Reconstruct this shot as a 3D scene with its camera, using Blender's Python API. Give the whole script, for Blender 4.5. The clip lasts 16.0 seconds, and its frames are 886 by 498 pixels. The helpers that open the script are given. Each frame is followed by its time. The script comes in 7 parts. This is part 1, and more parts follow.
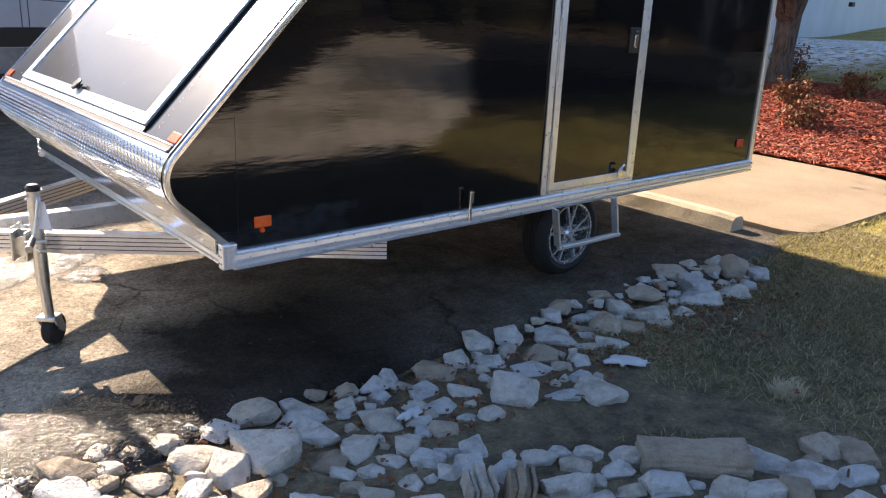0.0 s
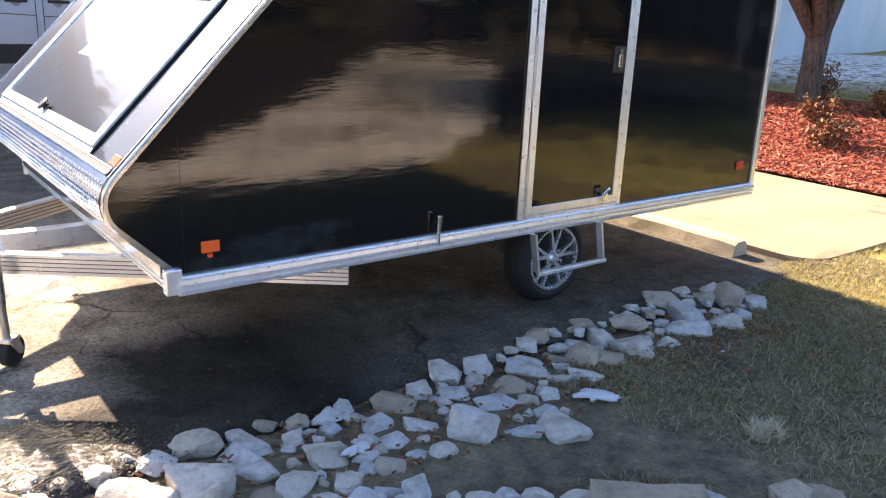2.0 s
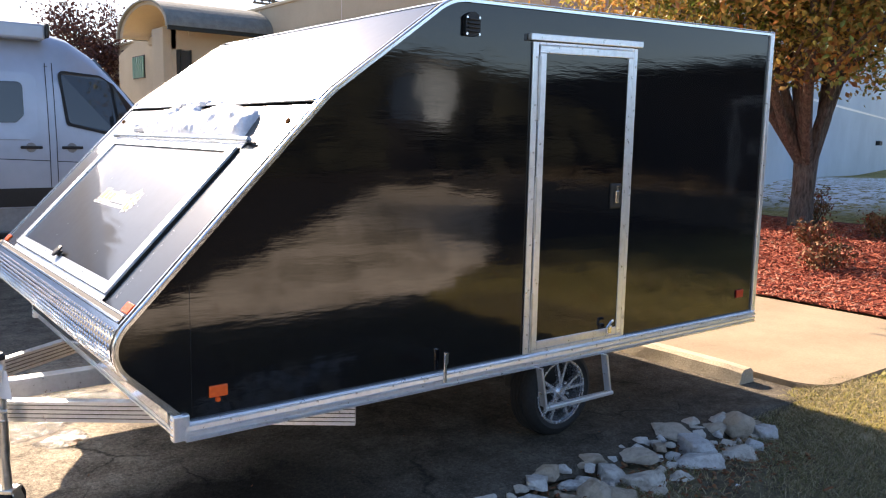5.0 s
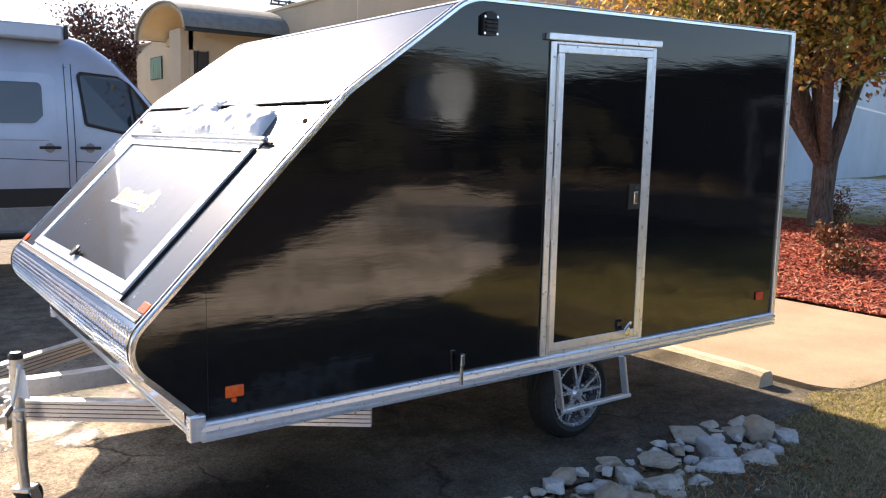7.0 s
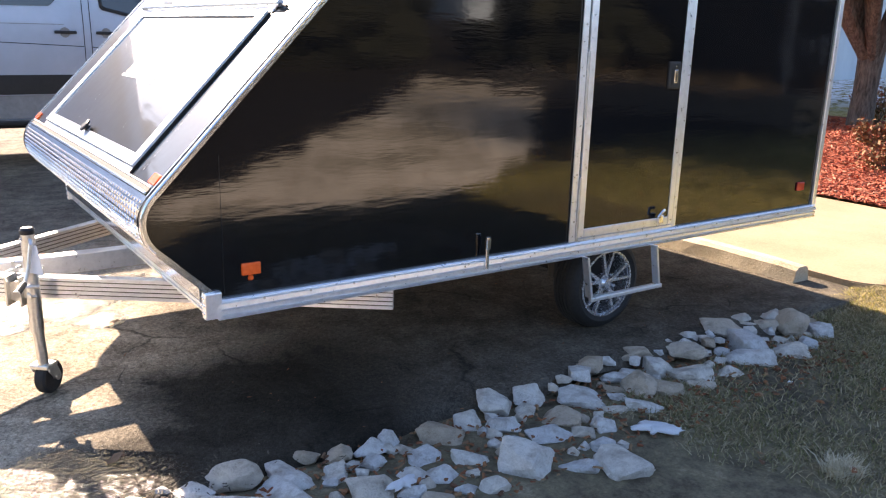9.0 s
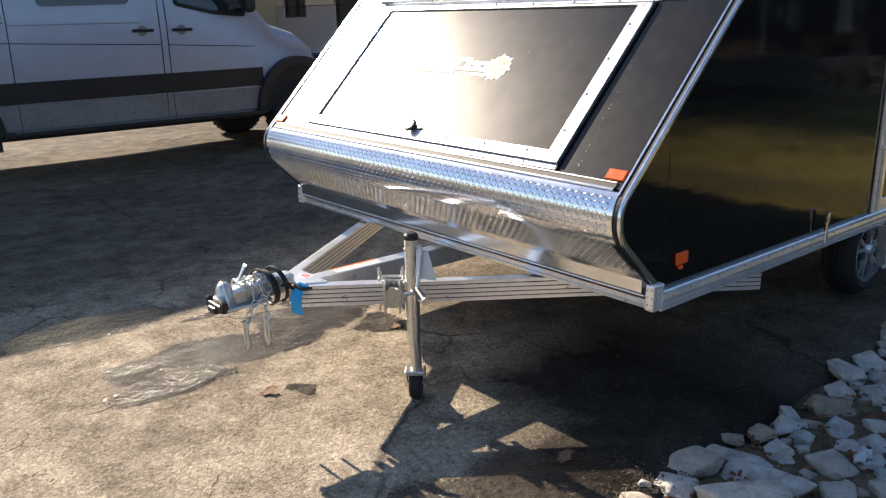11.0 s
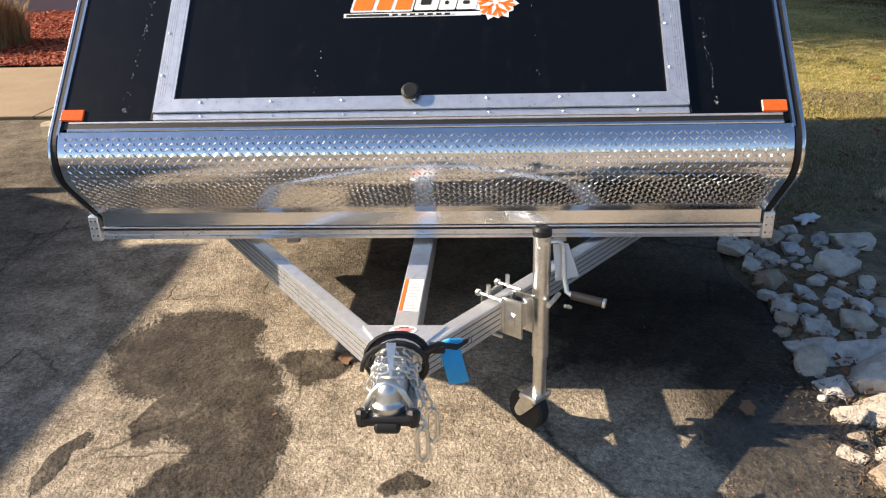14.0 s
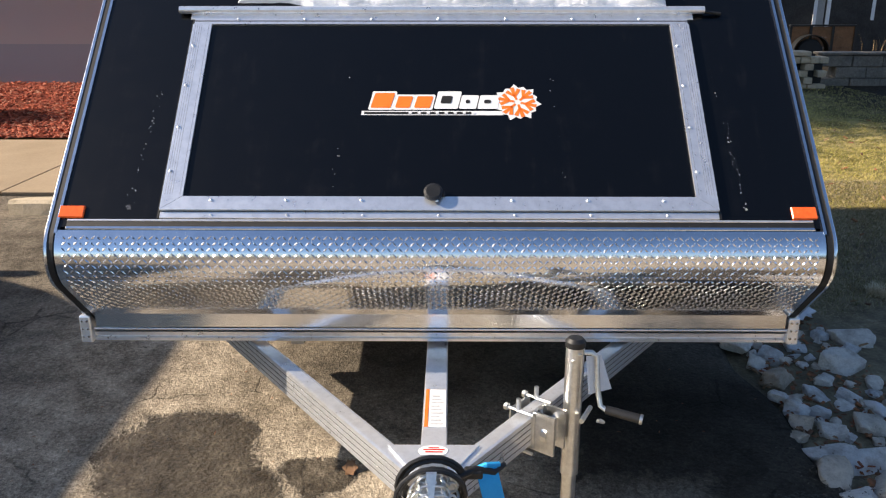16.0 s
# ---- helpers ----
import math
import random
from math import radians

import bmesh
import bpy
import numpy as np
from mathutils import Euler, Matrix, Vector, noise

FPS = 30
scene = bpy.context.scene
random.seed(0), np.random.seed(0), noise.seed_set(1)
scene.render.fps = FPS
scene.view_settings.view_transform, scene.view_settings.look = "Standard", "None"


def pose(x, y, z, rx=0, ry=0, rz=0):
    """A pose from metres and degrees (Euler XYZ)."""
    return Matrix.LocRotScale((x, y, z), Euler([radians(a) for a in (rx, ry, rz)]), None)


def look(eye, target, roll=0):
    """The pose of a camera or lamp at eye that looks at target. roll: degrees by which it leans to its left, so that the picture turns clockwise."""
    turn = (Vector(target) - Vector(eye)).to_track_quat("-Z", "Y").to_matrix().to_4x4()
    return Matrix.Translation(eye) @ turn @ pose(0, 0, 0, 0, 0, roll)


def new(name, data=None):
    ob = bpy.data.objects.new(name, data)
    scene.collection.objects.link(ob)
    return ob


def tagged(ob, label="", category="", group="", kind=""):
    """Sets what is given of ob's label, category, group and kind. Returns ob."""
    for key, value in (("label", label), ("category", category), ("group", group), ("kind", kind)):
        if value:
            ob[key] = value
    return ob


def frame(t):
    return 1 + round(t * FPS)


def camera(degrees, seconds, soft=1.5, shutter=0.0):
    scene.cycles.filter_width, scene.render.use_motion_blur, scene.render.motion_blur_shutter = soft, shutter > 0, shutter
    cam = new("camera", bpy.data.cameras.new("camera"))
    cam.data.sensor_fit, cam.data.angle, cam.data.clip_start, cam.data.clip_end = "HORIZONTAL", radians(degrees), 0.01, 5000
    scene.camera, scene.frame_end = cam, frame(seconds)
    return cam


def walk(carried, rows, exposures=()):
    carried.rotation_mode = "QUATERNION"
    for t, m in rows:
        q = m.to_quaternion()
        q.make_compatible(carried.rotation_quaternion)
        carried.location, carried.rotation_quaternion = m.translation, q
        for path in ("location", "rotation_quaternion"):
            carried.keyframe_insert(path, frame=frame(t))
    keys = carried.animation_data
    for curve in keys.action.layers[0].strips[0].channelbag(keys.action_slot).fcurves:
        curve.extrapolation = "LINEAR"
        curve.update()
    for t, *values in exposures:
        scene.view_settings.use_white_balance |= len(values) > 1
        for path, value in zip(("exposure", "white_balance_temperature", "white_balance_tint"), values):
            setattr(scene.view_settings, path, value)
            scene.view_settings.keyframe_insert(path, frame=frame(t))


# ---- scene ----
PATH = [
    (0, (-1.354, -2.896, 1.64), (-0.111, -1.451, 1.035), 2.6),
    (0.5, (-1.222, -2.898, 1.639), (0.03, -1.471, 1.011), 2.7),
    (1, (-1.033, -2.991, 1.646), (0.175, -1.531, 1.006), 3.4),
    (1.5, (-0.978, -3.013, 1.66), (0.196, -1.517, 1.039), 2.6),
    (2, (-1.001, -2.996, 1.669), (0.175, -1.484, 1.093), 2.5),
    (2.5, (-1.02, -3.016, 1.698), (0.185, -1.484, 1.247), 2.6),
    (3, (-1.036, -3.023, 1.735), (0.191, -1.468, 1.461), 2.3),
    (3.5, (-1.044, -3.019, 1.731), (0.19, -1.461, 1.504), 2.0),
    (4, (-1.037, -3.013, 1.727), (0.194, -1.458, 1.473), 1.6),
    (6.5, (-1.042, -3.015, 1.733), (0.14, -1.425, 1.456), 1.2),
    (7, (-1.032, -2.991, 1.726), (0.144, -1.396, 1.454), 1.2),
    (7.5, (-1.028, -2.977, 1.726), (0.145, -1.381, 1.446), 1.3),
    (8, (-1.015, -2.977, 1.716), (0.157, -1.391, 1.382), 0.8),
    (8.5, (-0.981, -2.9, 1.627), (0.201, -1.351, 1.174), 0.4),
    (9, (-0.941, -2.857, 1.591), (0.165, -1.27, 1.083), 1.6),
    (9.5, (-1.263, -2.704, 1.606), (-0.284, -1.033, 1.106), 0.8),
    (10, (-1.659, -2.464, 1.592), (-0.695, -0.791, 1.071), 0.8),
    (12.5, (-3.095, -0.233, 1.697), (-1.367, 0.494, 1.003), -5.4),
    (13, (-3.011, 0.281, 1.654), (-1.223, 0.759, 0.894), -5.1),
    (13.5, (-2.942, 0.745, 1.648), (-1.116, 0.948, 0.857), -3.2),
    (14, (-2.905, 1.011, 1.688), (-1.059, 1.136, 0.927), -1.7),
    (14.5, (-2.967, 1.186, 1.711), (-1.093, 1.267, 1.017), 0.3),
    (15, (-3.047, 1.29, 1.745), (-1.145, 1.342, 1.131), 0.2),
    (15.5, (-2.991, 1.299, 1.781), (-1.064, 1.32, 1.247), -0.4),
    (16, (-2.752, 1.24, 1.757), (-0.843, 1.256, 1.158), -0.0),
]
EXPOSURES = [(0.0, 1.69, 6160, 16), (0.7, 1.92, 6210, 17), (1.5, 2.29, 6260, 19), (2.5, 2.34, 6360, 19), (3.0, 1.89, 6260, 17), (3.5, 1.66, 6260, 16), (4.0, 1.82, 6260, 17), (7.5, 1.79, 6260, 17), (8.0, 1.66, 6260, 17), (8.5, 1.36, 6260, 18), (9.0, 2.24, 6360, 19), (9.5, 1.91, 6090, 15), (10.0, 1.02, 6010, 12), (10.3, 1.02, 6010, 12), (12.3, 0.89, 6210, 13), (13.0, 0.99, 6260, 13), (14.5, 1.14, 6110, 12), (16.0, 1.06, 5960, 12)]
cam = camera(57.2, 16.0, soft=1.2)
walk(cam, [(t, look(eye, target, roll)) for t, eye, target, roll in PATH], EXPOSURES)

# ---- world, sun, exposure ----
SUN_EL, SUN_AZ = 31.0, -1.0
world = bpy.data.worlds.new("sky")
scene.world = world
world.use_nodes = True
wn = world.node_tree.nodes
sky = wn.new("ShaderNodeTexSky")
sky.sky_type, sky.sun_disc = "NISHITA", False
sky.sun_elevation, sky.sun_rotation = radians(SUN_EL), radians(SUN_AZ)
sky.altitude, sky.air_density, sky.dust_density, sky.ozone_density = 200, 1.0, 0.6, 1.1
world.node_tree.links.new(sky.outputs[0], wn["Background"].inputs[0])
wn["Background"].inputs[1].default_value = 0.074
sun_lamp = bpy.data.lights.new("sun", "SUN")
sun_lamp.energy, sun_lamp.angle, sun_lamp.color = 5.0, radians(0.53), (1.0, 0.82, 0.60)
sun_ob = new("sun", sun_lamp)
sun_dir = Vector((math.sin(radians(SUN_AZ)) * math.cos(radians(SUN_EL)), math.cos(radians(SUN_AZ)) * math.cos(radians(SUN_EL)), math.sin(radians(SUN_EL))))
sun_ob.matrix_world = look(sun_dir * 60, (0, 0, 0))


# ---- materials ----
class Tree:
    """A small builder of node materials."""

    def __init__(self, name):
        self.m = bpy.data.materials.new(name)
        self.m.use_nodes = True
        self.t = self.m.node_tree
        self.b = self.t.nodes["Principled BSDF"]

    def node(self, kind, **inputs):
        n = self.t.nodes.new(kind)
        for k, v in inputs.items():
            self.put(n.inputs[k.replace("_", " ")], v)
        return n

    def put(self, socket, v):
        if isinstance(v, bpy.types.NodeSocket):
            self.t.links.new(v, socket)
        else:
            socket.default_value = v

    def coords(self, kind="Object"):
        return self.t.nodes.new("ShaderNodeTexCoord").outputs[kind]

    def noise(self, scale, detail=4.0, rough=0.55, vec=None, distortion=0.0):
        return self.node("ShaderNodeTexNoise", Vector=vec or self.coords(), Scale=scale, Detail=detail, Roughness=rough, Distortion=distortion).outputs["Fac"]

    def ramp(self, fac, *stops):
        n = self.t.nodes.new("ShaderNodeValToRGB")
        self.t.links.new(fac, n.inputs[0])
        e = n.color_ramp.elements
        for i, (p, c) in enumerate(stops):
            if i > 1:
                e.new(p)
            e[i].position = p
            e[i].color = (*c, 1) if isinstance(c, tuple) else (c, c, c, 1)
        return n.outputs[0]

    def mix(self, fac, a, b, mode="MIX"):
        n = self.t.nodes.new("ShaderNodeMix")
        n.data_type, n.blend_type = "RGBA", mode
        self.put(n.inputs[0], fac)
        for s, v in ((n.inputs[6], a), (n.inputs[7], b)):
            v = (v, v, v) if isinstance(v, float) else v
            self.put(s, (*v, 1) if isinstance(v, tuple) else v)
        return n.outputs[2]

    def calc(self, op, a, b=0.0, clamp=False):
        n = self.t.nodes.new("ShaderNodeMath")
        n.operation, n.use_clamp = op, clamp
        self.put(n.inputs[0], a), self.put(n.inputs[1], b)
        return n.outputs[0]

    def bump(self, height, strength, distance=0.01, normal=None):
        n = self.node("ShaderNodeBump", Height=height, Strength=strength, Distance=distance)
        if normal:
            self.put(n.inputs["Normal"], normal)
        return n.outputs[0]

    def done(self, **inputs):
        for k, v in inputs.items():
            k = {"Spec": "Specular IOR Level", "Base": "Base Color", "Coat": "Coat Weight", "Sheen": "Sheen Weight", "Glow": "Emission Strength"}.get(k, k)
            self.put(self.b.inputs[k], (*v, 1) if isinstance(v, tuple) and len(v) == 3 else v)
        return self.m


def surface(name, dark, light, scale, rough=0.7, metal=0.0, bump=0.2, grain=8.0, spec=0.5, depth=0.01, wear=0.06):
    """Two-scale mottled surface: stains at `scale`, grain at scale * grain."""
    m = Tree(name)
    c = m.coords()
    a, b = m.noise(scale, 5, 0.6, c), m.noise(scale * grain, 3, 0.6, c)
    f = m.calc("MULTIPLY_ADD", b, 0.45)
    f.node.inputs[2].default_value = 0.0
    f2 = m.calc("ADD", f, m.calc("MULTIPLY", a, 0.55))
    col = m.ramp(f2, (0.33, dark), (0.67, light))
    r = m.calc("ADD", m.calc("MULTIPLY", a, wear * 2), rough - wear)
    return m.done(Base=col, Roughness=r, Metallic=metal, Spec=spec, Normal=m.bump(b, bump, depth))


def random_tint(name, colours, rough=0.8, scale=30.0, bump=0.2, translucent=0.0, spec=0.3):
    """Colour by the object's or the island's own random number, with fine grain."""
    m = Tree(name)
    g = m.t.nodes.new("ShaderNodeNewGeometry")
    n = len(colours)
    col = m.ramp(g.outputs["Random Per Island"], *[(i / max(1, n - 1), c) for i, c in enumerate(colours)])
    k = m.noise(scale, 3)
    col = m.mix(0.5, col, m.ramp(k, (0.3, 0.45), (0.7, 1.0)), "MULTIPLY")
    m.done(Base=col, Roughness=rough, Spec=spec, Normal=m.bump(k, bump))
    if translucent:
        tr = m.node("ShaderNodeBsdfTranslucent", Color=col)
        mx = m.node("ShaderNodeMixShader", Fac=translucent)
        out = m.t.nodes["Material Output"]
        m.put(mx.inputs[1], m.b.outputs[0]), m.put(mx.inputs[2], tr.outputs[0])
        m.put(out.inputs["Surface"], mx.outputs[0])
    return m.m


def gloss_black():
    m = Tree("black_gelcoat")
    c = m.coords()
    wave = m.noise(1.7, 2, 0.5, c)
    mp = m.node("ShaderNodeMapping", Vector=c)
    mp.inputs["Scale"].default_value = (3.0, 3.0, 17.0)
    fine = m.noise(1.0, 4, 0.62, mp.outputs[0])
    dust = m.noise(60.0, 4, 0.7, c)
    n1 = m.bump(wave, 0.045, 0.06)
    n2 = m.bump(fine, 0.023, 0.02, n1)
    return m.done(Base=m.ramp(dust, (0.45, (0.005, 0.005, 0.006)), (0.8, (0.013, 0.012, 0.012))), Roughness=m.calc("ADD", m.calc("MULTIPLY", dust, 0.05), 0.03), Spec=0.60, IOR=1.52, Normal=n2)


def slope_black():
    """Black painted sheet with a fine film of dried drips and dust."""
    m = Tree("black_painted_sheet")
    c = m.coords()
    mp = m.node("ShaderNodeMapping", Vector=c)
    mp.inputs["Scale"].default_value = (2.0, 26.0, 2.0)
    drips = m.noise(1.0, 4, 0.65, mp.outputs[0])
    dust = m.noise(14.0, 5, 0.7, c)
    f = m.calc("MULTIPLY", drips, dust)
    wave = m.noise(2.5, 1, 0.5, c)
    return m.done(Base=m.ramp(f, (0.30, (0.0015, 0.0018, 0.0025)), (0.66, (0.010, 0.010, 0.011))), Roughness=m.calc("ADD", m.calc("MULTIPLY", dust, 0.10), 0.27), Spec=0.15, Coat=0.62, **{"Coat Roughness": 0.04, "Coat IOR": 1.42}, Normal=m.bump(wave, 0.05, 0.05))


def asphalt():
    """Worn driveway: pale fine aggregate, hairline cracks, wet patches where snow has melted."""
    m = Tree("worn_asphalt")
    c = m.coords()
    warp = m.noise(5.5, 6, 0.68, c)
    warp2 = m.noise(1.6, 3, 0.6, c)
    off = m.calc("ADD", m.calc("MULTIPLY", m.calc("SUBTRACT", warp, 0.5), 1.7), m.calc("MULTIPLY", m.calc("SUBTRACT", warp2, 0.5), 1.5))
    grain = m.noise(185.0, 3, 0.7, c)
    speck = m.noise(52.0, 3, 0.65, c)
    wobble = m.node("ShaderNodeVectorMath")
    wobble.operation = "MULTIPLY_ADD"
    m.put(wobble.inputs[0], m.node("ShaderNodeTexNoise", Vector=c, Scale=4.5, Detail=5.0).outputs["Color"])
    wobble.inputs[1].default_value = (0.22, 0.22, 0.0)
    m.put(wobble.inputs[2], c)
    sw = m.node("ShaderNodeSeparateXYZ", Vector=wobble.outputs[0])
    wet = None
    for x, y, rx, ry in ((0.08, 2.34, 0.40, 0.36), (-0.28, 2.08, 0.34, 0.24), (-0.60, 1.92, 0.48, 0.18), (-1.05, 2.0, 0.42, 0.18), (-0.05, 1.74, 0.17, 0.15), (-0.80, 1.29, 0.06, 0.07), (-1.0, -0.06, 0.85, 0.42), (-1.22, 1.76, 0.32, 0.14), (0.24, 2.15, 0.12, 0.14),
                         (-1.3, 2.75, 0.5, 0.2), (-0.42, 2.25, 0.20, 0.08), (-0.68, 2.50, 0.20, 0.05)):
        d = m.calc("ADD", m.calc("POWER", m.calc("ABSOLUTE", m.calc("DIVIDE", m.calc("SUBTRACT", sw.outputs[0], x + 0.11), rx)), 2.0), m.calc("POWER", m.calc("ABSOLUTE", m.calc("DIVIDE", m.calc("SUBTRACT", sw.outputs[1], y + 0.11), ry)), 2.0))
        w = m.calc("SUBTRACT", m.calc("ADD", 1.0, m.calc("MULTIPLY", off, 0.35)), d)
        wet = w if wet is None else m.calc("MAXIMUM", wet, w)
    wetness = m.calc("MULTIPLY", m.calc("ADD", wet, m.calc("MULTIPLY", m.calc("SUBTRACT", speck, 0.5), 0.9)), 4.5, clamp=True)
    wetness = m.calc("MULTIPLY", wetness, m.ramp(m.noise(8.0, 5, 0.7, c), (0.34, 0.88), (0.56, 1.0)))
    wetness = m.calc("MULTIPLY", wetness, m.ramp(m.noise(3.2, 6, 0.7, c), (0.30, 0.75), (0.50, 1.0)))
    stones = m.node("ShaderNodeTexVoronoi", Vector=c, Scale=150.0)
    clump = m.node("ShaderNodeTexVoronoi", Vector=m.mix(0.03, c, m.node("ShaderNodeTexNoise", Vector=c, Scale=30.0).outputs["Color"]), Scale=58.0)
    patch = m.noise(0.9, 6, 0.65, c)
    blotch = m.noise(4.5, 6, 0.72, c)
    tone = m.calc("ADD", m.calc("ADD", m.calc("MULTIPLY", grain, 0.55), m.calc("MULTIPLY", speck, 0.45)), m.calc("ADD", m.calc("MULTIPLY", patch, 0.55), m.calc("MULTIPLY", blotch, 0.80)))
    base = m.ramp(m.calc("SUBTRACT", tone, 0.665), (0.24, (0.078, 0.066, 0.051)), (0.45, (0.31, 0.262, 0.196)), (0.74, (0.72, 0.62, 0.475)))
    base = m.mix(0.5, base, m.ramp(stones.outputs["Color"], (0.1, 0.45), (0.9, 1.25)), "MULTIPLY")
    base = m.mix(0.6, base, m.ramp(clump.outputs["Color"], (0.1, 0.55), (0.9, 1.15)), "MULTIPLY")
    pits = m.ramp(m.noise(40.0, 4, 0.75, c), (0.30, 0.22), (0.42, 1.0))
    base = m.mix(0.85, base, pits, "MULTIPLY")
    crack = None
    for cells, warp_by, width, lo, hi, seed in ((0.62, 0.20, 0.007, 0.47, 0.55, 0.0), (1.35, 0.16, 0.009, 0.55, 0.62, 9.0)):
        at = m.node("ShaderNodeVectorMath", Vector=c)
        at.inputs[1].default_value = (seed, seed * 0.7, 0.0)
        fine_warp = m.node("ShaderNodeTexNoise", Vector=c, Scale=7.0, Detail=6.0, Roughness=0.7).outputs["Color"]
        slow_warp = m.node("ShaderNodeTexNoise", Vector=c, Scale=2.2).outputs["Color"]
        v = m.mix(warp_by * 0.35, m.mix(warp_by, at.outputs[0], slow_warp), fine_warp)
        cell = m.node("ShaderNodeTexVoronoi", Vector=v, Scale=cells)
        cell.feature = "DISTANCE_TO_EDGE"
        line = m.ramp(cell.outputs["Distance"], (0.0, 0.7), (width * 0.8, 0.0))
        line = m.calc("MULTIPLY", line, m.ramp(m.noise(0.6 + cells, 3, 0.5, at.outputs[0]), (lo, 0.0), (hi, 1.0)))
        crack = line if crack is None else m.calc("MAXIMUM", crack, line)
    base = m.mix(crack, base, (0.022, 0.019, 0.016))
    # moist asphalt; shade below the trailer and towards the van put into the colour
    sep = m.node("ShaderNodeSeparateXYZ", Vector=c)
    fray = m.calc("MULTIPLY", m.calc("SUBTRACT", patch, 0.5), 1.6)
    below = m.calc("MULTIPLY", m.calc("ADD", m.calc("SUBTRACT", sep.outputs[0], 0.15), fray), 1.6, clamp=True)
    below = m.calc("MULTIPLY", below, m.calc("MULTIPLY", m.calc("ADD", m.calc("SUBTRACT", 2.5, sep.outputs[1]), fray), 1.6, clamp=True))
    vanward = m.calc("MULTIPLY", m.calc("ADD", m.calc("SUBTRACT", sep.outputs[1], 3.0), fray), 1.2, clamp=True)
    # muddy edge, with the shade under nose and jack put in as near-black
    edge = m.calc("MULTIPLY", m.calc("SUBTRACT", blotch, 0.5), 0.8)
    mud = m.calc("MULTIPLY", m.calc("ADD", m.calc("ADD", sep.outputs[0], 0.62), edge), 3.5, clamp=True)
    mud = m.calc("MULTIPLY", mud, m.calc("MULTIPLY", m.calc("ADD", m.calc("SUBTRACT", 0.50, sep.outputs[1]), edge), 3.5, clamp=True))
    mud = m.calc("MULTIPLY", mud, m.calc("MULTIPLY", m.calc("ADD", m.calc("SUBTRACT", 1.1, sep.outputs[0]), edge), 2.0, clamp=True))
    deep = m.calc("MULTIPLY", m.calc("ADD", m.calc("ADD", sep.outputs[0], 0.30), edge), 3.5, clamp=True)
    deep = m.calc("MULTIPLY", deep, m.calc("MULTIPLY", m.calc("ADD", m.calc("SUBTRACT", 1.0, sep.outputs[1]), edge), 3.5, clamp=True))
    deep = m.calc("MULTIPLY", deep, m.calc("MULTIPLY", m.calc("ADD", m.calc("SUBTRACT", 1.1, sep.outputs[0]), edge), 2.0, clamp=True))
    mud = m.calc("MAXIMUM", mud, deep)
    damp_shade = m.calc("MAXIMUM", below, m.calc("MULTIPLY", vanward, 0.82))
    base = m.mix(m.calc("MULTIPLY", damp_shade, 0.71), base, (0.018, 0.017, 0.016))
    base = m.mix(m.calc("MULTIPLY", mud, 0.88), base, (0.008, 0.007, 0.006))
    base = m.mix(m.calc("MULTIPLY", wetness, 0.94), base, m.mix(0.90, base, (0.009, 0.008, 0.007)))
    rough = m.mix(wetness, 0.80, m.ramp(grain, (0.35, 0.03), (0.65, 0.09)))
    h = m.calc("ADD", m.calc("ADD", m.calc("MULTIPLY", grain, 0.4), m.calc("MULTIPLY", speck, 0.5)), m.calc("ADD", m.calc("MULTIPLY", stones.outputs["Distance"], 0.35), m.calc("MULTIPLY", clump.outputs["Distance"], -0.5)))
    h = m.calc("SUBTRACT", h, m.calc("MULTIPLY", crack, 1.2))
    film = m.calc("ADD", m.calc("MULTIPLY", speck, 1.3), m.calc("MULTIPLY", m.noise(22.0, 2, 0.5, c), 1.3))
    h = m.mix(wetness, h, film)
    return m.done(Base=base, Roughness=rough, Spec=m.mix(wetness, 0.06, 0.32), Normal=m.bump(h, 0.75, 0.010))


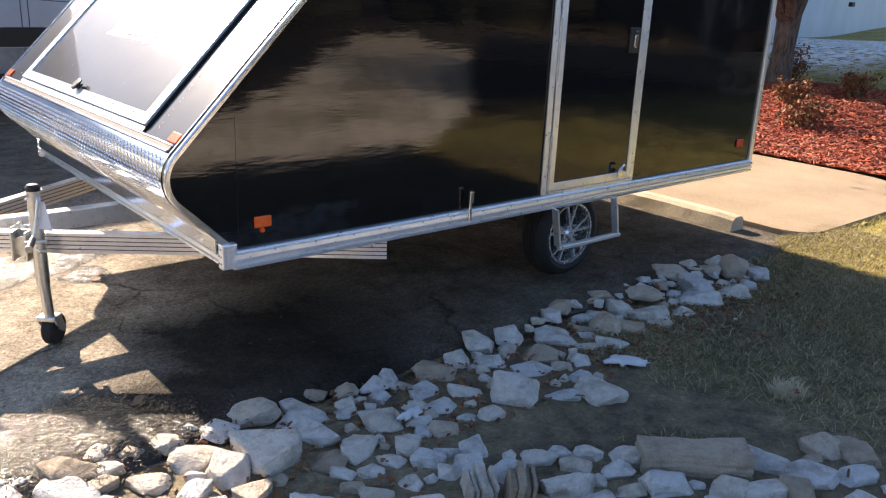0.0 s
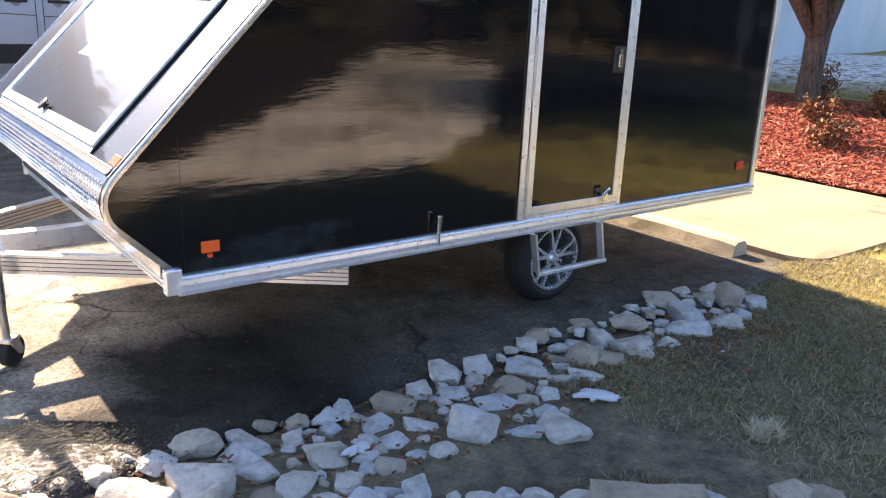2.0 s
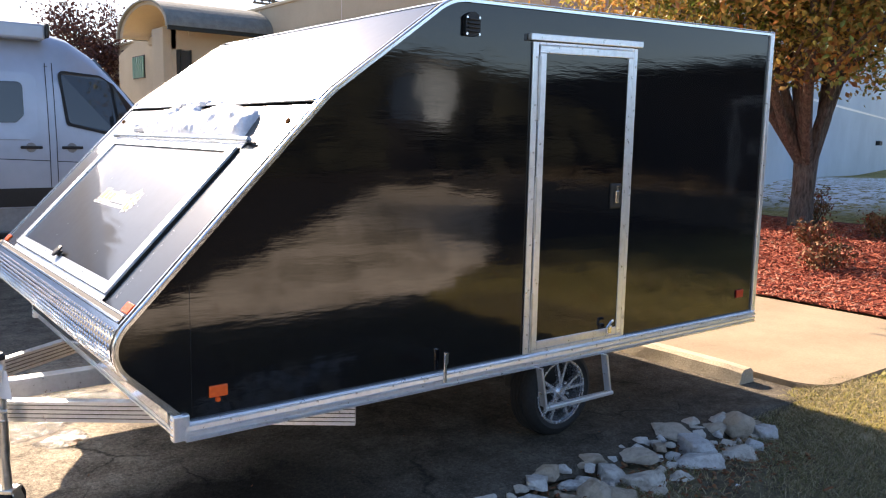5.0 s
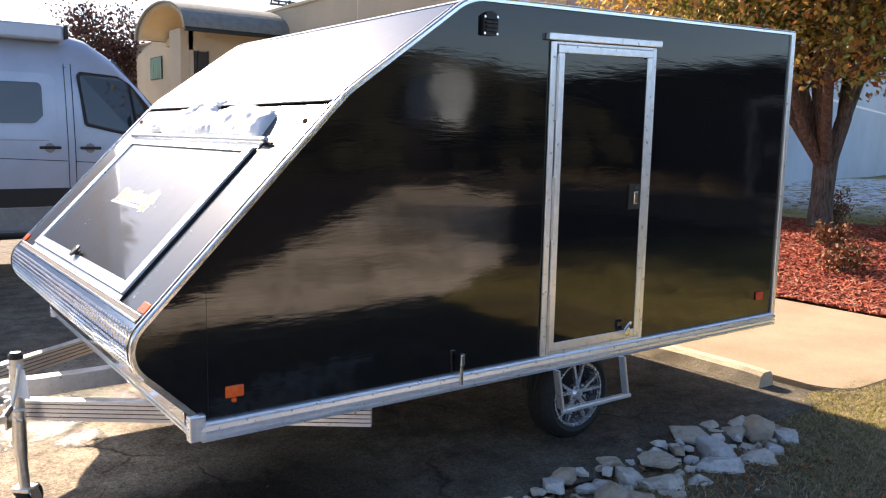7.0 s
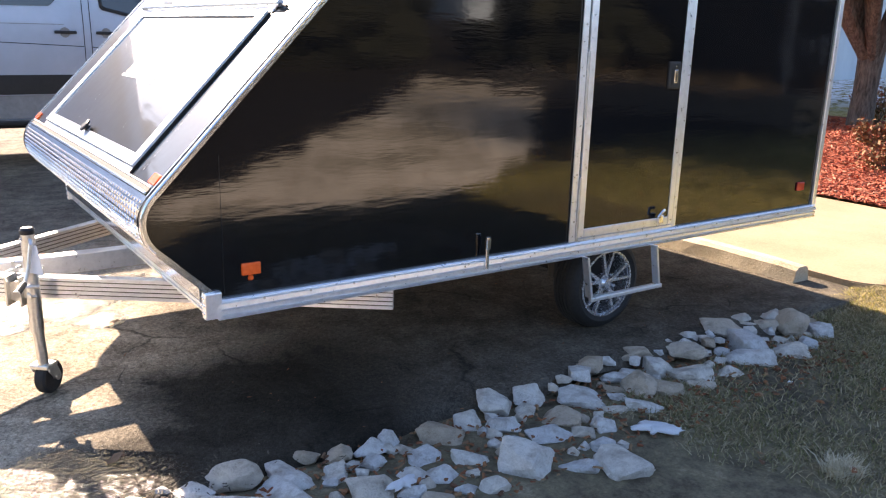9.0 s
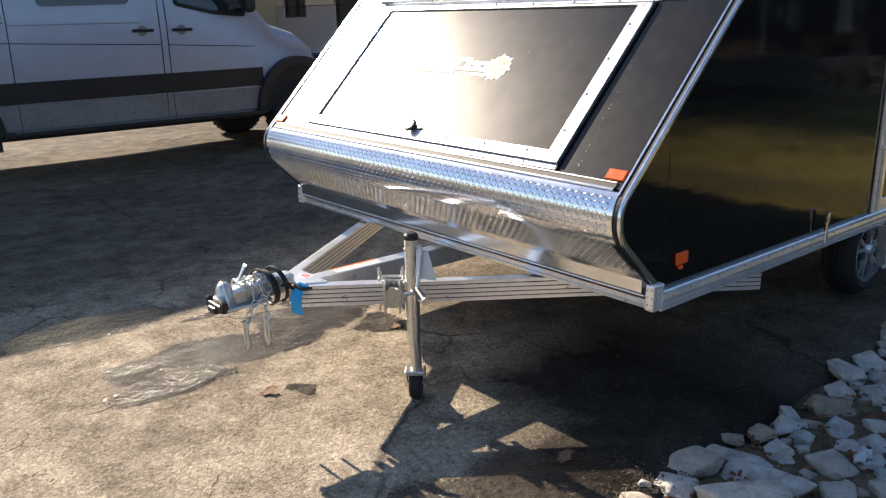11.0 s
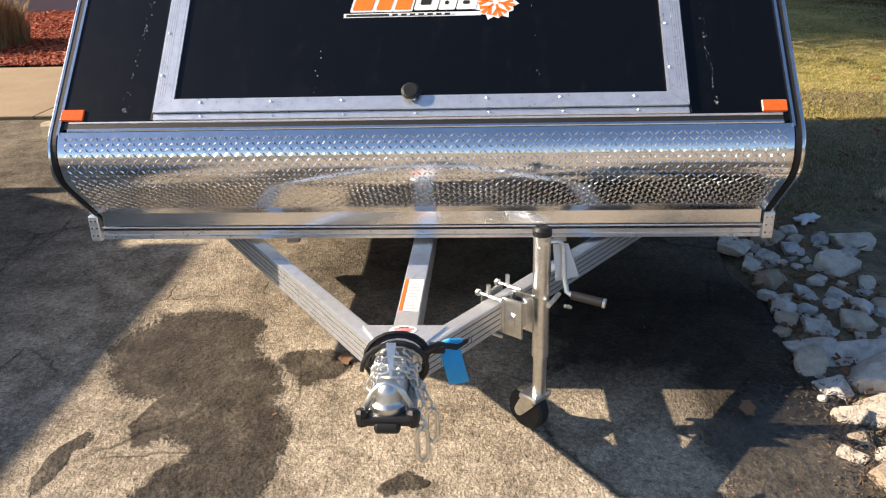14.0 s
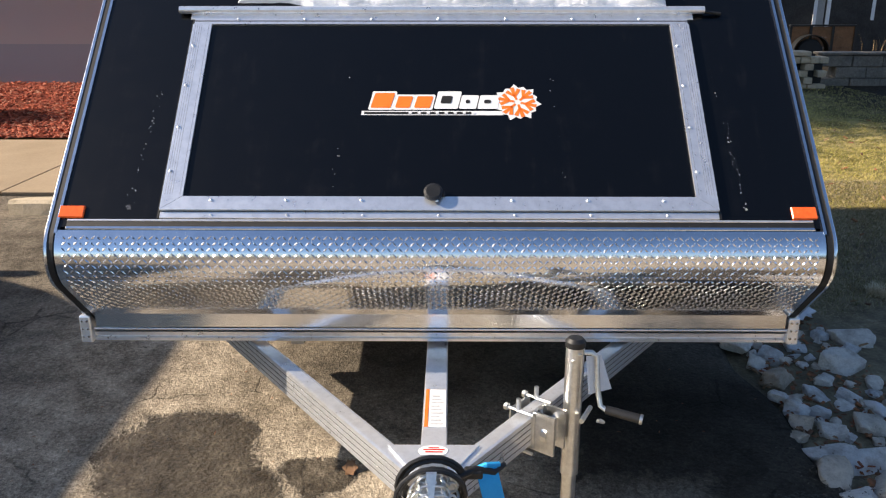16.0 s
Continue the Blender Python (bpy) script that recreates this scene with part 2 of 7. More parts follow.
def lawn_soil():
    """Thin autumn lawn: green and straw grass over moist brown soil, darkened further off as tree shade, snow left in
    shade by the far wall.
    """
    m = Tree("autumn_lawn")
    c = m.coords()
    a, b, d = m.noise(0.7, 5, 0.65, c), m.noise(9.0, 5, 0.7, c), m.noise(70.0, 3, 0.7, c)
    f = m.calc("ADD", m.calc("MULTIPLY", a, 0.5), m.calc("MULTIPLY", b, 0.5))
    col = m.ramp(f, (0.36, (0.075, 0.060, 0.043)), (0.46, (0.165, 0.135, 0.090)), (0.56, (0.28, 0.235, 0.145)), (0.68, (0.52, 0.44, 0.30)))
    # far turf: greener, with its sunlight put into the colour
    turf = m.ramp(f, (0.36, (0.14, 0.125, 0.034)), (0.50, (0.34, 0.29, 0.085)), (0.62, (0.58, 0.47, 0.22)))
    sep = m.node("ShaderNodeSeparateXYZ", Vector=c)
    far = m.calc("MULTIPLY", m.calc("SUBTRACT", m.calc("ADD", sep.outputs[0], m.calc("MULTIPLY", a, 2.0)), 4.6), 0.5, clamp=True)
    col = m.mix(far, col, turf)
    # tree shade past y -4 put into the lawn colour as dark brown
    far_shade = m.calc("MULTIPLY", m.calc("SUBTRACT", -2.5, m.calc("ADD", sep.outputs[1], m.calc("MULTIPLY", a, 3.0))), 0.6, clamp=True)
    col = m.mix(far_shade, col, (0.030, 0.024, 0.015))
    col = m.mix(0.6, col, m.ramp(d, (0.3, 0.3), (0.7, 1.0)), "MULTIPLY")
    sep = m.node("ShaderNodeSeparateXYZ", Vector=c)
    band = m.calc("MULTIPLY", m.calc("MULTIPLY", m.calc("SUBTRACT", sep.outputs[0], 13.6), 0.6, clamp=True), m.calc("MULTIPLY", m.calc("SUBTRACT", 10.6, sep.outputs[1]), 1.0, clamp=True))
    band = m.calc("MULTIPLY", band, m.calc("MULTIPLY", m.calc("SUBTRACT", sep.outputs[1], 3.6), 0.8, clamp=True))
    snow = m.calc("MULTIPLY", band, m.ramp(m.noise(5.0, 5, 0.75, c), (0.44, 0.0), (0.50, 1.0)))
    col = m.mix(snow, col, (0.8, 0.82, 0.85))
    return m.done(Base=col, Roughness=0.9, Spec=0.2, Normal=m.bump(d, 0.7, 0.02))


def diamond_metal(name, base, rough, scale=26.0, bump=0.05, stain=0.0, metal=1.0):
    """Bare aluminium with handling marks."""
    m = Tree(name)
    c = m.coords()
    a, b = m.noise(scale, 4, 0.7, c), m.noise(scale * 9, 2, 0.6, c)
    low = tuple(v * (0.92 - stain) for v in base)
    return m.done(Base=m.ramp(a, (0.35, low), (0.6, base)), Metallic=metal, Roughness=m.calc("ADD", m.calc("MULTIPLY", a, 0.16), rough - 0.06), Normal=m.bump(b, bump, 0.003))


def limestone():
    """Pale limestone, each rock of its own tone, with soil stains and bedding."""
    m = Tree("pale_limestone")
    oi = m.t.nodes.new("ShaderNodeObjectInfo")
    v = m.t.nodes.new("ShaderNodeNewGeometry").outputs["Position"]
    a, b, s = m.noise(24.0, 6, 0.7, v), m.noise(150.0, 3, 0.7, v), m.noise(9.0, 4, 0.6, v)
    mp = m.node("ShaderNodeMapping", Vector=v)
    mp.inputs["Scale"].default_value = (6, 6, 70)
    layers = m.noise(1.2, 4, 0.6, mp.outputs[0])
    col = m.ramp(m.calc("ADD", m.calc("MULTIPLY", a, 0.65), m.calc("MULTIPLY", b, 0.35)), (0.31, (0.40, 0.36, 0.30)), (0.40, (0.66, 0.63, 0.58)), (0.56, (0.84, 0.82, 0.78)))
    tone = m.ramp(oi.outputs["Random"], (0.0, (0.56, 0.47, 0.37)), (0.14, (0.76, 0.66, 0.54)), (0.36, (0.98, 0.93, 0.85)), (0.75, (1.0, 1.0, 1.0)), (1.0, (0.84, 0.86, 0.90)))
    col = m.mix(1.0, col, tone, "MULTIPLY")
    soil = m.ramp(s, (0.50, 0.0), (0.68, 0.55))
    col = m.mix(soil, col, (0.30, 0.235, 0.17))
    h = m.calc("ADD", m.calc("MULTIPLY", layers, 0.6), m.calc("ADD", a, m.calc("MULTIPLY", b, 0.35)))
    return m.done(Base=col, Roughness=0.88, Spec=0.25, Normal=m.bump(h, 1.0, 0.026))


def bark():
    m = Tree("grey_brown_bark")
    mp = m.node("ShaderNodeMapping", Vector=m.coords())
    mp.inputs["Scale"].default_value = (14, 14, 3)
    a = m.noise(2.0, 6, 0.7, mp.outputs[0])
    return m.done(Base=m.ramp(a, (0.35, (0.045, 0.034, 0.026)), (0.65, (0.19, 0.155, 0.125))), Roughness=0.9, Normal=m.bump(a, 0.9, 0.03))


def block_wall(name, dark, light, seam):
    """Painted masonry panel with faint coursing."""
    m = Tree(name)
    c = m.coords()
    br = m.node("ShaderNodeTexBrick", Vector=m.node("ShaderNodeMapping", Vector=c, Rotation=(radians(90), 0, radians(90))).outputs[0], Scale=1.0)
    br.inputs["Brick Width"].default_value, br.inputs["Row Height"].default_value = 0.4, 0.2
    br.inputs["Mortar Size"].default_value = 0.006
    a, b = m.noise(0.5, 5, 0.65, c), m.noise(40.0, 3, 0.6, c)
    col = m.ramp(m.calc("ADD", m.calc("MULTIPLY", a, 0.7), m.calc("MULTIPLY", b, 0.3)), (0.35, dark), (0.65, light))
    col = m.mix(m.calc("MULTIPLY", br.outputs["Fac"], seam), col, tuple(v * 0.55 for v in dark))
    return m.done(Base=col, Roughness=0.85, Spec=0.25, Normal=m.bump(m.calc("SUBTRACT", b, br.outputs["Fac"]), 0.3, 0.006))


M_BLACK = gloss_black()
M_SLOPE = slope_black()
M_ASPHALT = asphalt()
M_LAWN = lawn_soil()
M_ALU = diamond_metal("mill_aluminium", (0.94, 0.96, 0.99), 0.28, 30, 0.04, 0.03, metal=0.80)
M_TRIM = diamond_metal("polished_trim", (0.86, 0.88, 0.91), 0.16, 30, 0.02, 0.03)
# shade of the grooves, with their grime, put into one dark tone
M_GRIME_SHADE = surface("groove_grime_shade", (0.02, 0.02, 0.02), (0.06, 0.058, 0.055), 40, 0.8, bump=0.05)
M_ALU_DULL = diamond_metal("weathered_aluminium", (0.66, 0.66, 0.65), 0.42, 18, 0.10, 0.15)
M_PLATE = diamond_metal("bright_tread_plate", (0.90, 0.91, 0.93), 0.14, 12, 0.02)
M_ZINC = diamond_metal("zinc_plated_steel", (0.78, 0.78, 0.75), 0.33, 40, 0.012, 0.1)
M_CHROME = diamond_metal("polished_steel", (0.85, 0.85, 0.85), 0.12, 40, 0.02)
M_RIM = diamond_metal("machined_alloy", (0.86, 0.88, 0.92), 0.24, 40, 0.01, 0.03, metal=0.8)
M_ROCK = limestone()
M_BARK = bark()
M_RUBBER = surface("tyre_rubber", (0.010, 0.010, 0.010), (0.026, 0.025, 0.024), 8, 0.75, bump=0.15)
M_PLASTIC = surface("black_plastic", (0.008, 0.008, 0.008), (0.018, 0.018, 0.018), 30, 0.45, bump=0.05)
M_SEAL = surface("black_seal", (0.006, 0.006, 0.006), (0.014, 0.014, 0.014), 30, 0.6, bump=0.05)
M_AMBER = surface("amber_lens", (0.75, 0.10, 0.015), (0.95, 0.16, 0.025), 60, 0.25, bump=0.05)
M_AMBER_DARK = surface("dark_amber_lens", (0.28, 0.09, 0.015), (0.42, 0.15, 0.025), 60, 0.25, bump=0.05)
M_RED = surface("red_lens", (0.45, 0.02, 0.012), (0.62, 0.035, 0.02), 60, 0.25, bump=0.05)
M_WHITE = surface("white_vinyl", (0.74, 0.74, 0.74), (0.84, 0.84, 0.84), 20, 0.4, bump=0.02)
M_ORANGE = surface("orange_vinyl", (0.85, 0.17, 0.015), (0.92, 0.22, 0.02), 20, 0.4, bump=0.02)
M_BLUE = surface("blue_tape", (0.03, 0.36, 0.74), (0.05, 0.44, 0.82), 30, 0.55, bump=0.05)
def gravel():
    """Pale gravel, mottled with darker brown patches."""
    m = Tree("pale_gravel")
    c = m.coords()
    f = m.calc("ADD", m.calc("MULTIPLY", m.noise(0.55, 6, 0.72, c), 0.6), m.calc("MULTIPLY", m.noise(3.0, 5, 0.7, c), 0.4))
    return m.done(Base=m.ramp(f, (0.38, (0.080, 0.072, 0.042)), (0.45, (0.34, 0.29, 0.21)), (0.55, (0.92, 0.81, 0.64))), Roughness=0.95, Spec=0.1, Normal=m.bump(m.noise(40.0, 3, 0.6, c), 0.4, 0.02))


M_GRAVEL = gravel()
M_CONCRETE = surface("tan_concrete", (0.26, 0.198, 0.128), (0.40, 0.312, 0.208), 1.6, 0.85, bump=0.25, grain=40, spec=0.25)
M_KERB = surface("old_concrete", (0.38, 0.315, 0.215), (0.62, 0.53, 0.39), 6.0, 0.9, bump=0.5, grain=12, spec=0.2)
M_SNOW = surface("old_snow", (0.72, 0.74, 0.78), (0.88, 0.89, 0.91), 14, 0.6, bump=0.5, grain=5, spec=0.3)
M_MULCH_BED = surface("red_mulch_bed", (0.09, 0.018, 0.010), (0.30, 0.065, 0.032), 16, 0.9, bump=0.8, grain=6, spec=0.2)
M_TAN = block_wall("tan_stucco", (0.46, 0.38, 0.27), (0.56, 0.47, 0.34), 0.0)
M_PINK = block_wall("painted_block", (0.66, 0.58, 0.55), (0.94, 0.83, 0.78), 1.0)
M_DADO = block_wall("blue_grey_dado", (0.46, 0.46, 0.49), (0.78, 0.75, 0.75), 1.0)
M_GREYWALL = block_wall("pale_grey_wall", (0.45, 0.52, 0.57), (0.55, 0.62, 0.67), 0.0)
M_SHINGLE = surface("grey_green_shingle", (0.13, 0.14, 0.13), (0.24, 0.25, 0.23), 5, 0.9, bump=0.5)
M_DARKTRIM = surface("dark_green_trim", (0.012, 0.016, 0.014), (0.02, 0.026, 0.022), 8, 0.6, bump=0.1)
M_VAN = surface("silver_paint", (0.37, 0.42, 0.50), (0.43, 0.48, 0.57), 0.6, 0.36, metal=0.35, bump=0.0, spec=0.6, wear=0.03)
M_SILL = surface("mid_grey_paint", (0.20, 0.20, 0.20), (0.30, 0.30, 0.30), 2.0, 0.5, metal=0.3, bump=0.02)
M_WOOD = surface("brown_board", (0.16, 0.075, 0.03), (0.30, 0.15, 0.065), 4, 0.8, bump=0.3)
M_WOODS = surface("dark_wood_edge", (0.010, 0.013, 0.008), (0.050, 0.048, 0.028), 0.9, 0.95, bump=0.8, grain=5, spec=0.1)
M_MULCH = random_tint("red_wood_chip", [(0.20, 0.042, 0.022), (0.46, 0.10, 0.045), (0.58, 0.17, 0.085), (0.38, 0.075, 0.036), (0.52, 0.27, 0.17)])
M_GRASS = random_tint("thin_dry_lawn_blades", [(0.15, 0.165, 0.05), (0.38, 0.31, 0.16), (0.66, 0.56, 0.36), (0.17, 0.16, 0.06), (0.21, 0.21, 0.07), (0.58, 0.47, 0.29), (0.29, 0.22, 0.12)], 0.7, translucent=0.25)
# brighter than M_GRASS: sunlight on the far lawn is put into the colour
M_LUSH_SUNLIT = random_tint("sunny_lawn_blades", [(0.40, 0.39, 0.07), (0.58, 0.50, 0.12), (0.80, 0.65, 0.32), (0.44, 0.42, 0.08), (0.66, 0.55, 0.18), (0.74, 0.58, 0.26)], 0.7, translucent=0.35)
M_STRAW = random_tint("dry_straw", [(0.36, 0.25, 0.12), (0.48, 0.36, 0.19), (0.28, 0.19, 0.09)], 0.8)
M_PALE = random_tint("pale_straw", [(0.72, 0.62, 0.42), (0.85, 0.77, 0.58), (0.58, 0.48, 0.30)], 0.8, translucent=0.3)
def turning_leaves():
    """Leaves turning in zones: green on some boughs, gold and rust on others."""
    m = Tree("autumn_leaves")
    g = m.t.nodes.new("ShaderNodeNewGeometry")
    one = g.outputs["Random Per Island"]
    gold = m.ramp(one, (0.0, (0.26, 0.11, 0.05)), (0.2, (0.50, 0.22, 0.07)), (0.45, (0.58, 0.37, 0.09)), (0.7, (0.38, 0.31, 0.08)), (1.0, (0.62, 0.30, 0.10)))
    green = m.ramp(one, (0.0, (0.08, 0.12, 0.025)), (0.4, (0.15, 0.20, 0.04)), (0.75, (0.26, 0.27, 0.06)), (1.0, (0.46, 0.34, 0.09)))
    zone = m.ramp(m.noise(0.55, 3, 0.6, g.outputs["Position"]), (0.44, 0.0), (0.56, 1.0))
    col = m.mix(zone, gold, green)
    m.done(Base=col, Roughness=0.42, Spec=0.45)
    tr = m.node("ShaderNodeBsdfTranslucent", Color=col)
    mx = m.node("ShaderNodeMixShader", Fac=0.45)
    m.put(mx.inputs[1], m.b.outputs[0]), m.put(mx.inputs[2], tr.outputs[0])
    m.put(m.t.nodes["Material Output"].inputs["Surface"], mx.outputs[0])
    return m.m


M_LEAF = turning_leaves()
M_PURPLE = random_tint("purple_brown_leaves", [(0.07, 0.03, 0.028), (0.13, 0.055, 0.045), (0.19, 0.09, 0.06)], 0.7)
M_SHRUB = random_tint("rusty_shrub_leaves", [(0.26, 0.10, 0.04), (0.36, 0.18, 0.07), (0.12, 0.09, 0.03), (0.38, 0.08, 0.045)], 0.7)
M_DEADLEAF = random_tint("fallen_leaves", [(0.26, 0.085, 0.04), (0.36, 0.16, 0.07), (0.14, 0.07, 0.04), (0.40, 0.25, 0.13)], 0.75)


def glass(name, tint=(0.02, 0.025, 0.03)):
    m = Tree(name)
    n = m.noise(0.8, 2)
    return m.done(Base=tint, Roughness=0.03, Spec=0.8, IOR=1.5, Normal=m.bump(n, 0.02, 0.02))


M_GLASS = glass("dark_tinted_glass")


# ---- mesh helpers ----
def mesh_of(name, bm):
    me = bpy.data.meshes.new(name)
    bmesh.ops.recalc_face_normals(bm, faces=bm.faces)
    bm.to_mesh(me)
    bm.free()
    return me


def part(name, bm, material, parent=None, label="", smooth=False):
    """One mesh object in world coordinates, under a thing or under a part."""
    me = mesh_of(name, bm) if isinstance(bm, bmesh.types.BMesh) else bm
    if material and not me.materials:
        me.materials.append(material)
    if smooth:
        me.shade_smooth()
        me.set_sharp_from_angle(angle=radians(35))
    ob = new(name, me)
    if parent:
        ob.parent = parent
        if parent.parent is None:
            ob.matrix_parent_inverse = parent.matrix_basis.inverted()
    if label:
        ob["label"] = label
    return ob


def thing(name, at, label, category, group="", kind=""):
    ob = new(name)
    ob.empty_display_size = 0.1
    ob.matrix_basis = Matrix.Translation(at)
    return tagged(ob, label, category, group, kind)


def join(bm, other):
    me = bpy.data.meshes.new("tmp")
    other.to_mesh(me)
    other.free()
    bm.from_mesh(me)
    bpy.data.meshes.remove(me)
    return bm


def B():
    return bmesh.new()


def hexa(bm, corners):
    """A box from 8 corners: bottom four, then top four, in turn."""
    v = [bm.verts.new(c) for c in corners]
    for f in ((3, 2, 1, 0), (4, 5, 6, 7), (0, 1, 5, 4), (1, 2, 6, 5), (2, 3, 7, 6), (3, 0, 4, 7)):
        bm.faces.new([v[i] for i in f])
    return bm


def box(bm, x0, x1, y0, y1, z0, z1, bevel=0.0, seg=2):
    t = hexa(B(), [(x0, y0, z0), (x1, y0, z0), (x1, y1, z0), (x0, y1, z0), (x0, y0, z1), (x1, y0, z1), (x1, y1, z1), (x0, y1, z1)])
    if bevel:
        bmesh.ops.bevel(t, geom=t.edges[:], offset=bevel, segments=seg, affect="EDGES", profile=0.5)
    return join(bm, t)


def tube(bm, pts, r, seg=12, closed=False, caps=True):
    """A round bar along points; r a number or one per point."""
    pts = [Vector(p) for p in pts]
    n = len(pts)
    rs = r if isinstance(r, (list, tuple)) else [r] * n
    rings, up = [], None
    for i, p in enumerate(pts):
        a = pts[(i - 1) % n] if (closed or i > 0) else p
        b = pts[(i + 1) % n] if (closed or i < n - 1) else p
        d = (b - a).normalized()
        if up is None:
            up = d.orthogonal().normalized()
        up = (up - d * up.dot(d)).normalized()
        side = d.cross(up)
        rings.append([bm.verts.new(p + (up * math.cos(2 * math.pi * k / seg) + side * math.sin(2 * math.pi * k / seg)) * rs[i]) for k in range(seg)])
    for i in range(n if closed else n - 1):
        a, b = rings[i], rings[(i + 1) % n]
        for k in range(seg):
            bm.faces.new((a[k], a[(k + 1) % seg], b[(k + 1) % seg], b[k]))
    if caps and not closed:
        bm.faces.new(rings[0][::-1])
        bm.faces.new(rings[-1])
    return bm


def lathe(bm, profile, centre, axis="Y", seg=32, caps=True):
    """Turn (radius, along) pairs round an axis through centre."""
    c = Vector(centre)
    rings = []
    for r, h in profile:
        ring = []
        for k in range(seg):
            a = 2 * math.pi * k / seg
            u, w = r * math.cos(a), r * math.sin(a)
            p = {"Y": (u, h, w), "Z": (u, w, h), "X": (h, u, w)}[axis]
            ring.append(bm.verts.new(c + Vector(p)))
        rings.append(ring)
    for a, b in zip(rings, rings[1:]):
        for k in range(seg):
            bm.faces.new((a[k], a[(k + 1) % seg], b[(k + 1) % seg], b[k]))
    if caps and profile[0][0] > 1e-4:
        bm.faces.new(rings[0][::-1])
    if caps and profile[-1][0] > 1e-4:
        bm.faces.new(rings[-1])
    bmesh.ops.remove_doubles(bm, verts=bm.verts[:], dist=1e-5)
    return bm


def prism(bm, poly, place, t0, t1):
    """Extrude a flat outline; place(u, v, t) gives the point."""
    a = [bm.verts.new(place(u, v, t0)) for u, v in poly]
    b = [bm.verts.new(place(u, v, t1)) for u, v in poly]
    bm.faces.new(a[::-1])
    bm.faces.new(b)
    n = len(poly)
    for i in range(n):
        bm.faces.new((a[i], a[(i + 1) % n], b[(i + 1) % n], b[i]))
    return bm


def rounded(corners, seg=6):
    """Outline with rounded corners from (u, v, radius)."""
    out, n = [], len(corners)
    for i, (x, y, r) in enumerate(corners):
        p = Vector((x, y))
        a, b = Vector(corners[i - 1][:2]) - p, Vector(corners[(i + 1) % n][:2]) - p
        if r <= 0:
            out.append((x, y))
            continue
        a.normalize(), b.normalize()
        half = a.angle(b) / 2
        c = p + (a + b).normalized() * (r / math.sin(half))
        t = r / math.tan(half)
        s, e = p + a * t - c, p + b * t - c
        sweep = s.angle_signed(e)
        for k in range(seg + 1):
            f = -sweep * k / seg
            out.append(tuple(c + Vector((s.x * math.cos(f) - s.y * math.sin(f), s.x * math.sin(f) + s.y * math.cos(f)))))
    return out


def from_lists(name, verts, faces, material):
    me = bpy.data.meshes.new(name)
    me.from_pydata(verts, [], faces)
    me.update()
    if material:
        me.materials.append(material)
    return me


def smooth_step(a, b, x):
    t = max(0.0, min(1.0, (x - a) / (b - a)))
    return t * t * (3 - 2 * t)


# ---- ground ----
def ground_z(x, y):
    """Height of the lawn and beds: level by the drive, dipping at the stones, rising to the far beds."""
    z = -0.02
    z += 0.06 * smooth_step(3.4, 4.6, x)
    side = smooth_step(-9.0, 1.0, y)
    z += (0.30 * smooth_step(7.0, 12.0, x) + 0.46 * smooth_step(12.0, 18.0, x) - 0.25 * smooth_step(18.0, 34.0, x)) * side * smooth_step(-5.5, 0.0, y)
    z -= 0.05 * smooth_step(9.0, 13.0, x) * smooth_step(-3.0, -5.0, y)
    z += 3.0 * smooth_step(-20.0, -44.0, y)
    return z


def drive_z(x, y):
    return 0.03 * smooth_step(0.8, 2.2, x)


def sheet(name, xs, ys, height, material, keep=None):
    verts = [(x, y, height(x, y)) for y in ys for x in xs]
    nx = len(xs)
    faces = []
    for j in range(len(ys) - 1):
        for i in range(nx - 1):
            cx, cy = (xs[i] + xs[i + 1]) / 2, (ys[j] + ys[j + 1]) / 2
            if keep is None or keep(cx, cy):
                a = j * nx + i
                faces.append((a, a + 1, a + 1 + nx, a + nx))
    me = from_lists(name, verts, faces, material)
    me.shade_smooth()
    return me


def steps(*spans):
    out = []
    for a, b, d in spans:
        n = max(1, round((b - a) / d))
        out += [a + (b - a) * i / n for i in range(n)]
    return out + [spans[-1][1]]


GX = steps((-900, -100, 200), (-100, -10, 15), (-10, 16, 0.5), (16, 40, 2), (40, 100, 12), (100, 900, 200))
GY = steps((-900, -100, 200), (-100, -20, 6), (-20, -6, 1), (-6, 14, 0.5), (14, 40, 4), (40, 900, 215))


def under(x, y):
    """The lawn sheet, sunk a little where the drive and pavement lie on it."""
    z = ground_z(x, y)
    covered = (-40 < x < 4.4 and y > -0.1) or (4.3 < x < 7.2 and y > -0.2)
    return min(z, -0.06) if covered else z


ground = part("ground", sheet("ground", GX, GY, under, M_LAWN), None)
tagged(ground, "thin autumn lawn over brown soil with old snow in shade", "lawn", kind="structure")


def edge_y(x):
    """The ragged near edge of the asphalt along the stones."""
    return -0.27 + 0.05 * math.sin(1.3 * x) + 0.03 * math.sin(7.1 * x + 1)


DX = steps((-30, -6, 4), (-6, 4.3, 0.1))
DY = steps((0, 1, 0.05), (1, 3, 0.1), (3, 60, 3))
dv, df = [], []
for v in DY:
    for x in DX:
        e = edge_y(x) if x > -1.2 else edge_y(-1.2) - 9.0 * smooth_step(-1.2, -5.0, x)
        y = e + v * (60 - e) / 60 if v > 1 else e + v * (60 - e) / 60
        dv.append((x, y, drive_z(x, y) - (0.05 if v == 0 else 0.0)))
for j in range(len(DY) - 1):
    for i in range(len(DX) - 1):
        a = j * len(DX) + i
        df.append((a, a + 1, a + 1 + len(DX), a + len(DX)))
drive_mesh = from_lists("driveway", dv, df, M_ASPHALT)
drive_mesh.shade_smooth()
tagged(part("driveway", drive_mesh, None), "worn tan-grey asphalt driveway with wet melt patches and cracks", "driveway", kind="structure")

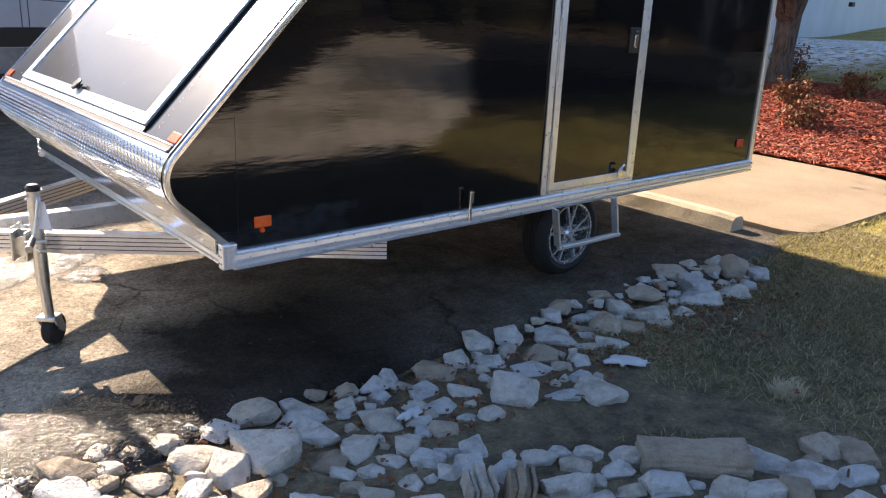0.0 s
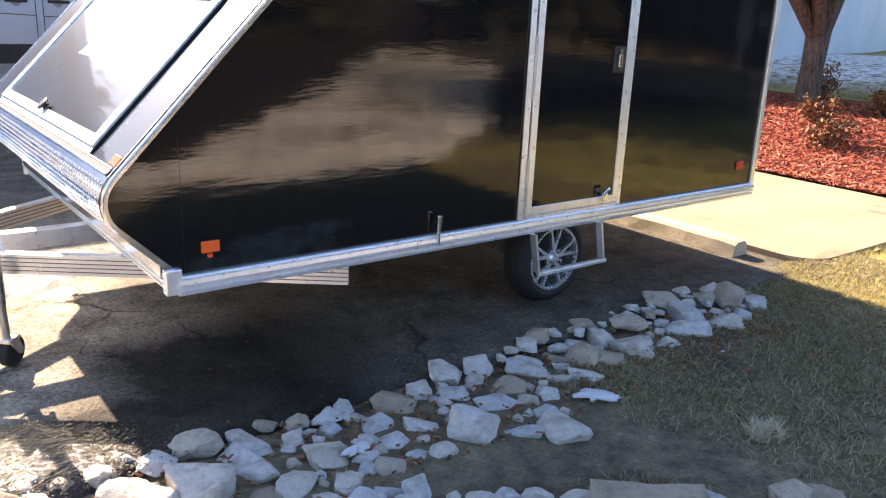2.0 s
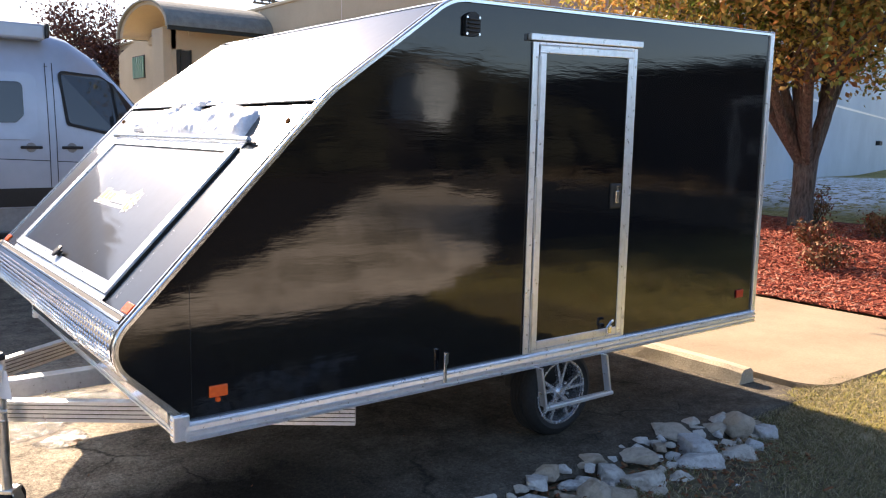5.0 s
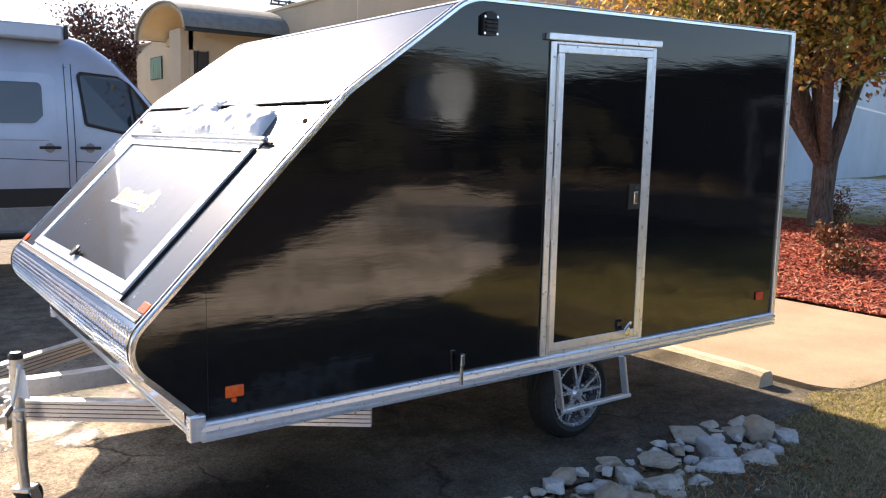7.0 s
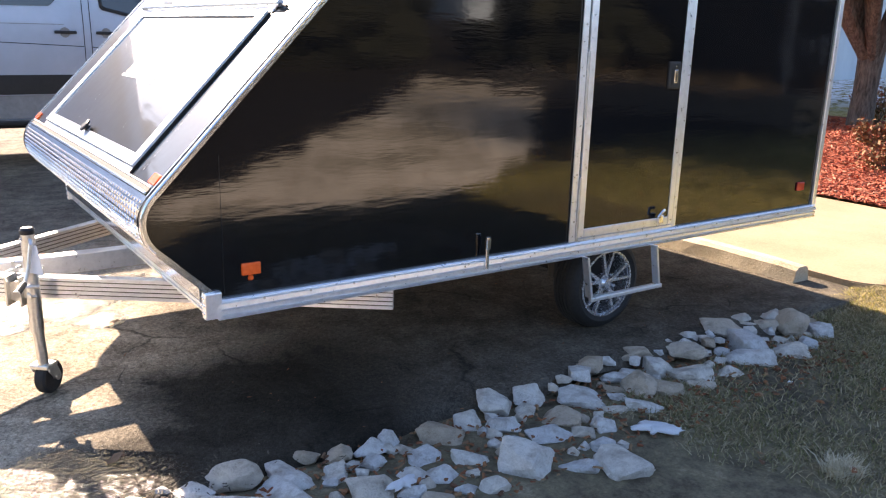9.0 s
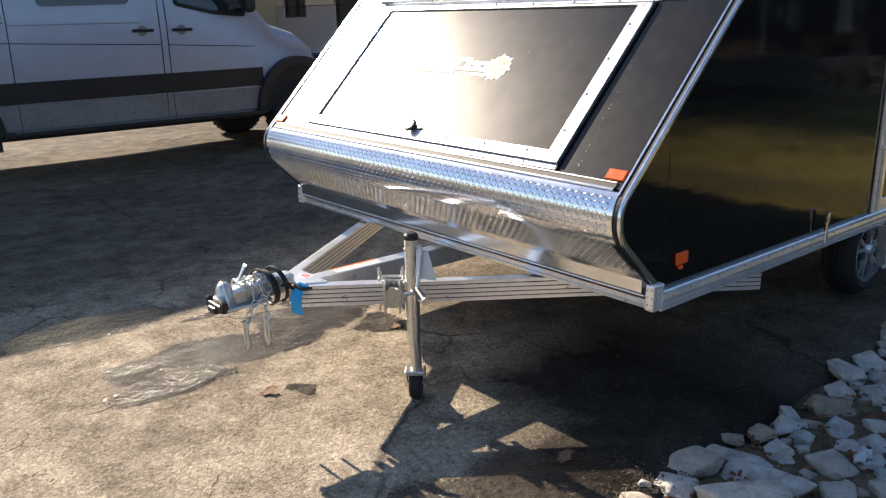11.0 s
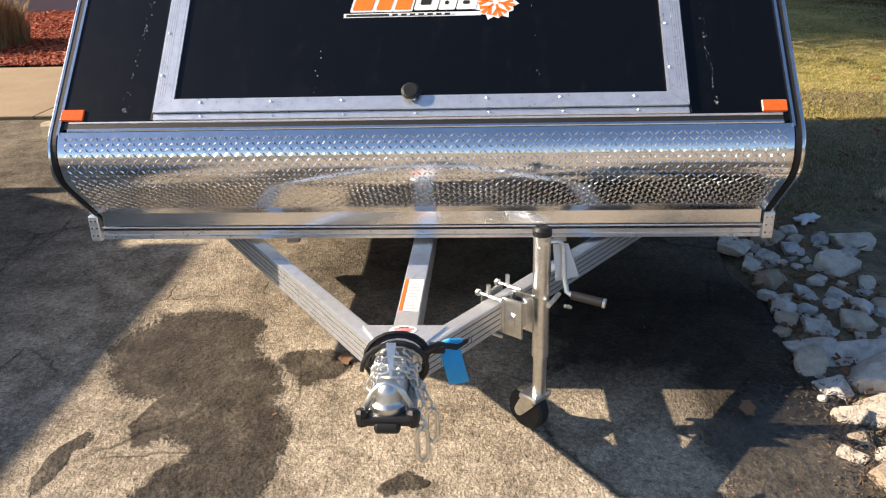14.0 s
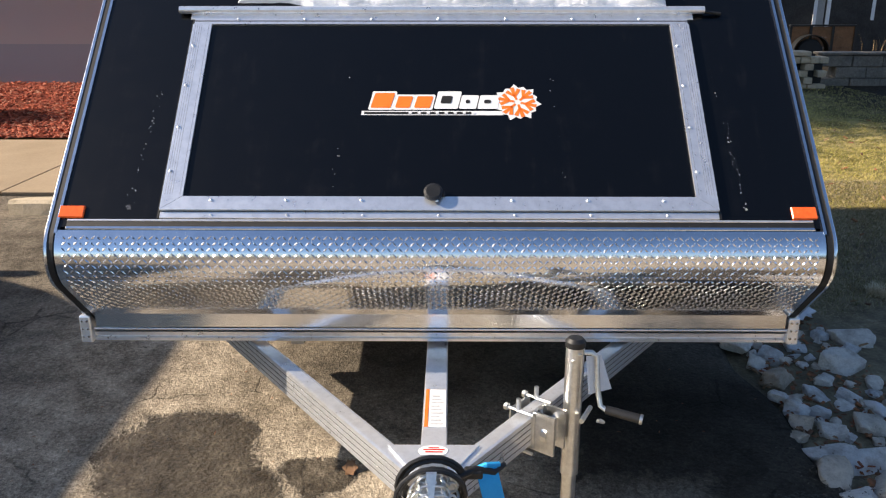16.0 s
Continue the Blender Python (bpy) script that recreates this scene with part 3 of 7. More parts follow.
# lane on the sunny side that the black panel mirrors: it runs off slantwise between the lawns
LANE_EDGES = ((-3.9, 0.7, 4.3), (-5.0, 1.5, 5.7), (-6.6, 2.9, 7.3), (-10.0, 6.2, 10.2), (-15.5, 10.6, 15.2), (-21.5, 15.0, 20.4), (-25.0, 18.0, 23.5))


def lane_edges(y):
    for (y0, l0, r0), (y1, l1, r1) in zip(LANE_EDGES, LANE_EDGES[1:]):
        if y >= y1:
            f = (y - y0) / (y1 - y0)
            return l0 + f * (l1 - l0), r0 + f * (r1 - r0)
    return LANE_EDGES[-1][1:]


lv, lf = [], []
LN, LM = 30, 100
for j in range(LM + 1):
    y = -3.9 - 20.5 * j / LM
    left, right = lane_edges(y)
    wl, wr = [0.55 * noise.noise((q * 0.8, y * 0.8, 0)) + 0.45 * noise.noise((q, y * 2.3, 4)) + 0.3 * noise.noise((q, y * 6, 7)) for q in (1.0, 9.0)]
    for i in range(LN + 1):
        x = left + wl + (right + wr - left - wl) * i / LN
        lv.append((x, y, ground_z(x, y) + 0.02))
for j in range(LM):
    for i in range(LN):
        k = j * (LN + 1) + i
        lf.append((k, k + 1, k + LN + 2, k + LN + 1))
lane = from_lists("lane", lv, lf, M_GRAVEL)
tagged(part("lane", lane, None), "sunlit pale gravel lane beyond the lawn", "lane", kind="structure")

# pavement slabs
pavement = thing("pavement", (5.7, 4, 0.0), "sunlit tan concrete pavement in large slabs", "pavement", kind="structure")
pavement_end = rounded([(4.36, -0.30, 0.25), (7.12, -0.30, 0.9), (7.12, 2.2, 0), (4.36, 2.2, 0)], 6)
slab = prism(B(), pavement_end, lambda u, v, t: (u, v, t), -0.12, 0.055)
bmesh.ops.bevel(slab, geom=[e for e in slab.edges if all(abs(v.co.z - 0.055) < 1e-4 for v in e.verts)], offset=0.008, segments=2, affect="EDGES")
part("slab", slab, M_CONCRETE, pavement)
for y0, y1 in ((2.21, 5.29), (5.3, 8.39), (8.4, 11.5), (11.51, 14.6), (14.61, 20), (20.01, 40)):
    part("slab", box(B(), 4.36, 7.12, y0, y1, -0.12, 0.055, 0.008), M_CONCRETE, pavement)


def parking_stop(y0, y1, x0, z0):
    prof = [(0.0, 0.0), (0.18, 0.0), (0.165, 0.09), (0.135, 0.115), (0.045, 0.115), (0.015, 0.09)]
    bm = B()
    n = 14
    rings = []
    for i in range(n + 1):
        y = y0 + (y1 - y0) * i / n
        k = 0.93 if i in (0, n) else 1.0
        rings.append([bm.verts.new((x0 + 0.09 + (u - 0.09) * k + random.uniform(-0.004, 0.004), y + random.uniform(-0.006, 0.006), z0 + w * k + (random.uniform(-0.004, 0.004) if w else 0))) for u, w in prof])
    for a, b in zip(rings, rings[1:]):
        for k in range(6):
            bm.faces.new((a[k], a[(k + 1) % 6], b[(k + 1) % 6], b[k]))
    bm.faces.new(rings[0]), bm.faces.new(rings[-1][::-1])
    me = mesh_of("parking_stop", bm)
    ob = part("parking_stop", me, M_KERB)
    return tagged(ob, "weathered tan concrete parking stop with chipped edges", "parking stop", "parking stops along the pavement")


parking_stop(0.12, 2.05, 4.03, 0.03)
parking_stop(3.05, 4.86, 3.66, 0.03)
parking_stop(7.75, 9.6, 3.72, 0.03)

# mulch bed
BX, BY = steps((7.16, 13, 0.2)), steps((-0.6, 15, 0.3))


def in_bed(x, y):
    return 7.14 < x < 12.9 and (-0.35 + 0.5 * smooth_step(8.5, 12.5, x) * 3.0) < y < 15


bed = sheet("mulch_bed", BX, BY, lambda x, y: ground_z(x, y) + 0.03, M_MULCH_BED, in_bed)
tagged(part("mulch_bed", bed, None), "bed of red-dyed wood mulch beside the pavement", "mulch bed", kind="structure")


# ---- the enclosed trailer ----
W = 2.55
PROFILE = rounded([(0.03, 0.60, 0), (-0.295, 0.916, 0.14), (0.655, 1.905, 0.55), (1.29, 2.362, 0.30), (3.92, 2.438, 0.0), (3.92, 0.60, 0.0)], 10)
trailer = thing("enclosed_trailer", (2.0, W / 2, 0.0), "black enclosed snowmobile trailer with aluminium trim, parked on its jack", "trailer")


def skin(bm, pts, y0, y1, off0, off1):
    """A sheet that follows an outline in x and z, between two offsets along its outward normal."""
    n = len(pts)
    rows = []
    for i, p in enumerate(pts):
        a, b = Vector(pts[max(i - 1, 0)]), Vector(pts[min(i + 1, n - 1)])
        d = (b - a).normalized()
        nrm = Vector((-d.y, d.x))
        q = [Vector(p) + nrm * o for o in (off0, off1)]
        rows.append([bm.verts.new((q[0].x, y0, q[0].y)), bm.verts.new((q[1].x, y0, q[1].y)), bm.verts.new((q[1].x, y1, q[1].y)), bm.verts.new((q[0].x, y1, q[0].y))])
    for a, b in zip(rows, rows[1:]):
        for k in range(4):
            bm.faces.new((a[k], a[(k + 1) % 4], b[(k + 1) % 4], b[k]))
    bm.faces.new(rows[0][::-1]), bm.faces.new(rows[-1])
    return bm


def along(pts, z0, z1, x_max=9.0):
    """The stretch of the outline's front between two heights, with exact ends."""
    out = []
    for (xa, za), (xb, zb) in zip(pts, pts[1:]):
        n = max(2, int(math.dist((xa, za), (xb, zb)) / 0.012))
        for k in range(n):
            f = k / n
            x, z = xa + (xb - xa) * f, za + (zb - za) * f
            if z0 <= z <= z1 and x <= x_max:
                out.append((x, z))
    return out


OPEN = PROFILE[:-1]  # without the bottom rear corner
# side walls
DOOR = (1.865, 2.535, 0.66, 2.165)
side_in = PROFILE
for name, y0, y1 in (("side_panel", 0.0, 0.03), ("side_panel", W - 0.03, W)):
    part(name, prism(B(), side_in, lambda u, v, t: (u, t, v), y0, y1), M_BLACK, trailer, "gloss black side panel, slightly wavy")
part("rear_panel", box(B(), 3.885, 3.915, 0.03, W - 0.03, 0.62, 2.40), M_BLACK, trailer)
part("floor_deck", box(B(), 0.06, 3.9, 0.03, W - 0.03, 0.565, 0.60), M_ALU_DULL, trailer)

PLATE_TOP = 1.020
plate_run = along(OPEN, 0.605, PLATE_TOP, 0.03)
slope_run = along(OPEN, PLATE_TOP, 1.86, 0.62)
upper_run = along(OPEN, 1.862, 2.33, 1.24)
roof_run = [p for p in along(OPEN, 2.332, 2.45)]
front_skin = part("front_panel", skin(B(), slope_run, 0.03, W - 0.03, -0.012, 0.002), M_SLOPE, trailer, "dusty black front panel with dried drips", True)
part("upper_front_panel", skin(B(), upper_run, 0.03, W - 0.03, -0.012, 0.002), M_SLOPE, trailer, "", True)
part("roof", skin(B(), roof_run, 0.03, W - 0.03, -0.012, 0.002), M_ALU, trailer, "", True)
plate = part("nose_plate", skin(B(), plate_run, 0.02, W - 0.02, -0.01, 0.004), M_PLATE, trailer, "bright aluminium tread plate round the nose", True)

# raised tread on the nose plate
acc = [0.0]
for a, b in zip(plate_run, plate_run[1:]):
    acc.append(acc[-1] + math.dist(a, b))


def nose_point(s):
    for i in range(len(acc) - 1):
        if s <= acc[i + 1] or i == len(acc) - 2:
            f = (s - acc[i]) / (acc[i + 1] - acc[i])
            a, b = Vector(plate_run[i]), Vector(plate_run[i + 1])
            d = (b - a).normalized()
            return a.lerp(b, f), d, Vector((-d.y, d.x))


tv, tf = [], []
pitch = 0.0190
rows_n, cols_n = int(acc[-1] / pitch), int((W - 0.07) / pitch)
for j in range(1, rows_n):
    p, d, n = nose_point(j * pitch)
    if p.y < 0.690 and p.x > -0.2:
        continue
    for i in range(cols_n):
        y = 0.04 + (i + 0.5) * pitch
        turn = 1 if (i + j) % 2 else -1
        c = math.sqrt(0.5)
        du, dw = (c, c * turn), (-c * turn, c)
        base = len(tv)
        for (lu, lw, h) in ((-0.0112, 0, 0), (0, -0.0036, 0), (0.0112, 0, 0), (0, 0.0036, 0), (-0.0055, 0, 0.0026), (0.0055, 0, 0.0026)):
            u, w = lu * du[0] + lw * dw[0], lu * du[1] + lw * dw[1]
            q = p + d * w + n * (0.0042 + h)
            tv.append((q.x, y + u, q.y))
        tf += [(base, base + 1, base + 4), (base + 1, base + 5, base + 4), (base + 1, base + 2, base + 5), (base + 2, base + 3, base + 5), (base + 3, base + 4, base + 5), (base + 3, base, base + 4)]
tread = part("tread_pattern", from_lists("tread_pattern", tv, tf, M_PLATE), None, plate)
tread["kind"] = "stuff"

# edge trim along both sides: pale extrusion with a dark seam
for y0, y1 in ((-0.013, -0.005), (W + 0.005, W + 0.013)):
    part("edge_trim", skin(B(), OPEN, y0, y1, -0.018, 0.005), M_TRIM, trailer, "brushed aluminium corner trim", True)
    inner = -0.0048 if y0 < 0 else W - 0.0142
    part("edge_seal", skin(B(), OPEN, inner, inner + 0.019, -0.014, 0.003), M_SEAL, trailer)
    part("edge_bead", skin(B(), along(OPEN, 1.0, 2.30, 1.2), *((0.0145, 0.024) if y0 < 0 else (W - 0.024, W - 0.0145)), 0.0, 0.007), M_TRIM, trailer)
for y in (-0.014, W + 0.014):
    part("corner_bead", tube(B(), [(x, y, z) for x, z in OPEN[1:]], 0.0042, 8), M_TRIM, trailer, "", True)
part("rear_post", box(B(), 3.895, 3.935, -0.014, 0.03, 0.60, 2.445, 0.004), M_ALU, trailer)
part("rear_post", box(B(), 3.895, 3.935, W - 0.03, W + 0.014, 0.60, 2.445, 0.004), M_ALU, trailer)

# ribbed bottom rails
RAIL = [(0.004, 0.534), (-0.024, 0.534), (-0.026, 0.545), (-0.006, 0.547), (-0.006, 0.554), (-0.026, 0.556), (-0.026, 0.568), (-0.006, 0.570), (-0.006, 0.577), (-0.028, 0.580), (-0.026, 0.596), (-0.008, 0.598), (-0.008, 0.604), (-0.022, 0.607), (-0.018, 0.612), (0.004, 0.612)]
for y, s in ((0.0, 1), (W, -1)):
    part("bottom_rail", prism(B(), RAIL, lambda u, v, t: (t, y + s * u, v), 0.02, 3.925), M_ALU, trailer, "ribbed aluminium bottom rail")
FRONT_RAIL = [(0.02, 0.540), (-0.006, 0.540), (-0.008, 0.552), (0.002, 0.554), (0.002, 0.559), (-0.008, 0.561), (-0.010, 0.576), (0.02, 0.580)]
part("front_rail", prism(B(), FRONT_RAIL, lambda u, v, t: (u, t, v), 0.01, W - 0.01), M_ALU, trailer, "ribbed aluminium front rail")
part("front_rail_seal", box(B(), 0.004, 0.02, 0.02, W - 0.02, 0.5802, 0.5935), M_SEAL, trailer)
part("front_rail_lip", box(B(), -0.034, 0.02, 0.02, W - 0.02, 0.5937, 0.6015, 0.002), M_ALU, trailer)
part("kick_strip", box(B(), -0.035, -0.030, 0.03, W - 0.03, 0.606, 0.672, 0.001), M_PLATE, trailer, "smooth upright aluminium kick strip")
part("kick_bead", box(B(), -0.038, -0.030, 0.03, W - 0.03, 0.6725, 0.680, 0.002), M_TRIM, trailer)
for y0 in (-0.024, W - 0.008):
    cap = part("corner_cap", box(B(), -0.030, 0.036, y0, y0 + 0.042, 0.540, 0.645, 0.006), M_ALU, trailer, "cast aluminium corner cap")
    for k in range(8):
        y = -0.0265 if y0 < 0 else W + 0.0325
        q = Vector((0.0 + 0.02 * (k % 2), y, 0.56 + 0.02 * (k // 2)))
        part("cap_stud", tube(B(), [q, q + Vector((0, 0.004, 0))], 0.006, 6), M_ALU, cap)
    for k in range(6):
        q = Vector((-0.0295, y0 + 0.012 + 0.018 * (k % 2), 0.565 + 0.03 * (k // 2)))
        part("cap_stud", tube(B(), [q, q - Vector((0.004, 0, 0))], [0.006, 0.004], 7), M_CHROME, cap)

# front slope frame of reference
SO, SU, SN = Vector((-0.166, 1.05)), Vector((0.693, 0.721)), Vector((-0.721, 0.693))


def S(s, y, h):
    p = SO + SU * s + SN * h
    return Vector((p.x, y, p.y))


def sbox(bm, s0, s1, y0, y1, h0, h1, bevel=0.0):
    t = hexa(B(), [S(s0, y0, h0), S(s0, y1, h0), S(s1, y1, h0), S(s1, y0, h0), S(s0, y0, h1), S(s0, y1, h1), S(s1, y1, h1), S(s1, y0, h1)])
    if bevel:
        bmesh.ops.bevel(t, geom=t.edges[:], offset=bevel, segments=1, affect="EDGES")
    return join(bm, t)


def rivet(parent, s, y, h, r=0.0065):
    c = [S(s, y, h), S(s, y, h + 0.003), S(s, y, h + 0.005)]
    part("rivet", tube(B(), c, [r, r * 0.8, r * 0.3], 8), M_ALU, parent)


part("plate_trim", sbox(B(), -0.0155, -0.0075, 0.05, W - 0.05, 0.0, 0.009, 0.002), M_ALU, trailer)
part("plate_seal", sbox(B(), -0.034, -0.0157, 0.05, W - 0.05, 0.0, 0.006), M_SEAL, trailer)
part("plate_lip", sbox(B(), -0.046, -0.0342, 0.05, W - 0.05, 0.004, 0.010, 0.002), M_TRIM, trailer)
hatch = part("access_hatch", sbox(B(), 0.06, 0.82, 0.41, 2.14, 0.002, 0.012), M_SLOPE, trailer, "black front access hatch in a riveted aluminium frame")
H1, HY0, HY1 = 0.842, 0.354, 2.198
SW = 0.070
for s0, s1, y0, y1 in ((0.0225, 0.073, HY0, HY1), (0.814, H1, HY0 + 0.004, HY1 - 0.004)):
    m0 = SW if s0 < 0.1 else 0.0
    bar = part("hatch_rail", prism(B(), [(y0, s0), (y1, s0), (y1 - m0, s1), (y0 + m0, s1)], lambda u, v, t: S(v, u, t), 0.004, 0.020), M_ALU, hatch)
    # dark strip on the flat rail puts in the shade of its groove
    if s0 > 0.1:
        part("rail_groove", sbox(B(), s0 + 0.012, s0 + 0.016, y0, y1, 0.0195, 0.0206), M_GRIME_SHADE, bar)
    for k in range(7):
        rivet(bar, (s0 + s1) / 2 + 0.01, HY0 + 0.18 + k * 0.2495, 0.020)
for y0, y1, out in ((HY0, HY0 + SW, 1), (HY1 - SW, HY1, -1)):
    outer, inner = (y0, y1) if out > 0 else (y1, y0)
    bar = part("hatch_stile", prism(B(), [(outer, 0.0240), (inner, 0.0745), (inner, 0.8135), (outer, 0.8135)], lambda u, v, t: S(v, u, t), 0.004, 0.020), M_ALU, hatch)
    # dull strips on the flat stile put its groove shade into colour
    for g in (0.010, 0.018, 0.026, 0.034, 0.060):
        part("stile_groove", sbox(B(), 0.08, 0.81, outer + out * g - 0.0007, outer + out * g + 0.0007, 0.0195, 0.0204), M_ALU_DULL, bar)
    for k in range(4):
        rivet(bar, 0.17 + k * 0.18, y0 + 0.055, 0.020)
lip = part("hatch_sill", sbox(B(), -0.005, 0.0195, HY0, HY1, 0.002, 0.010, 0.002), M_ALU, hatch)
for k in range(7):
    rivet(lip, 0.008, HY0 + 0.17 + k * 0.2505, 0.010, 0.0045)
for y0 in (HY0 - 0.007, HY1 + 0.001):
    part("hatch_gasket", sbox(B(), -0.004, 0.84, y0, y0 + 0.006, 0.0, 0.010), M_SEAL, hatch)
hinge = part("hatch_hinge", tube(B(), [S(0.882, 0.288, 0.020), S(0.882, 2.258, 0.020)], 0.0145, 12), M_ALU, hatch, "", True)
part("hinge_leaf", sbox(B(), 0.846, 0.900, 0.33, 2.215, 0.003, 0.010, 0.002), M_ALU, hinge)
part("hinge_pin", tube(B(), [S(0.872, 0.225, 0.010), S(0.876, 0.292, 0.018)], 0.006, 8), M_SEAL, hinge)
part("bend_trim", sbox(B(), 1.128, 1.146, 0.05, W - 0.05, 0.0, 0.012, 0.003), M_ALU, trailer)
# turn knob
knob = part("latch_knob", tube(B(), [S(0.078, 1.294, 0.018), S(0.080, 1.294, 0.034)], [0.013, 0.011], 12), M_PLASTIC, hatch, "black turn latch")
part("knob_grip", tube(B(), [S(0.080, 1.294, 0.032), S(0.080, 1.294, 0.034), S(0.080, 1.294, 0.042), S(0.080, 1.294, 0.045)], [0.026, 0.032, 0.032, 0.024], 16), M_PLASTIC, knob)
part("knob_base", sbox(B(), 0.064, 0.096, 1.268, 1.320, 0.0202, 0.0242, 0.0015), M_PLASTIC, knob)
part("knob_tongue", sbox(B(), 0.072, 0.086, 1.255, 1.275, 0.0245, 0.031, 0.0015), M_PLASTIC, knob)
# marker reflectors
for y0 in (0.032, W - 0.100):
    part("marker_reflector", sbox(B(), -0.002, 0.043, y0, y0 + 0.083, 0.0, 0.010, 0.003), M_AMBER, trailer, "orange marker reflector")
for y0 in (0.125, W - 0.110):
    part("clearance_light", tube(B(), [S(1.014, y0, 0.0), S(1.014, y0, 0.008), S(1.014, y0, 0.014)], [0.013, 0.012, 0.006], 12), M_AMBER_DARK, trailer, "small round amber clearance light", True)

def DS(s, y, h):
    """A point of the decal: its own layout set a little smaller and higher on the hatch."""
    return S(0.462 + (s - 0.415) * 0.88, 1.262 + (y - 1.265) * 0.93, h)


def dbox(bm, s0, s1, y0, y1, h0, h1):
    return hexa(bm, [DS(s0, y0, h0), DS(s0, y1, h0), DS(s1, y1, h0), DS(s1, y0, h0), DS(s0, y0, h1), DS(s0, y1, h1), DS(s1, y1, h1), DS(s1, y0, h1)])


# decal: plain slanted blocks, an underline and a starburst
decal = part("decal", dbox(B(), 0.352, 0.372, 1.04, 1.575, 0.0122, 0.0130), M_WHITE, hatch, "white and orange decal with a snowflake burst")


def decal_block(y_hi, y_lo, s0, s1, material, pad, h):
    lean = 0.22 * (s1 - s0)
    c = [(y_hi + pad, s0 - pad), (y_lo - pad, s0 - pad), (y_lo - pad - lean, s1 + pad), (y_hi + pad - lean, s1 + pad)]
    poly = rounded([(-u, v, 0.006) for u, v in c], 3)
    part("decal_block", prism(B(), poly, lambda u, v, t: DS(v, -u, t), h, h + 0.0006), material, decal)


for y_hi, y_lo, s1, col in ((1.545, 1.465, 0.462, M_ORANGE), (1.452, 1.392, 0.446, M_ORANGE), (1.380, 1.315, 0.446, M_ORANGE), (1.300, 1.215, 0.465, M_WHITE), (1.205, 1.145, 0.446, M_WHITE), (1.135, 1.065, 0.446, M_WHITE)):
    if col is M_ORANGE:
        decal_block(y_hi, y_lo, 0.385, s1, M_WHITE, 0.007, 0.0124)
    decal_block(y_hi, y_lo, 0.385, s1, col, -0.002 if col is M_ORANGE else 0.003, 0.0134)
    if col is M_WHITE:
        decal_block(y_hi - 0.022, y_lo + 0.022, 0.408, s1 - 0.02, M_SEAL, 0.0, 0.0144)
part("decal_bar", dbox(B(), 0.356, 0.367, 1.16, 1.565, 0.0134, 0.0140), M_SEAL, decal)
for k in range(8):
    part("decal_tick", dbox(B(), 0.357, 0.366, 1.385 - k * 0.034, 1.397 - k * 0.034, 0.0144, 0.0150), M_WHITE, decal)


def burst(y, s, r_out, r_in, spikes, material, h, turn=0.0):
    poly = []
    for k in range(spikes * 2):
        a = math.pi * k / spikes + turn
        r = r_out * (1.0 if k % 4 else 0.88) if k % 2 == 0 else r_in
        poly.append((r * math.cos(a), r * math.sin(a)))
    part("decal_burst", prism(B(), poly, lambda u, v, t: DS(s + v, y + u, t), h, h + 0.0006), material, decal)


burst(0.985, 0.415, 0.092, 0.072, 14, M_WHITE, 0.0124, 0.1)
for k in range(6):
    a = math.pi * k / 3 + 0.25
    for off in (-0.42, 0, 0.42):
        r0, r1 = (0.012, 0.074) if off == 0 else (0.036, 0.066)
        d0 = Vector((math.cos(a), math.sin(a))) * (r0 if off == 0 else 0.03)
        d1 = Vector((math.cos(a + off * 0.9), math.sin(a + off * 0.9))) * r1
        w = (d1 - d0).orthogonal().normalized() * 0.008
        poly = [tuple(d0 - w * 0.5), tuple(d1 - w), tuple(d1 + w), tuple(d0 + w * 0.5)]
        part("decal_ray", prism(B(), poly, lambda u, v, t: DS(0.415 + v, 0.985 + u, t), 0.0134, 0.0140), M_ORANGE, decal)

# ---- side door ----
def shear(x):
    return 0.034 * (x - 1.8)


door = part("side_door", box(B(), *DOOR[:2], -0.014, -0.002, *DOOR[2:], 0.0), M_BLACK, trailer, "black side door in an aluminium frame")


def jamb(parent, x0, x1, z0, z1, y0, y1, name="door_jamb", mat=M_ALU):
    t = hexa(B(), [(x0, y0, z0 + (shear(x0) if z0 > 1.5 else 0)), (x1, y0, z0 + (shear(x1) if z0 > 1.5 else 0)), (x1, y1, z0 + (shear(x1) if z0 > 1.5 else 0)), (x0, y1, z0 + (shear(x0) if z0 > 1.5 else 0)),
                   (x0, y0, z1 + (shear(x0) if z1 > 1.5 else 0)), (x1, y0, z1 + (shear(x1) if z1 > 1.5 else 0)), (x1, y1, z1 + (shear(x1) if z1 > 1.5 else 0)), (x0, y1, z1 + (shear(x0) if z1 > 1.5 else 0))])
    bmesh.ops.bevel(t, geom=t.edges[:], offset=0.003, segments=1, affect="EDGES")
    return part(name, t, mat, parent)


jamb(door, 1.800, 1.838, 0.615, 2.205, -0.014, -0.001, "outer_jamb")
jamb(door, 2.556, 2.588, 0.615, 2.205, -0.014, -0.001, "outer_jamb")
jamb(door, 1.8385, 2.5555, 0.612, 0.630, -0.014, -0.001, "outer_sill")
jamb(door, 1.845, 1.888, 0.634, 2.15, -0.020, -0.003, "door_stile")
jamb(door, 2.512, 2.551, 0.634, 2.15, -0.020, -0.003, "door_stile")
jamb(door, 1.889, 2.511, 0.634, 0.678, -0.020, -0.003, "door_rail")
jamb(door, 1.845, 2.551, 2.151, 2.190, -0.020, -0.003, "door_rail")
jamb(door, 1.8385, 2.5555, 2.1915, 2.2065, -0.014, -0.001, "head_jamb")
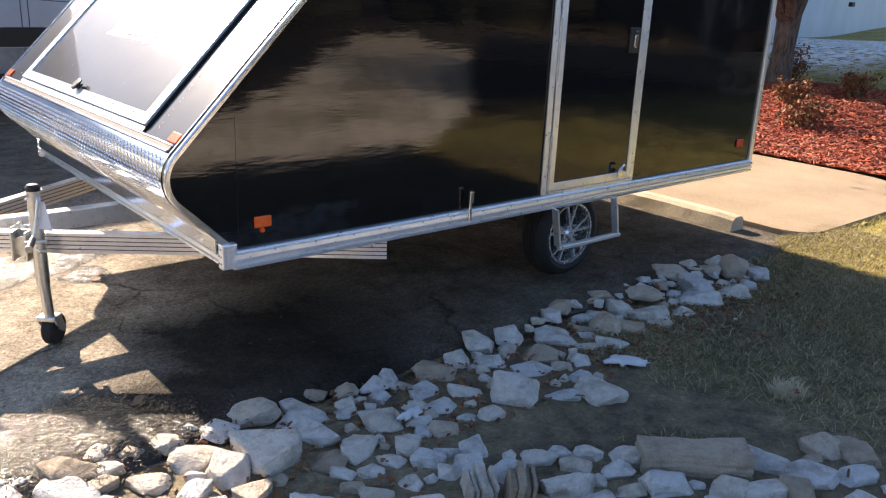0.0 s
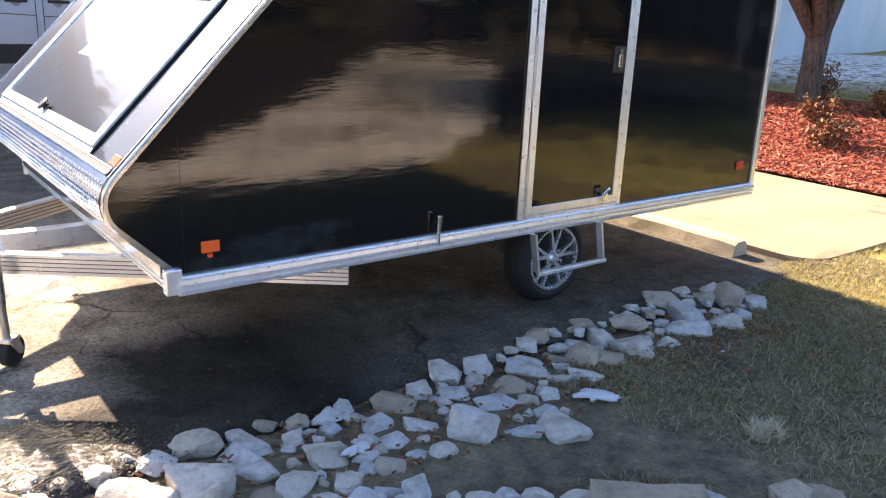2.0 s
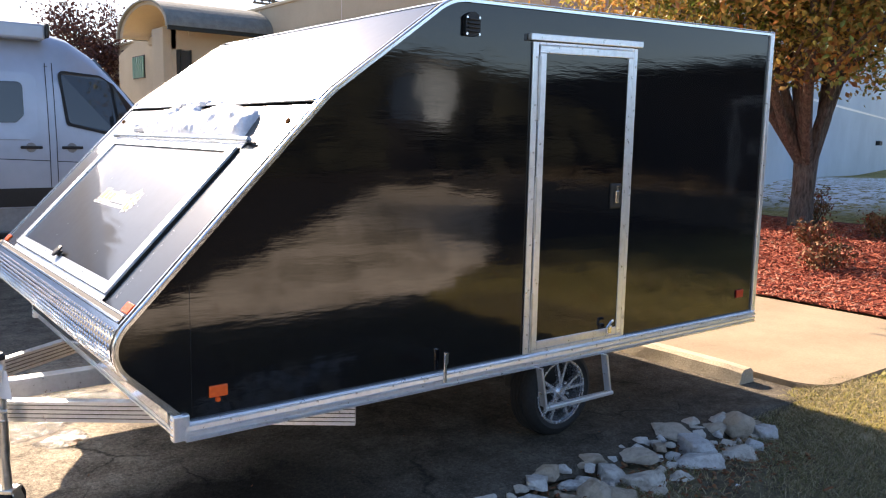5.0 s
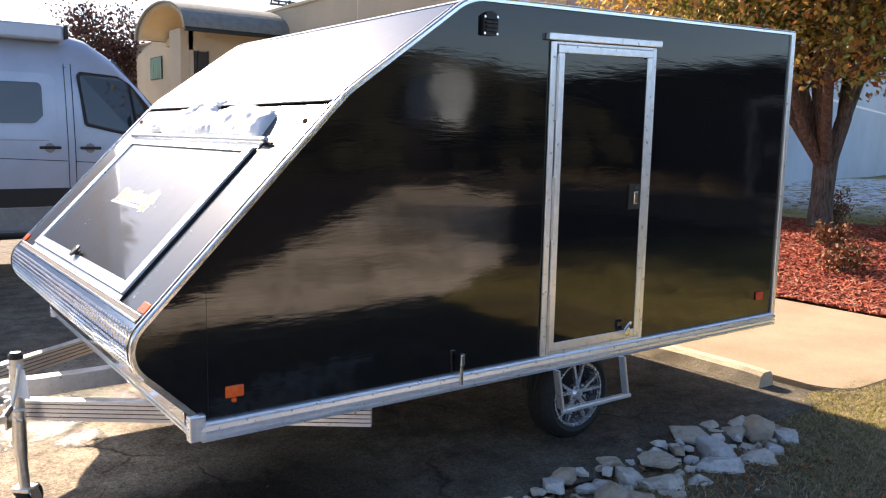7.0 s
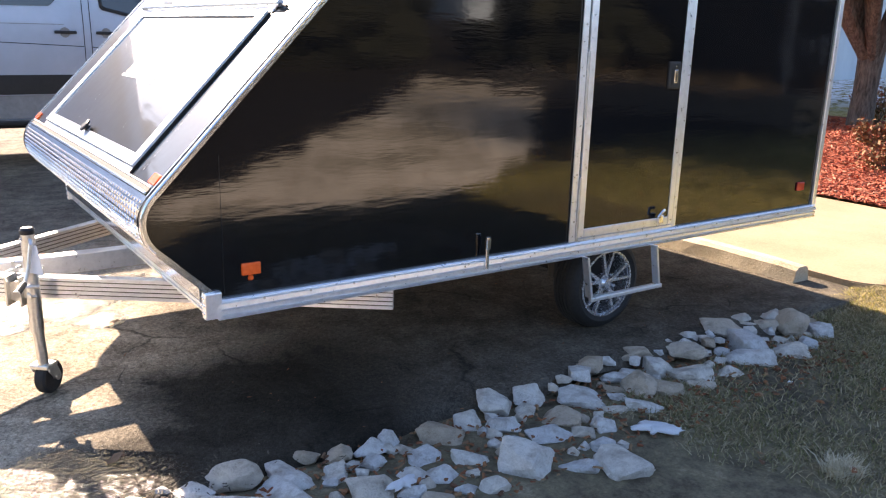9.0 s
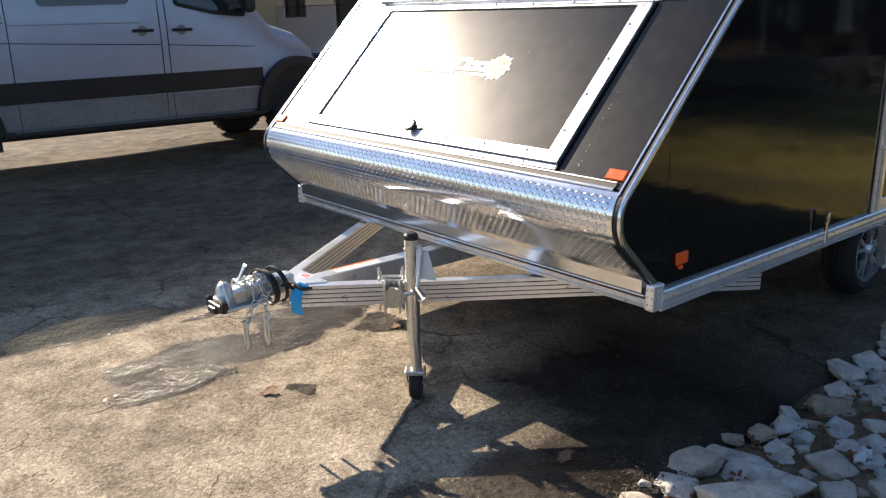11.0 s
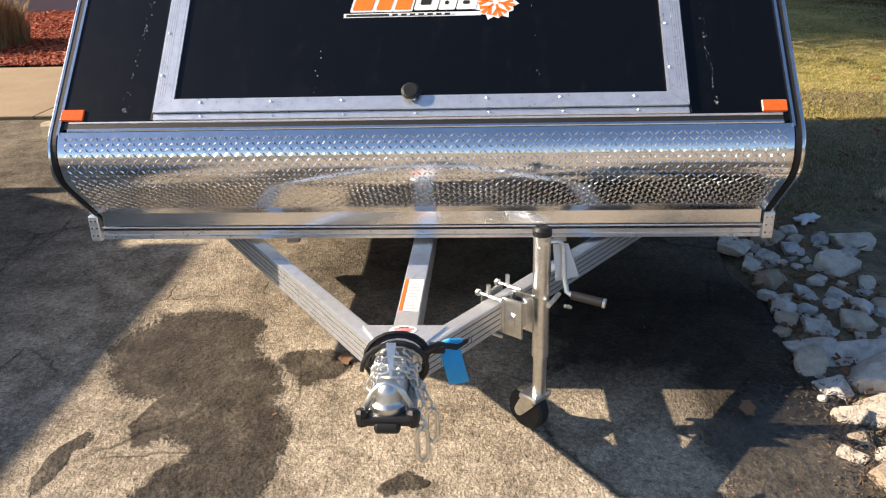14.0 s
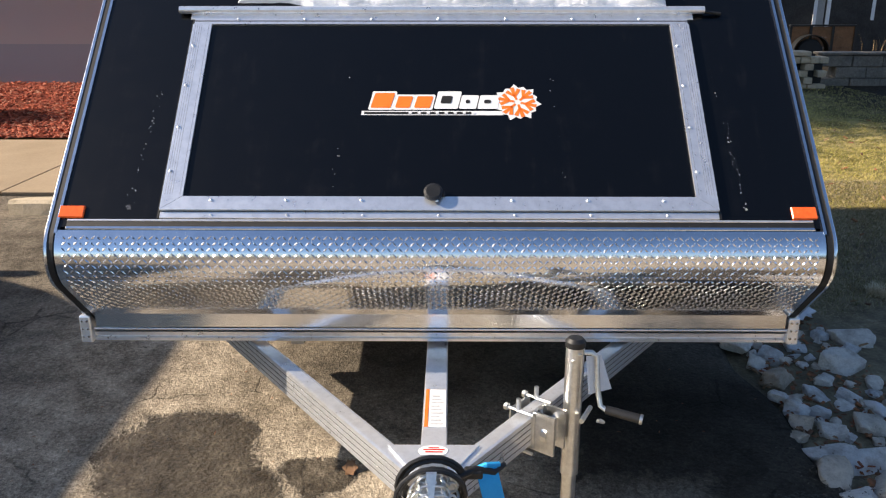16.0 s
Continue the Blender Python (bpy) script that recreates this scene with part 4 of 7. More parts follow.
drip = jamb(door, 1.770, 2.614, 2.210, 2.243, -0.030, -0.001, "drip_rail")
for z in (0.78, 1.38, 1.98):
    part("door_hinge", box(B(), 1.834, 1.848, -0.024, -0.014, z - 0.16, z + 0.16, 0.003), M_ALU_DULL, door)
for k in range(7):
    for x in (1.82, 2.573):
        part("screw", tube(B(), [(x, -0.014, 0.72 + k * 0.235), (x, -0.0175, 0.72 + k * 0.235)], 0.005, 7), M_ALU_DULL, door)
paddle = part("paddle_latch", box(B(), 2.408, 2.500, -0.022, -0.012, 1.355, 1.495, 0.008), M_PLASTIC, door, "recessed black paddle latch")
part("paddle", box(B(), 2.447, 2.472, -0.030, -0.021, 1.385, 1.455, 0.004), M_CHROME, paddle)
part("lock_cylinder", tube(B(), [(2.458, -0.021, 1.472), (2.458, -0.028, 1.472)], 0.011, 12), M_CHROME, paddle)
part("paddle_recess", box(B(), 2.432, 2.445, -0.0235, -0.0225, 1.38, 1.46), M_SEAL, paddle)
cam_latch = part("hold_latch", box(B(), 2.405, 2.440, -0.052, -0.031, 0.655, 0.70, 0.004), M_CHROME, door, "chrome door hold-back latch")
part("latch_spring", tube(B(), [(2.40, -0.048, 0.69), (2.42, -0.060, 0.725), (2.445, -0.048, 0.725)], 0.008, 8), M_CHROME, cam_latch)
bolt = part("spring_bolt", tube(B(), [(1.272, -0.035, 0.565), (1.272, -0.035, 0.665)], 0.009, 10), M_CHROME, trailer, "chrome spring bolt on the rail")
part("bolt_body", box(B(), 1.262, 1.284, -0.046, -0.027, 0.655, 0.705, 0.004), M_CHROME, bolt)
part("bolt_head", tube(B(), [(1.273, -0.040, 0.703), (1.273, -0.040, 0.712)], 0.013, 10), M_CHROME, bolt)
for k in range(20):
    x = 0.2 + k * 0.195
    part("rail_screw", tube(B(), [(x, -0.026, 0.596), (x, -0.030, 0.596)], 0.005, 7), M_ALU_DULL, trailer)
# lights, reflectors and vent
light = part("side_marker", box(B(), 0.120, 0.197, -0.012, 0.0, 0.690, 0.738, 0.005), M_AMBER, trailer, "orange side marker")
part("marker_eye", tube(B(), [(0.158, 0.0, 0.677), (0.158, -0.010, 0.677)], [0.012, 0.008], 12), M_AMBER, light)
part("rear_marker", box(B(), 3.712, 3.79, -0.010, 0.0, 0.714, 0.768, 0.005), M_RED, trailer, "red rear marker")
vent = part("side_vent", prism(B(), rounded([(1.362, 2.195, 0.01), (1.450, 2.198, 0.01), (1.450, 2.288, 0.01), (1.418, 2.305, 0.01), (1.395, 2.303, 0.01), (1.362, 2.283, 0.01)], 3), lambda u, v, t: (u, t, v), -0.020, -0.001), M_PLASTIC, trailer, "black louvred wall vent")
for k in range(4):
    part("louvre", box(B(), 1.372, 1.440, -0.032, -0.019, 2.212 + k * 0.018, 2.220 + k * 0.018, 0.002), M_PLASTIC, vent)
for x, z in ((1.369, 2.203), (1.443, 2.205), (1.369, 2.277), (1.443, 2.281)):
    part("vent_screw", tube(B(), [(x, -0.02, z), (x, -0.024, z)], 0.006, 8), M_CHROME, vent)
part("panel_joint", box(B(), 0.0520, 0.0532, -0.0010, 0.0, 0.63, 1.15), M_SEAL, trailer)
# entry step
step = part("entry_step", box(B(), 1.935, 2.470, -0.062, -0.042, 0.296, 0.318, 0.004), M_ALU, trailer, "welded aluminium entry step")
part("step_back_bar", box(B(), 1.955, 2.450, -0.026, -0.018, 0.298, 0.314, 0.003), M_ALU_DULL, step)
for k in range(9):
    part("step_tooth", box(B(), 1.985 + k * 0.054, 1.990 + k * 0.054, -0.0415, -0.0265, 0.300, 0.312), M_ALU_DULL, step)
for x in (1.935, 2.44):
    t = hexa(B(), [(x, -0.060, 0.317), (x + 0.014, -0.060, 0.317), (x + 0.014, -0.018, 0.317), (x, -0.018, 0.317), (x - 0.045, -0.060, 0.536), (x - 0.031, -0.060, 0.536), (x - 0.031, -0.018, 0.536), (x - 0.045, -0.018, 0.536)])
    part("step_hanger", t, M_ALU, step)


# ---- wheel ----
def trailer_wheel(y_face, inward):
    c = Vector((2.262, y_face, 0.292))
    s = inward
    R = 0.262
    tyre = part("tyre", lathe(B(), [(0.182, 0.02 * s), (0.190, 0.0), (0.215, -0.010 * s), (0.240, 0.0), (R - 0.004, 0.022 * s), (R, 0.04 * s), (R, 0.13 * s), (R - 0.004, 0.148 * s), (0.24, 0.17 * s), (0.19, 0.175 * s), (0.182, 0.155 * s)], c, "Y", 48, False), M_RUBBER, trailer, "black ribbed trailer tyre", True)
    for k in range(4):
        y = (0.048 + 0.024 * k) * s
        part("tread_rib", lathe(B(), [(R - 0.002, y), (R + 0.006, y + 0.002 * s), (R + 0.006, y + 0.016 * s), (R - 0.002, y + 0.018 * s)], c, "Y", 48, False), M_RUBBER, tyre)
    rim = part("rim", lathe(B(), [(0.176, -0.004 * s), (0.188, -0.004 * s), (0.186, 0.012 * s), (0.176, 0.014 * s), (0.166, 0.12 * s), (0.182, 0.15 * s)], c, "Y", 40, False), M_RIM, trailer, "bright alloy rim with five split spokes", True)
    part("rim_barrel", lathe(B(), [(0.0, 0.10 * s), (0.168, 0.105 * s)], c, "Y", 32), M_SEAL, rim)
    for k in range(5):
        a0 = 2 * math.pi * k / 5 + 0.3
        for da in (-0.13, 0.13):
            d0 = Vector((math.cos(a0), 0, math.sin(a0)))
            d1 = Vector((math.cos(a0 + da * 1.7), 0, math.sin(a0 + da * 1.7)))
            p0, p1 = c + d0 * 0.04 + Vector((0, 0.004 * s, 0)), c + d1 * 0.178 + Vector((0, 0.000 * s, 0))
            w = (p1 - p0).cross(Vector((0, 1, 0))).normalized() * 0.0075
            dp = Vector((0, 0.022 * s, 0))
            part("spoke", hexa(B(), [p0 - w * 1.3, p1 - w, p1 - w + dp, p0 - w * 1.3 + dp, p0 + w * 1.3, p1 + w, p1 + w + dp, p0 + w * 1.3 + dp]), M_RIM, rim)
    part("hub_cap", lathe(B(), [(0.0, -0.012 * s), (0.026, -0.010 * s), (0.034, -0.002 * s), (0.045, 0.012 * s), (0.045, 0.05 * s)], c, "Y", 20), M_RIM, rim, "", True)
    for k in range(5):
        a = 2 * math.pi * (k + 0.5) / 5 + 0.3
        q = c + Vector((math.cos(a), 0, math.sin(a))) * 0.058
        part("lug_nut", tube(B(), [q + Vector((0, 0.012 * s, 0)), q + Vector((0, -0.004 * s, 0))], 0.009, 6), M_RIM, rim)


trailer_wheel(0.15, 1)
trailer_wheel(W - 0.13, -1)
part("axle", tube(B(), [(2.225, 0.2, 0.30), (2.225, W - 0.2, 0.30)], 0.03, 12), M_PLASTIC, trailer)
for y in (0.32, W - 0.32):
    part("spring_hanger", box(B(), 2.0, 2.45, y - 0.03, y + 0.03, 0.32, 0.55, 0.01), M_PLASTIC, trailer)
for y in (0.75, 1.28, 1.82):
    part("frame_rail", box(B(), 0.1, 3.85, y - 0.025, y + 0.025, 0.48, 0.565), M_ALU_DULL, trailer)


# ---- tongue ----
def ribbed_beam(a, b, width, z0, z1, name, label=""):
    """A tongue beam with five shallow ribs on each side."""
    a, b = Vector((*a, 0)), Vector((*b, 0))
    d = (b - a).normalized()
    side = Vector((-d.y, d.x, 0))
    prof, n = [], 5
    hw = width / 2
    for s in (1, -1):
        zs = [z0 + (z1 - z0) * k / n for k in range(n + 1)]
        zs = zs if s == 1 else zs[::-1]
        for k, (p, q) in enumerate(zip(zs, zs[1:])):
            g = (q - p) * 0.12
            prof += [(s * (hw - 0.008), p + g * 0.2), (s * hw, p + g), (s * hw, q - g), (s * (hw - 0.008), q - g * 0.2)]
    prof = [p for i, p in enumerate(prof) if i == 0 or (Vector(p) - Vector(prof[i - 1])).length > 1e-6]
    bm = B()
    prism(bm, prof, lambda u, v, t: a + d * t + side * u + Vector((0, 0, v)), 0.0, (b - a).length)
    beam = part(name, bm, M_ALU, trailer, label)
    # dark strips along the ribs put the shade of the grooves into colour
    for s in (1, -1):
        for k in range(1, n):
            z = z0 + (z1 - z0) * k / n
            c = [a + side * s * (hw - q) + Vector((0, 0, z + h)) for q, h in ((0.0015, -0.0022), (0.007, -0.0022), (0.007, 0.0022), (0.0015, 0.0022))]
            e = d * (b - a).length
            part("groove", hexa(B(), [c[0], c[0] + e, c[1] + e, c[1], c[3], c[3] + e, c[2] + e, c[2]]), M_GRIME_SHADE, beam)
    return beam


APEX = (-0.86, 1.283)
ribbed_beam((APEX[0] + 0.02, APEX[1] - 0.045), (0.815, 0.030), 0.052, 0.430, 0.528, "tongue_beam", "ribbed aluminium tongue beam")
ribbed_beam((APEX[0] + 0.02, APEX[1] + 0.045), (0.815, W - 0.030), 0.052, 0.430, 0.528, "tongue_beam", "ribbed aluminium tongue beam")
mid = part("centre_beam", box(B(), -0.72, 1.2, 1.245, 1.321, 0.432, 0.524, 0.004), M_ALU, trailer)
gusset = prism(B(), [(-0.88, 1.243), (-0.88, 1.323), (-0.715, 1.412), (-0.715, 1.154)], lambda u, v, t: (u, v, t), 0.5285, 0.5345)
gus = part("gusset_plate", gusset, M_ALU, trailer)
stk = part("warning_label", box(B(), -0.60, -0.36, 1.250, 1.316, 0.5245, 0.5258), M_WHITE, mid, "white and orange warning label")
part("label_stripe", box(B(), -0.60, -0.36, 1.304, 1.315, 0.5262, 0.5270), M_ORANGE, stk)
for k in range(9):
    part("label_line", box(B(), -0.585 + k * 0.022, -0.578 + k * 0.022, 1.258 + 0.006 * (k % 3), 1.296, 0.5262, 0.5268), surface("label_grey", (0.48, 0.48, 0.49), (0.58, 0.58, 0.59), 20, 0.6) if k == 0 else bpy.data.materials["label_grey"], stk)
oval = part("oval_sticker", lathe(B(), [(0.0, 0.0016), (0.030, 0.0016), (0.032, 0.0)], (0, 0, 0), "Z", 20), M_WHITE, gus, "small oval white and red sticker")
oval.data.transform(Matrix.Translation((-0.748, 1.283, 0.5347)) @ Matrix.Diagonal((0.95, 1.35, 1, 1)))
for x, y0, y1 in ((-0.756, 1.258, 1.306), (-0.744, 1.252, 1.312), (-0.734, 1.268, 1.298)):
    part("sticker_line", box(B(), x - 0.003, x + 0.003, y0, y1, 0.5365, 0.5372), M_RED, oval)

# coupler
def up(ob, dx=0.02, dz=0.038):
    ob.data.transform(Matrix.Translation((dx, 0, dz)))
    return ob


coupler = part("coupler", box(B(), -1.09, -0.84, 1.245, 1.321, 0.455, 0.535, 0.012), M_ZINC, trailer, "zinc-plated ball coupler")
dome = lathe(B(), [(0.0, 0.055), (0.014, 0.053), (0.026, 0.044), (0.033, 0.028), (0.035, 0.006), (0.038, 0.0), (0.046, -0.006), (0.048, -0.04), (0.044, -0.05)], (-1.148, 1.283, 0.500), "Z", 24)
part("coupler_dome", dome, M_ZINC, coupler, "", True)
part("coupler_neck", box(B(), -1.13, -1.06, 1.243, 1.323, 0.455, 0.525, 0.014), M_ZINC, coupler)
part("coupler_flange", box(B(), -1.19, -1.00, 1.215, 1.351, 0.447, 0.456, 0.003), M_ZINC, coupler)
base_pl = part("coupler_guard", box(B(), -1.205, -1.160, 1.215, 1.351, 0.452, 0.478, 0.008), M_PLASTIC, coupler, "black plastic guard under the coupler")
part("guard_block", box(B(), -1.216, -1.15, 1.249, 1.317, 0.436, 0.464, 0.010), M_PLASTIC, base_pl)
for y in (1.217, 1.349):
    part("guard_end", tube(B(), [(-1.19, y, 0.448), (-1.185, y, 0.484), (-1.183, y, 0.492)], [0.014, 0.019, 0.012], 8), M_PLASTIC, base_pl)
part("coupler_lever", hexa(B(), [(-1.098, 1.280, 0.53), (-1.098, 1.286, 0.53), (-1.092, 1.286, 0.53), (-1.092, 1.280, 0.53), (-1.052, 1.270, 0.605), (-1.052, 1.296, 0.605), (-1.046, 1.296, 0.608), (-1.046, 1.270, 0.608)]), M_ZINC, coupler)
part("coupler_bail", tube(B(), [(-1.165, 1.222, 0.468), (-1.160, 1.228, 0.495), (-1.158, 1.245, 0.526), (-1.156, 1.264, 0.545), (-1.155, 1.283, 0.552), (-1.156, 1.302, 0.545), (-1.158, 1.321, 0.526), (-1.160, 1.338, 0.495), (-1.165, 1.344, 0.468)], 0.0085, 10), M_ZINC, coupler, "", True)
for ob in (coupler, *coupler.children_recursive):
    up(ob)


# ---- safety chains, cable, tape ----
UP = 0.036
def chain_link(length, r, wire):
    pts = []
    for k in range(14):
        a = 2 * math.pi * k / 14
        pts.append(((length / 2 - r) * (1 if math.cos(a) > 0 else -1) * min(1, abs(math.cos(a)) * 1.6) + r * math.cos(a) * 0.6, r * math.sin(a), 0))
    return tube(B(), pts, wire, 7, closed=True)


LINK = mesh_of("chain_link", chain_link(0.040, 0.0125, 0.0038))
LINK.materials.append(M_ZINC)
LINK.shade_smooth()


def chain(pts, label):
    ob = thing("safety_chain", pts[0], label, "chain", "safety chains on the tongue")
    pts = [Vector(p) for p in pts]
    left, i, k = 0.0, 0, 0
    pos, step_len = pts[0].copy(), 0.029
    while i < len(pts) - 1:
        d = pts[i + 1] - pos
        if d.length < step_len:
            i += 1
            continue
        u = d.normalized()
        link = new("link", LINK)
        rot = u.to_track_quat("X", "Z").to_matrix().to_4x4() @ Matrix.Rotation(radians(90 * (k % 2) + 20), 4, "X")
        link.matrix_basis = Matrix.Translation(pos + u * step_len / 2) @ rot
        link.parent = ob
        link.matrix_parent_inverse = ob.matrix_basis.inverted()
        pos = pos + u * step_len
        k += 1
    return ob


def wrap(x0, x1, turns, ry, rz, y_c, z_c, n=18):
    out = []
    for k in range(int(turns * n) + 1):
        a = 2 * math.pi * k / n
        out.append((x0 + (x1 - x0) * k / (turns * n), y_c + ry * math.cos(a), z_c + UP + rz * math.sin(a)))
    return out


def s_hook(parent, top):
    t = Vector(top)
    pts = [t + Vector(p) for p in ((0, 0, 0.01), (0.0, 0.014, -0.008), (0.0, 0.015, -0.085), (0, 0.0, -0.104), (0, -0.015, -0.085), (0, -0.014, -0.008), (0, -0.004, 0.006))]
    part("hook", tube(B(), pts, 0.006, 8), M_ZINC, parent, "zinc S hook", True)


c1 = chain(wrap(-1.02, -0.93, 1.6, 0.055, 0.060, 1.283, 0.492) + [(-1.06, 1.215, 0.48), (-1.085, 1.205, 0.40)], "zinc safety chain wound round the coupler, end hanging")
s_hook(c1, (-1.085, 1.205, 0.418))
c2 = chain(wrap(-1.07, -0.96, 1.3, 0.060, 0.064, 1.283, 0.492) + [(-0.99, 1.20, 0.47), (-1.0, 1.185, 0.40)], "zinc safety chain wound round the coupler, end hanging")
s_hook(c2, (-1.0, 1.185, 0.418))
harness = thing("wiring_harness", (-0.92, 1.283, 0.53), "black wiring harness coiled round the coupler", "cable")
part("cable", tube(B(), wrap(-0.945, -0.865, 2.0, 0.080, 0.070, 1.283, 0.490, 20), 0.0075, 8), M_PLASTIC, harness, "", True)
part("cable_sheath", tube(B(), wrap(-0.975, -0.88, 1.5, 0.090, 0.078, 1.287, 0.492, 20), 0.0065, 8), M_PLASTIC, harness, "", True)
part("cable_tail", tube(B(), [(-0.90, 1.22, 0.545), (-0.87, 1.17, 0.555), (-0.86, 1.12, 0.540), (-0.83, 1.09, 0.545)], [0.009, 0.010, 0.010, 0.007], 10), M_PLASTIC, harness, "", True)
part("plug", box(B(), -0.885, -0.852, 1.15, 1.20, 0.530, 0.555, 0.006), M_PLASTIC, harness)
tape = thing("blue_tape_flag", (-0.87, 1.13, 0.53), "strip of blue painter's tape hanging from the plug", "tape")
tb = B()
rows = []
for k in range(9):
    f = k / 8
    p = Vector((-0.862 - 0.030 * f - 0.012 * math.sin(f * 3), 1.140 - 0.030 * f, 0.556 - 0.115 * f))
    w = Vector((0.010, -0.028, 0))
    rows.append([tb.verts.new(p - w), tb.verts.new(p + w), tb.verts.new(p + w + Vector((0.0015, 0.0015, 0))), tb.verts.new(p - w + Vector((0.0015, 0.0015, 0)))])
for a, b in zip(rows, rows[1:]):
    for k in range(4):
        tb.faces.new((a[k], a[(k + 1) % 4], b[(k + 1) % 4], b[k]))
part("strip", tb, M_BLUE, tape, "", True)
part("tape_loop", tube(B(), [(-0.862, 1.172, 0.548), (-0.858, 1.14, 0.560), (-0.842, 1.105, 0.552)], 0.008, 8), M_BLUE, tape)

# ---- tongue jack ----
JX, JY = -0.485, 0.857
jack = thing("tongue_jack", (JX, JY, 0.0), "zinc-plated tongue jack with crank and rubber wheel", "jack")
jt = part("outer_tube", tube(B(), [(JX, JY, 0.30), (JX, JY, 0.745)], 0.0285, 20), M_ZINC, jack, "", True)
part("inner_tube", tube(B(), [(JX + 0.01, JY, 0.145), (JX + 0.002, JY, 0.31)], 0.0235, 18), M_ZINC, jack, "", True)
part("jack_cap", lathe(B(), [(0.0, 0.030), (0.022, 0.028), (0.031, 0.018), (0.031, 0.0)], (JX, JY, 0.738), "Z", 18), M_PLASTIC, jack, "black rubber cap", True)
for k in range(2):
    part("cap_screw", tube(B(), [(JX - 0.034, JY - 0.012 + 0.02 * k, 0.72 - 0.02 * k), (JX - 0.02, JY - 0.01 + 0.02 * k, 0.72 - 0.02 * k)], 0.006, 8), M_ZINC, jt)
for k in range(5):
    part("stamped_mark", box(B(), JX - 0.004, JX + 0.004, JY - 0.0297, JY - 0.0280, 0.60 + k * 0.015, 0.609 + k * 0.015), M_PLASTIC, jt)
crank = part("crank", tube(B(), [(JX + 0.005, JY - 0.02, 0.715), (JX + 0.005, JY - 0.052, 0.715), (JX, JY - 0.066, 0.705), (JX - 0.02, JY - 0.072, 0.60), (JX - 0.035, JY - 0.080, 0.555), (JX - 0.05, JY - 0.100, 0.545)], 0.0085, 10), M_ZINC, jack, "", True)
part("crank_grip", tube(B(), [(JX - 0.045, JY - 0.095, 0.547), (JX - 0.085, JY - 0.19, 0.538)], [0.014, 0.015], 12), M_PLASTIC, crank, "", True)
part("grip_end", tube(B(), [(JX - 0.085, JY - 0.19, 0.538), (JX - 0.088, JY - 0.198, 0.537)], 0.016, 12), M_ZINC, crank)
tag = part("hang_tag", hexa(B(), [(JX - 0.02, JY - 0.045, 0.585), (JX + 0.03, JY - 0.125, 0.580), (JX + 0.031, JY - 0.124, 0.580), (JX - 0.019, JY - 0.044, 0.585), (JX, JY - 0.035, 0.705), (JX + 0.02, JY - 0.085, 0.700), (JX + 0.021, JY - 0.084, 0.700), (JX + 0.001, JY - 0.034, 0.705)]), M_WHITE, jack, "white paper hang tag")
part("pivot_pin", tube(B(), [(JX - 0.06, JY - 0.02, 0.515), (JX + 0.02, JY - 0.06, 0.52)], 0.008, 8), M_ZINC, jack)
part("pin_ring", tube(B(), [(JX - 0.03, JY - 0.075, 0.50), (JX - 0.02, JY - 0.095, 0.49), (JX - 0.0, JY - 0.09, 0.485)], 0.006, 8), M_ZINC, jack)
# mounting bracket on the beam
beam_dir = Vector((1.61, -1.253, 0)).normalized()
beam_side = Vector((-beam_dir.y, beam_dir.x, 0))
bc = Vector((-0.485, 0.992, 0.0))
br = part("mount_bracket", hexa(B(), [bc + beam_dir * a - beam_side * s + Vector((0, 0, z)) for z in (0.42, 0.54) for a, s in ((-0.045, 0.030), (0.040, 0.030), (0.040, 0.040), (-0.045, 0.040))]), M_ZINC, jack, "zinc bracket clamped to the tongue beam")
for a in (-0.034, 0.0, 0.030):
    q = bc + beam_dir * a - beam_side * 0.042
    part("bracket_rib", tube(B(), [q + Vector((0, 0, 0.418)), q + Vector((0, 0, 0.542))], 0.009, 8), M_ZINC, br, "", True)
for s0, s1 in ((0.040, 0.115),):
    for a in (-0.038, 0.024):
        part("bracket_ear", hexa(B(), [bc + beam_dir * (a + da) - beam_side * s + Vector((0, 0, z)) for z in (0.415, 0.545) for da, s in ((0, s0), (0.008, s0), (0.008, s1), (0, s1))]), M_ZINC, br)
part("swivel_disc", lathe(B(), [(0.0, 0.0), (0.045, 0.0), (0.045, 0.02), (0.0, 0.02)], (0, 0, 0), "Z", 18), M_ZINC, br).data.transform(Matrix.Translation(bc - beam_side * 0.09 + Vector((0, 0, 0.475))) @ beam_side.to_track_quat("Z", "Y").to_matrix().to_4x4())
part("back_plate", hexa(B(), [bc + beam_dir * a + beam_side * s + Vector((0, 0, z)) for z in (0.42, 0.54) for a, s in ((-0.055, 0.030), (0.055, 0.030), (0.055, 0.036), (-0.055, 0.036))]), M_ZINC, br)
for a in (-0.060, 0.042):
    for z in (0.546, 0.414):
        q = bc + beam_dir * a
        part("clamp_bolt", tube(B(), [q - beam_side * 0.055 + Vector((0, 0, z)), q + beam_side * 0.050 + Vector((0, 0, z))], 0.0055, 8), M_ZINC, br)
        part("clamp_nut", tube(B(), [q + beam_side * 0.037 + Vector((0, 0, z)), q + beam_side * 0.048 + Vector((0, 0, z))], 0.012, 6), M_ZINC, br)
    part("clamp_wing", tube(B(), [bc + beam_dir * a + Vector((0, 0, 0.545)), bc + beam_dir * a + Vector((0, 0, 0.585))], 0.007, 8), M_ZINC, br)
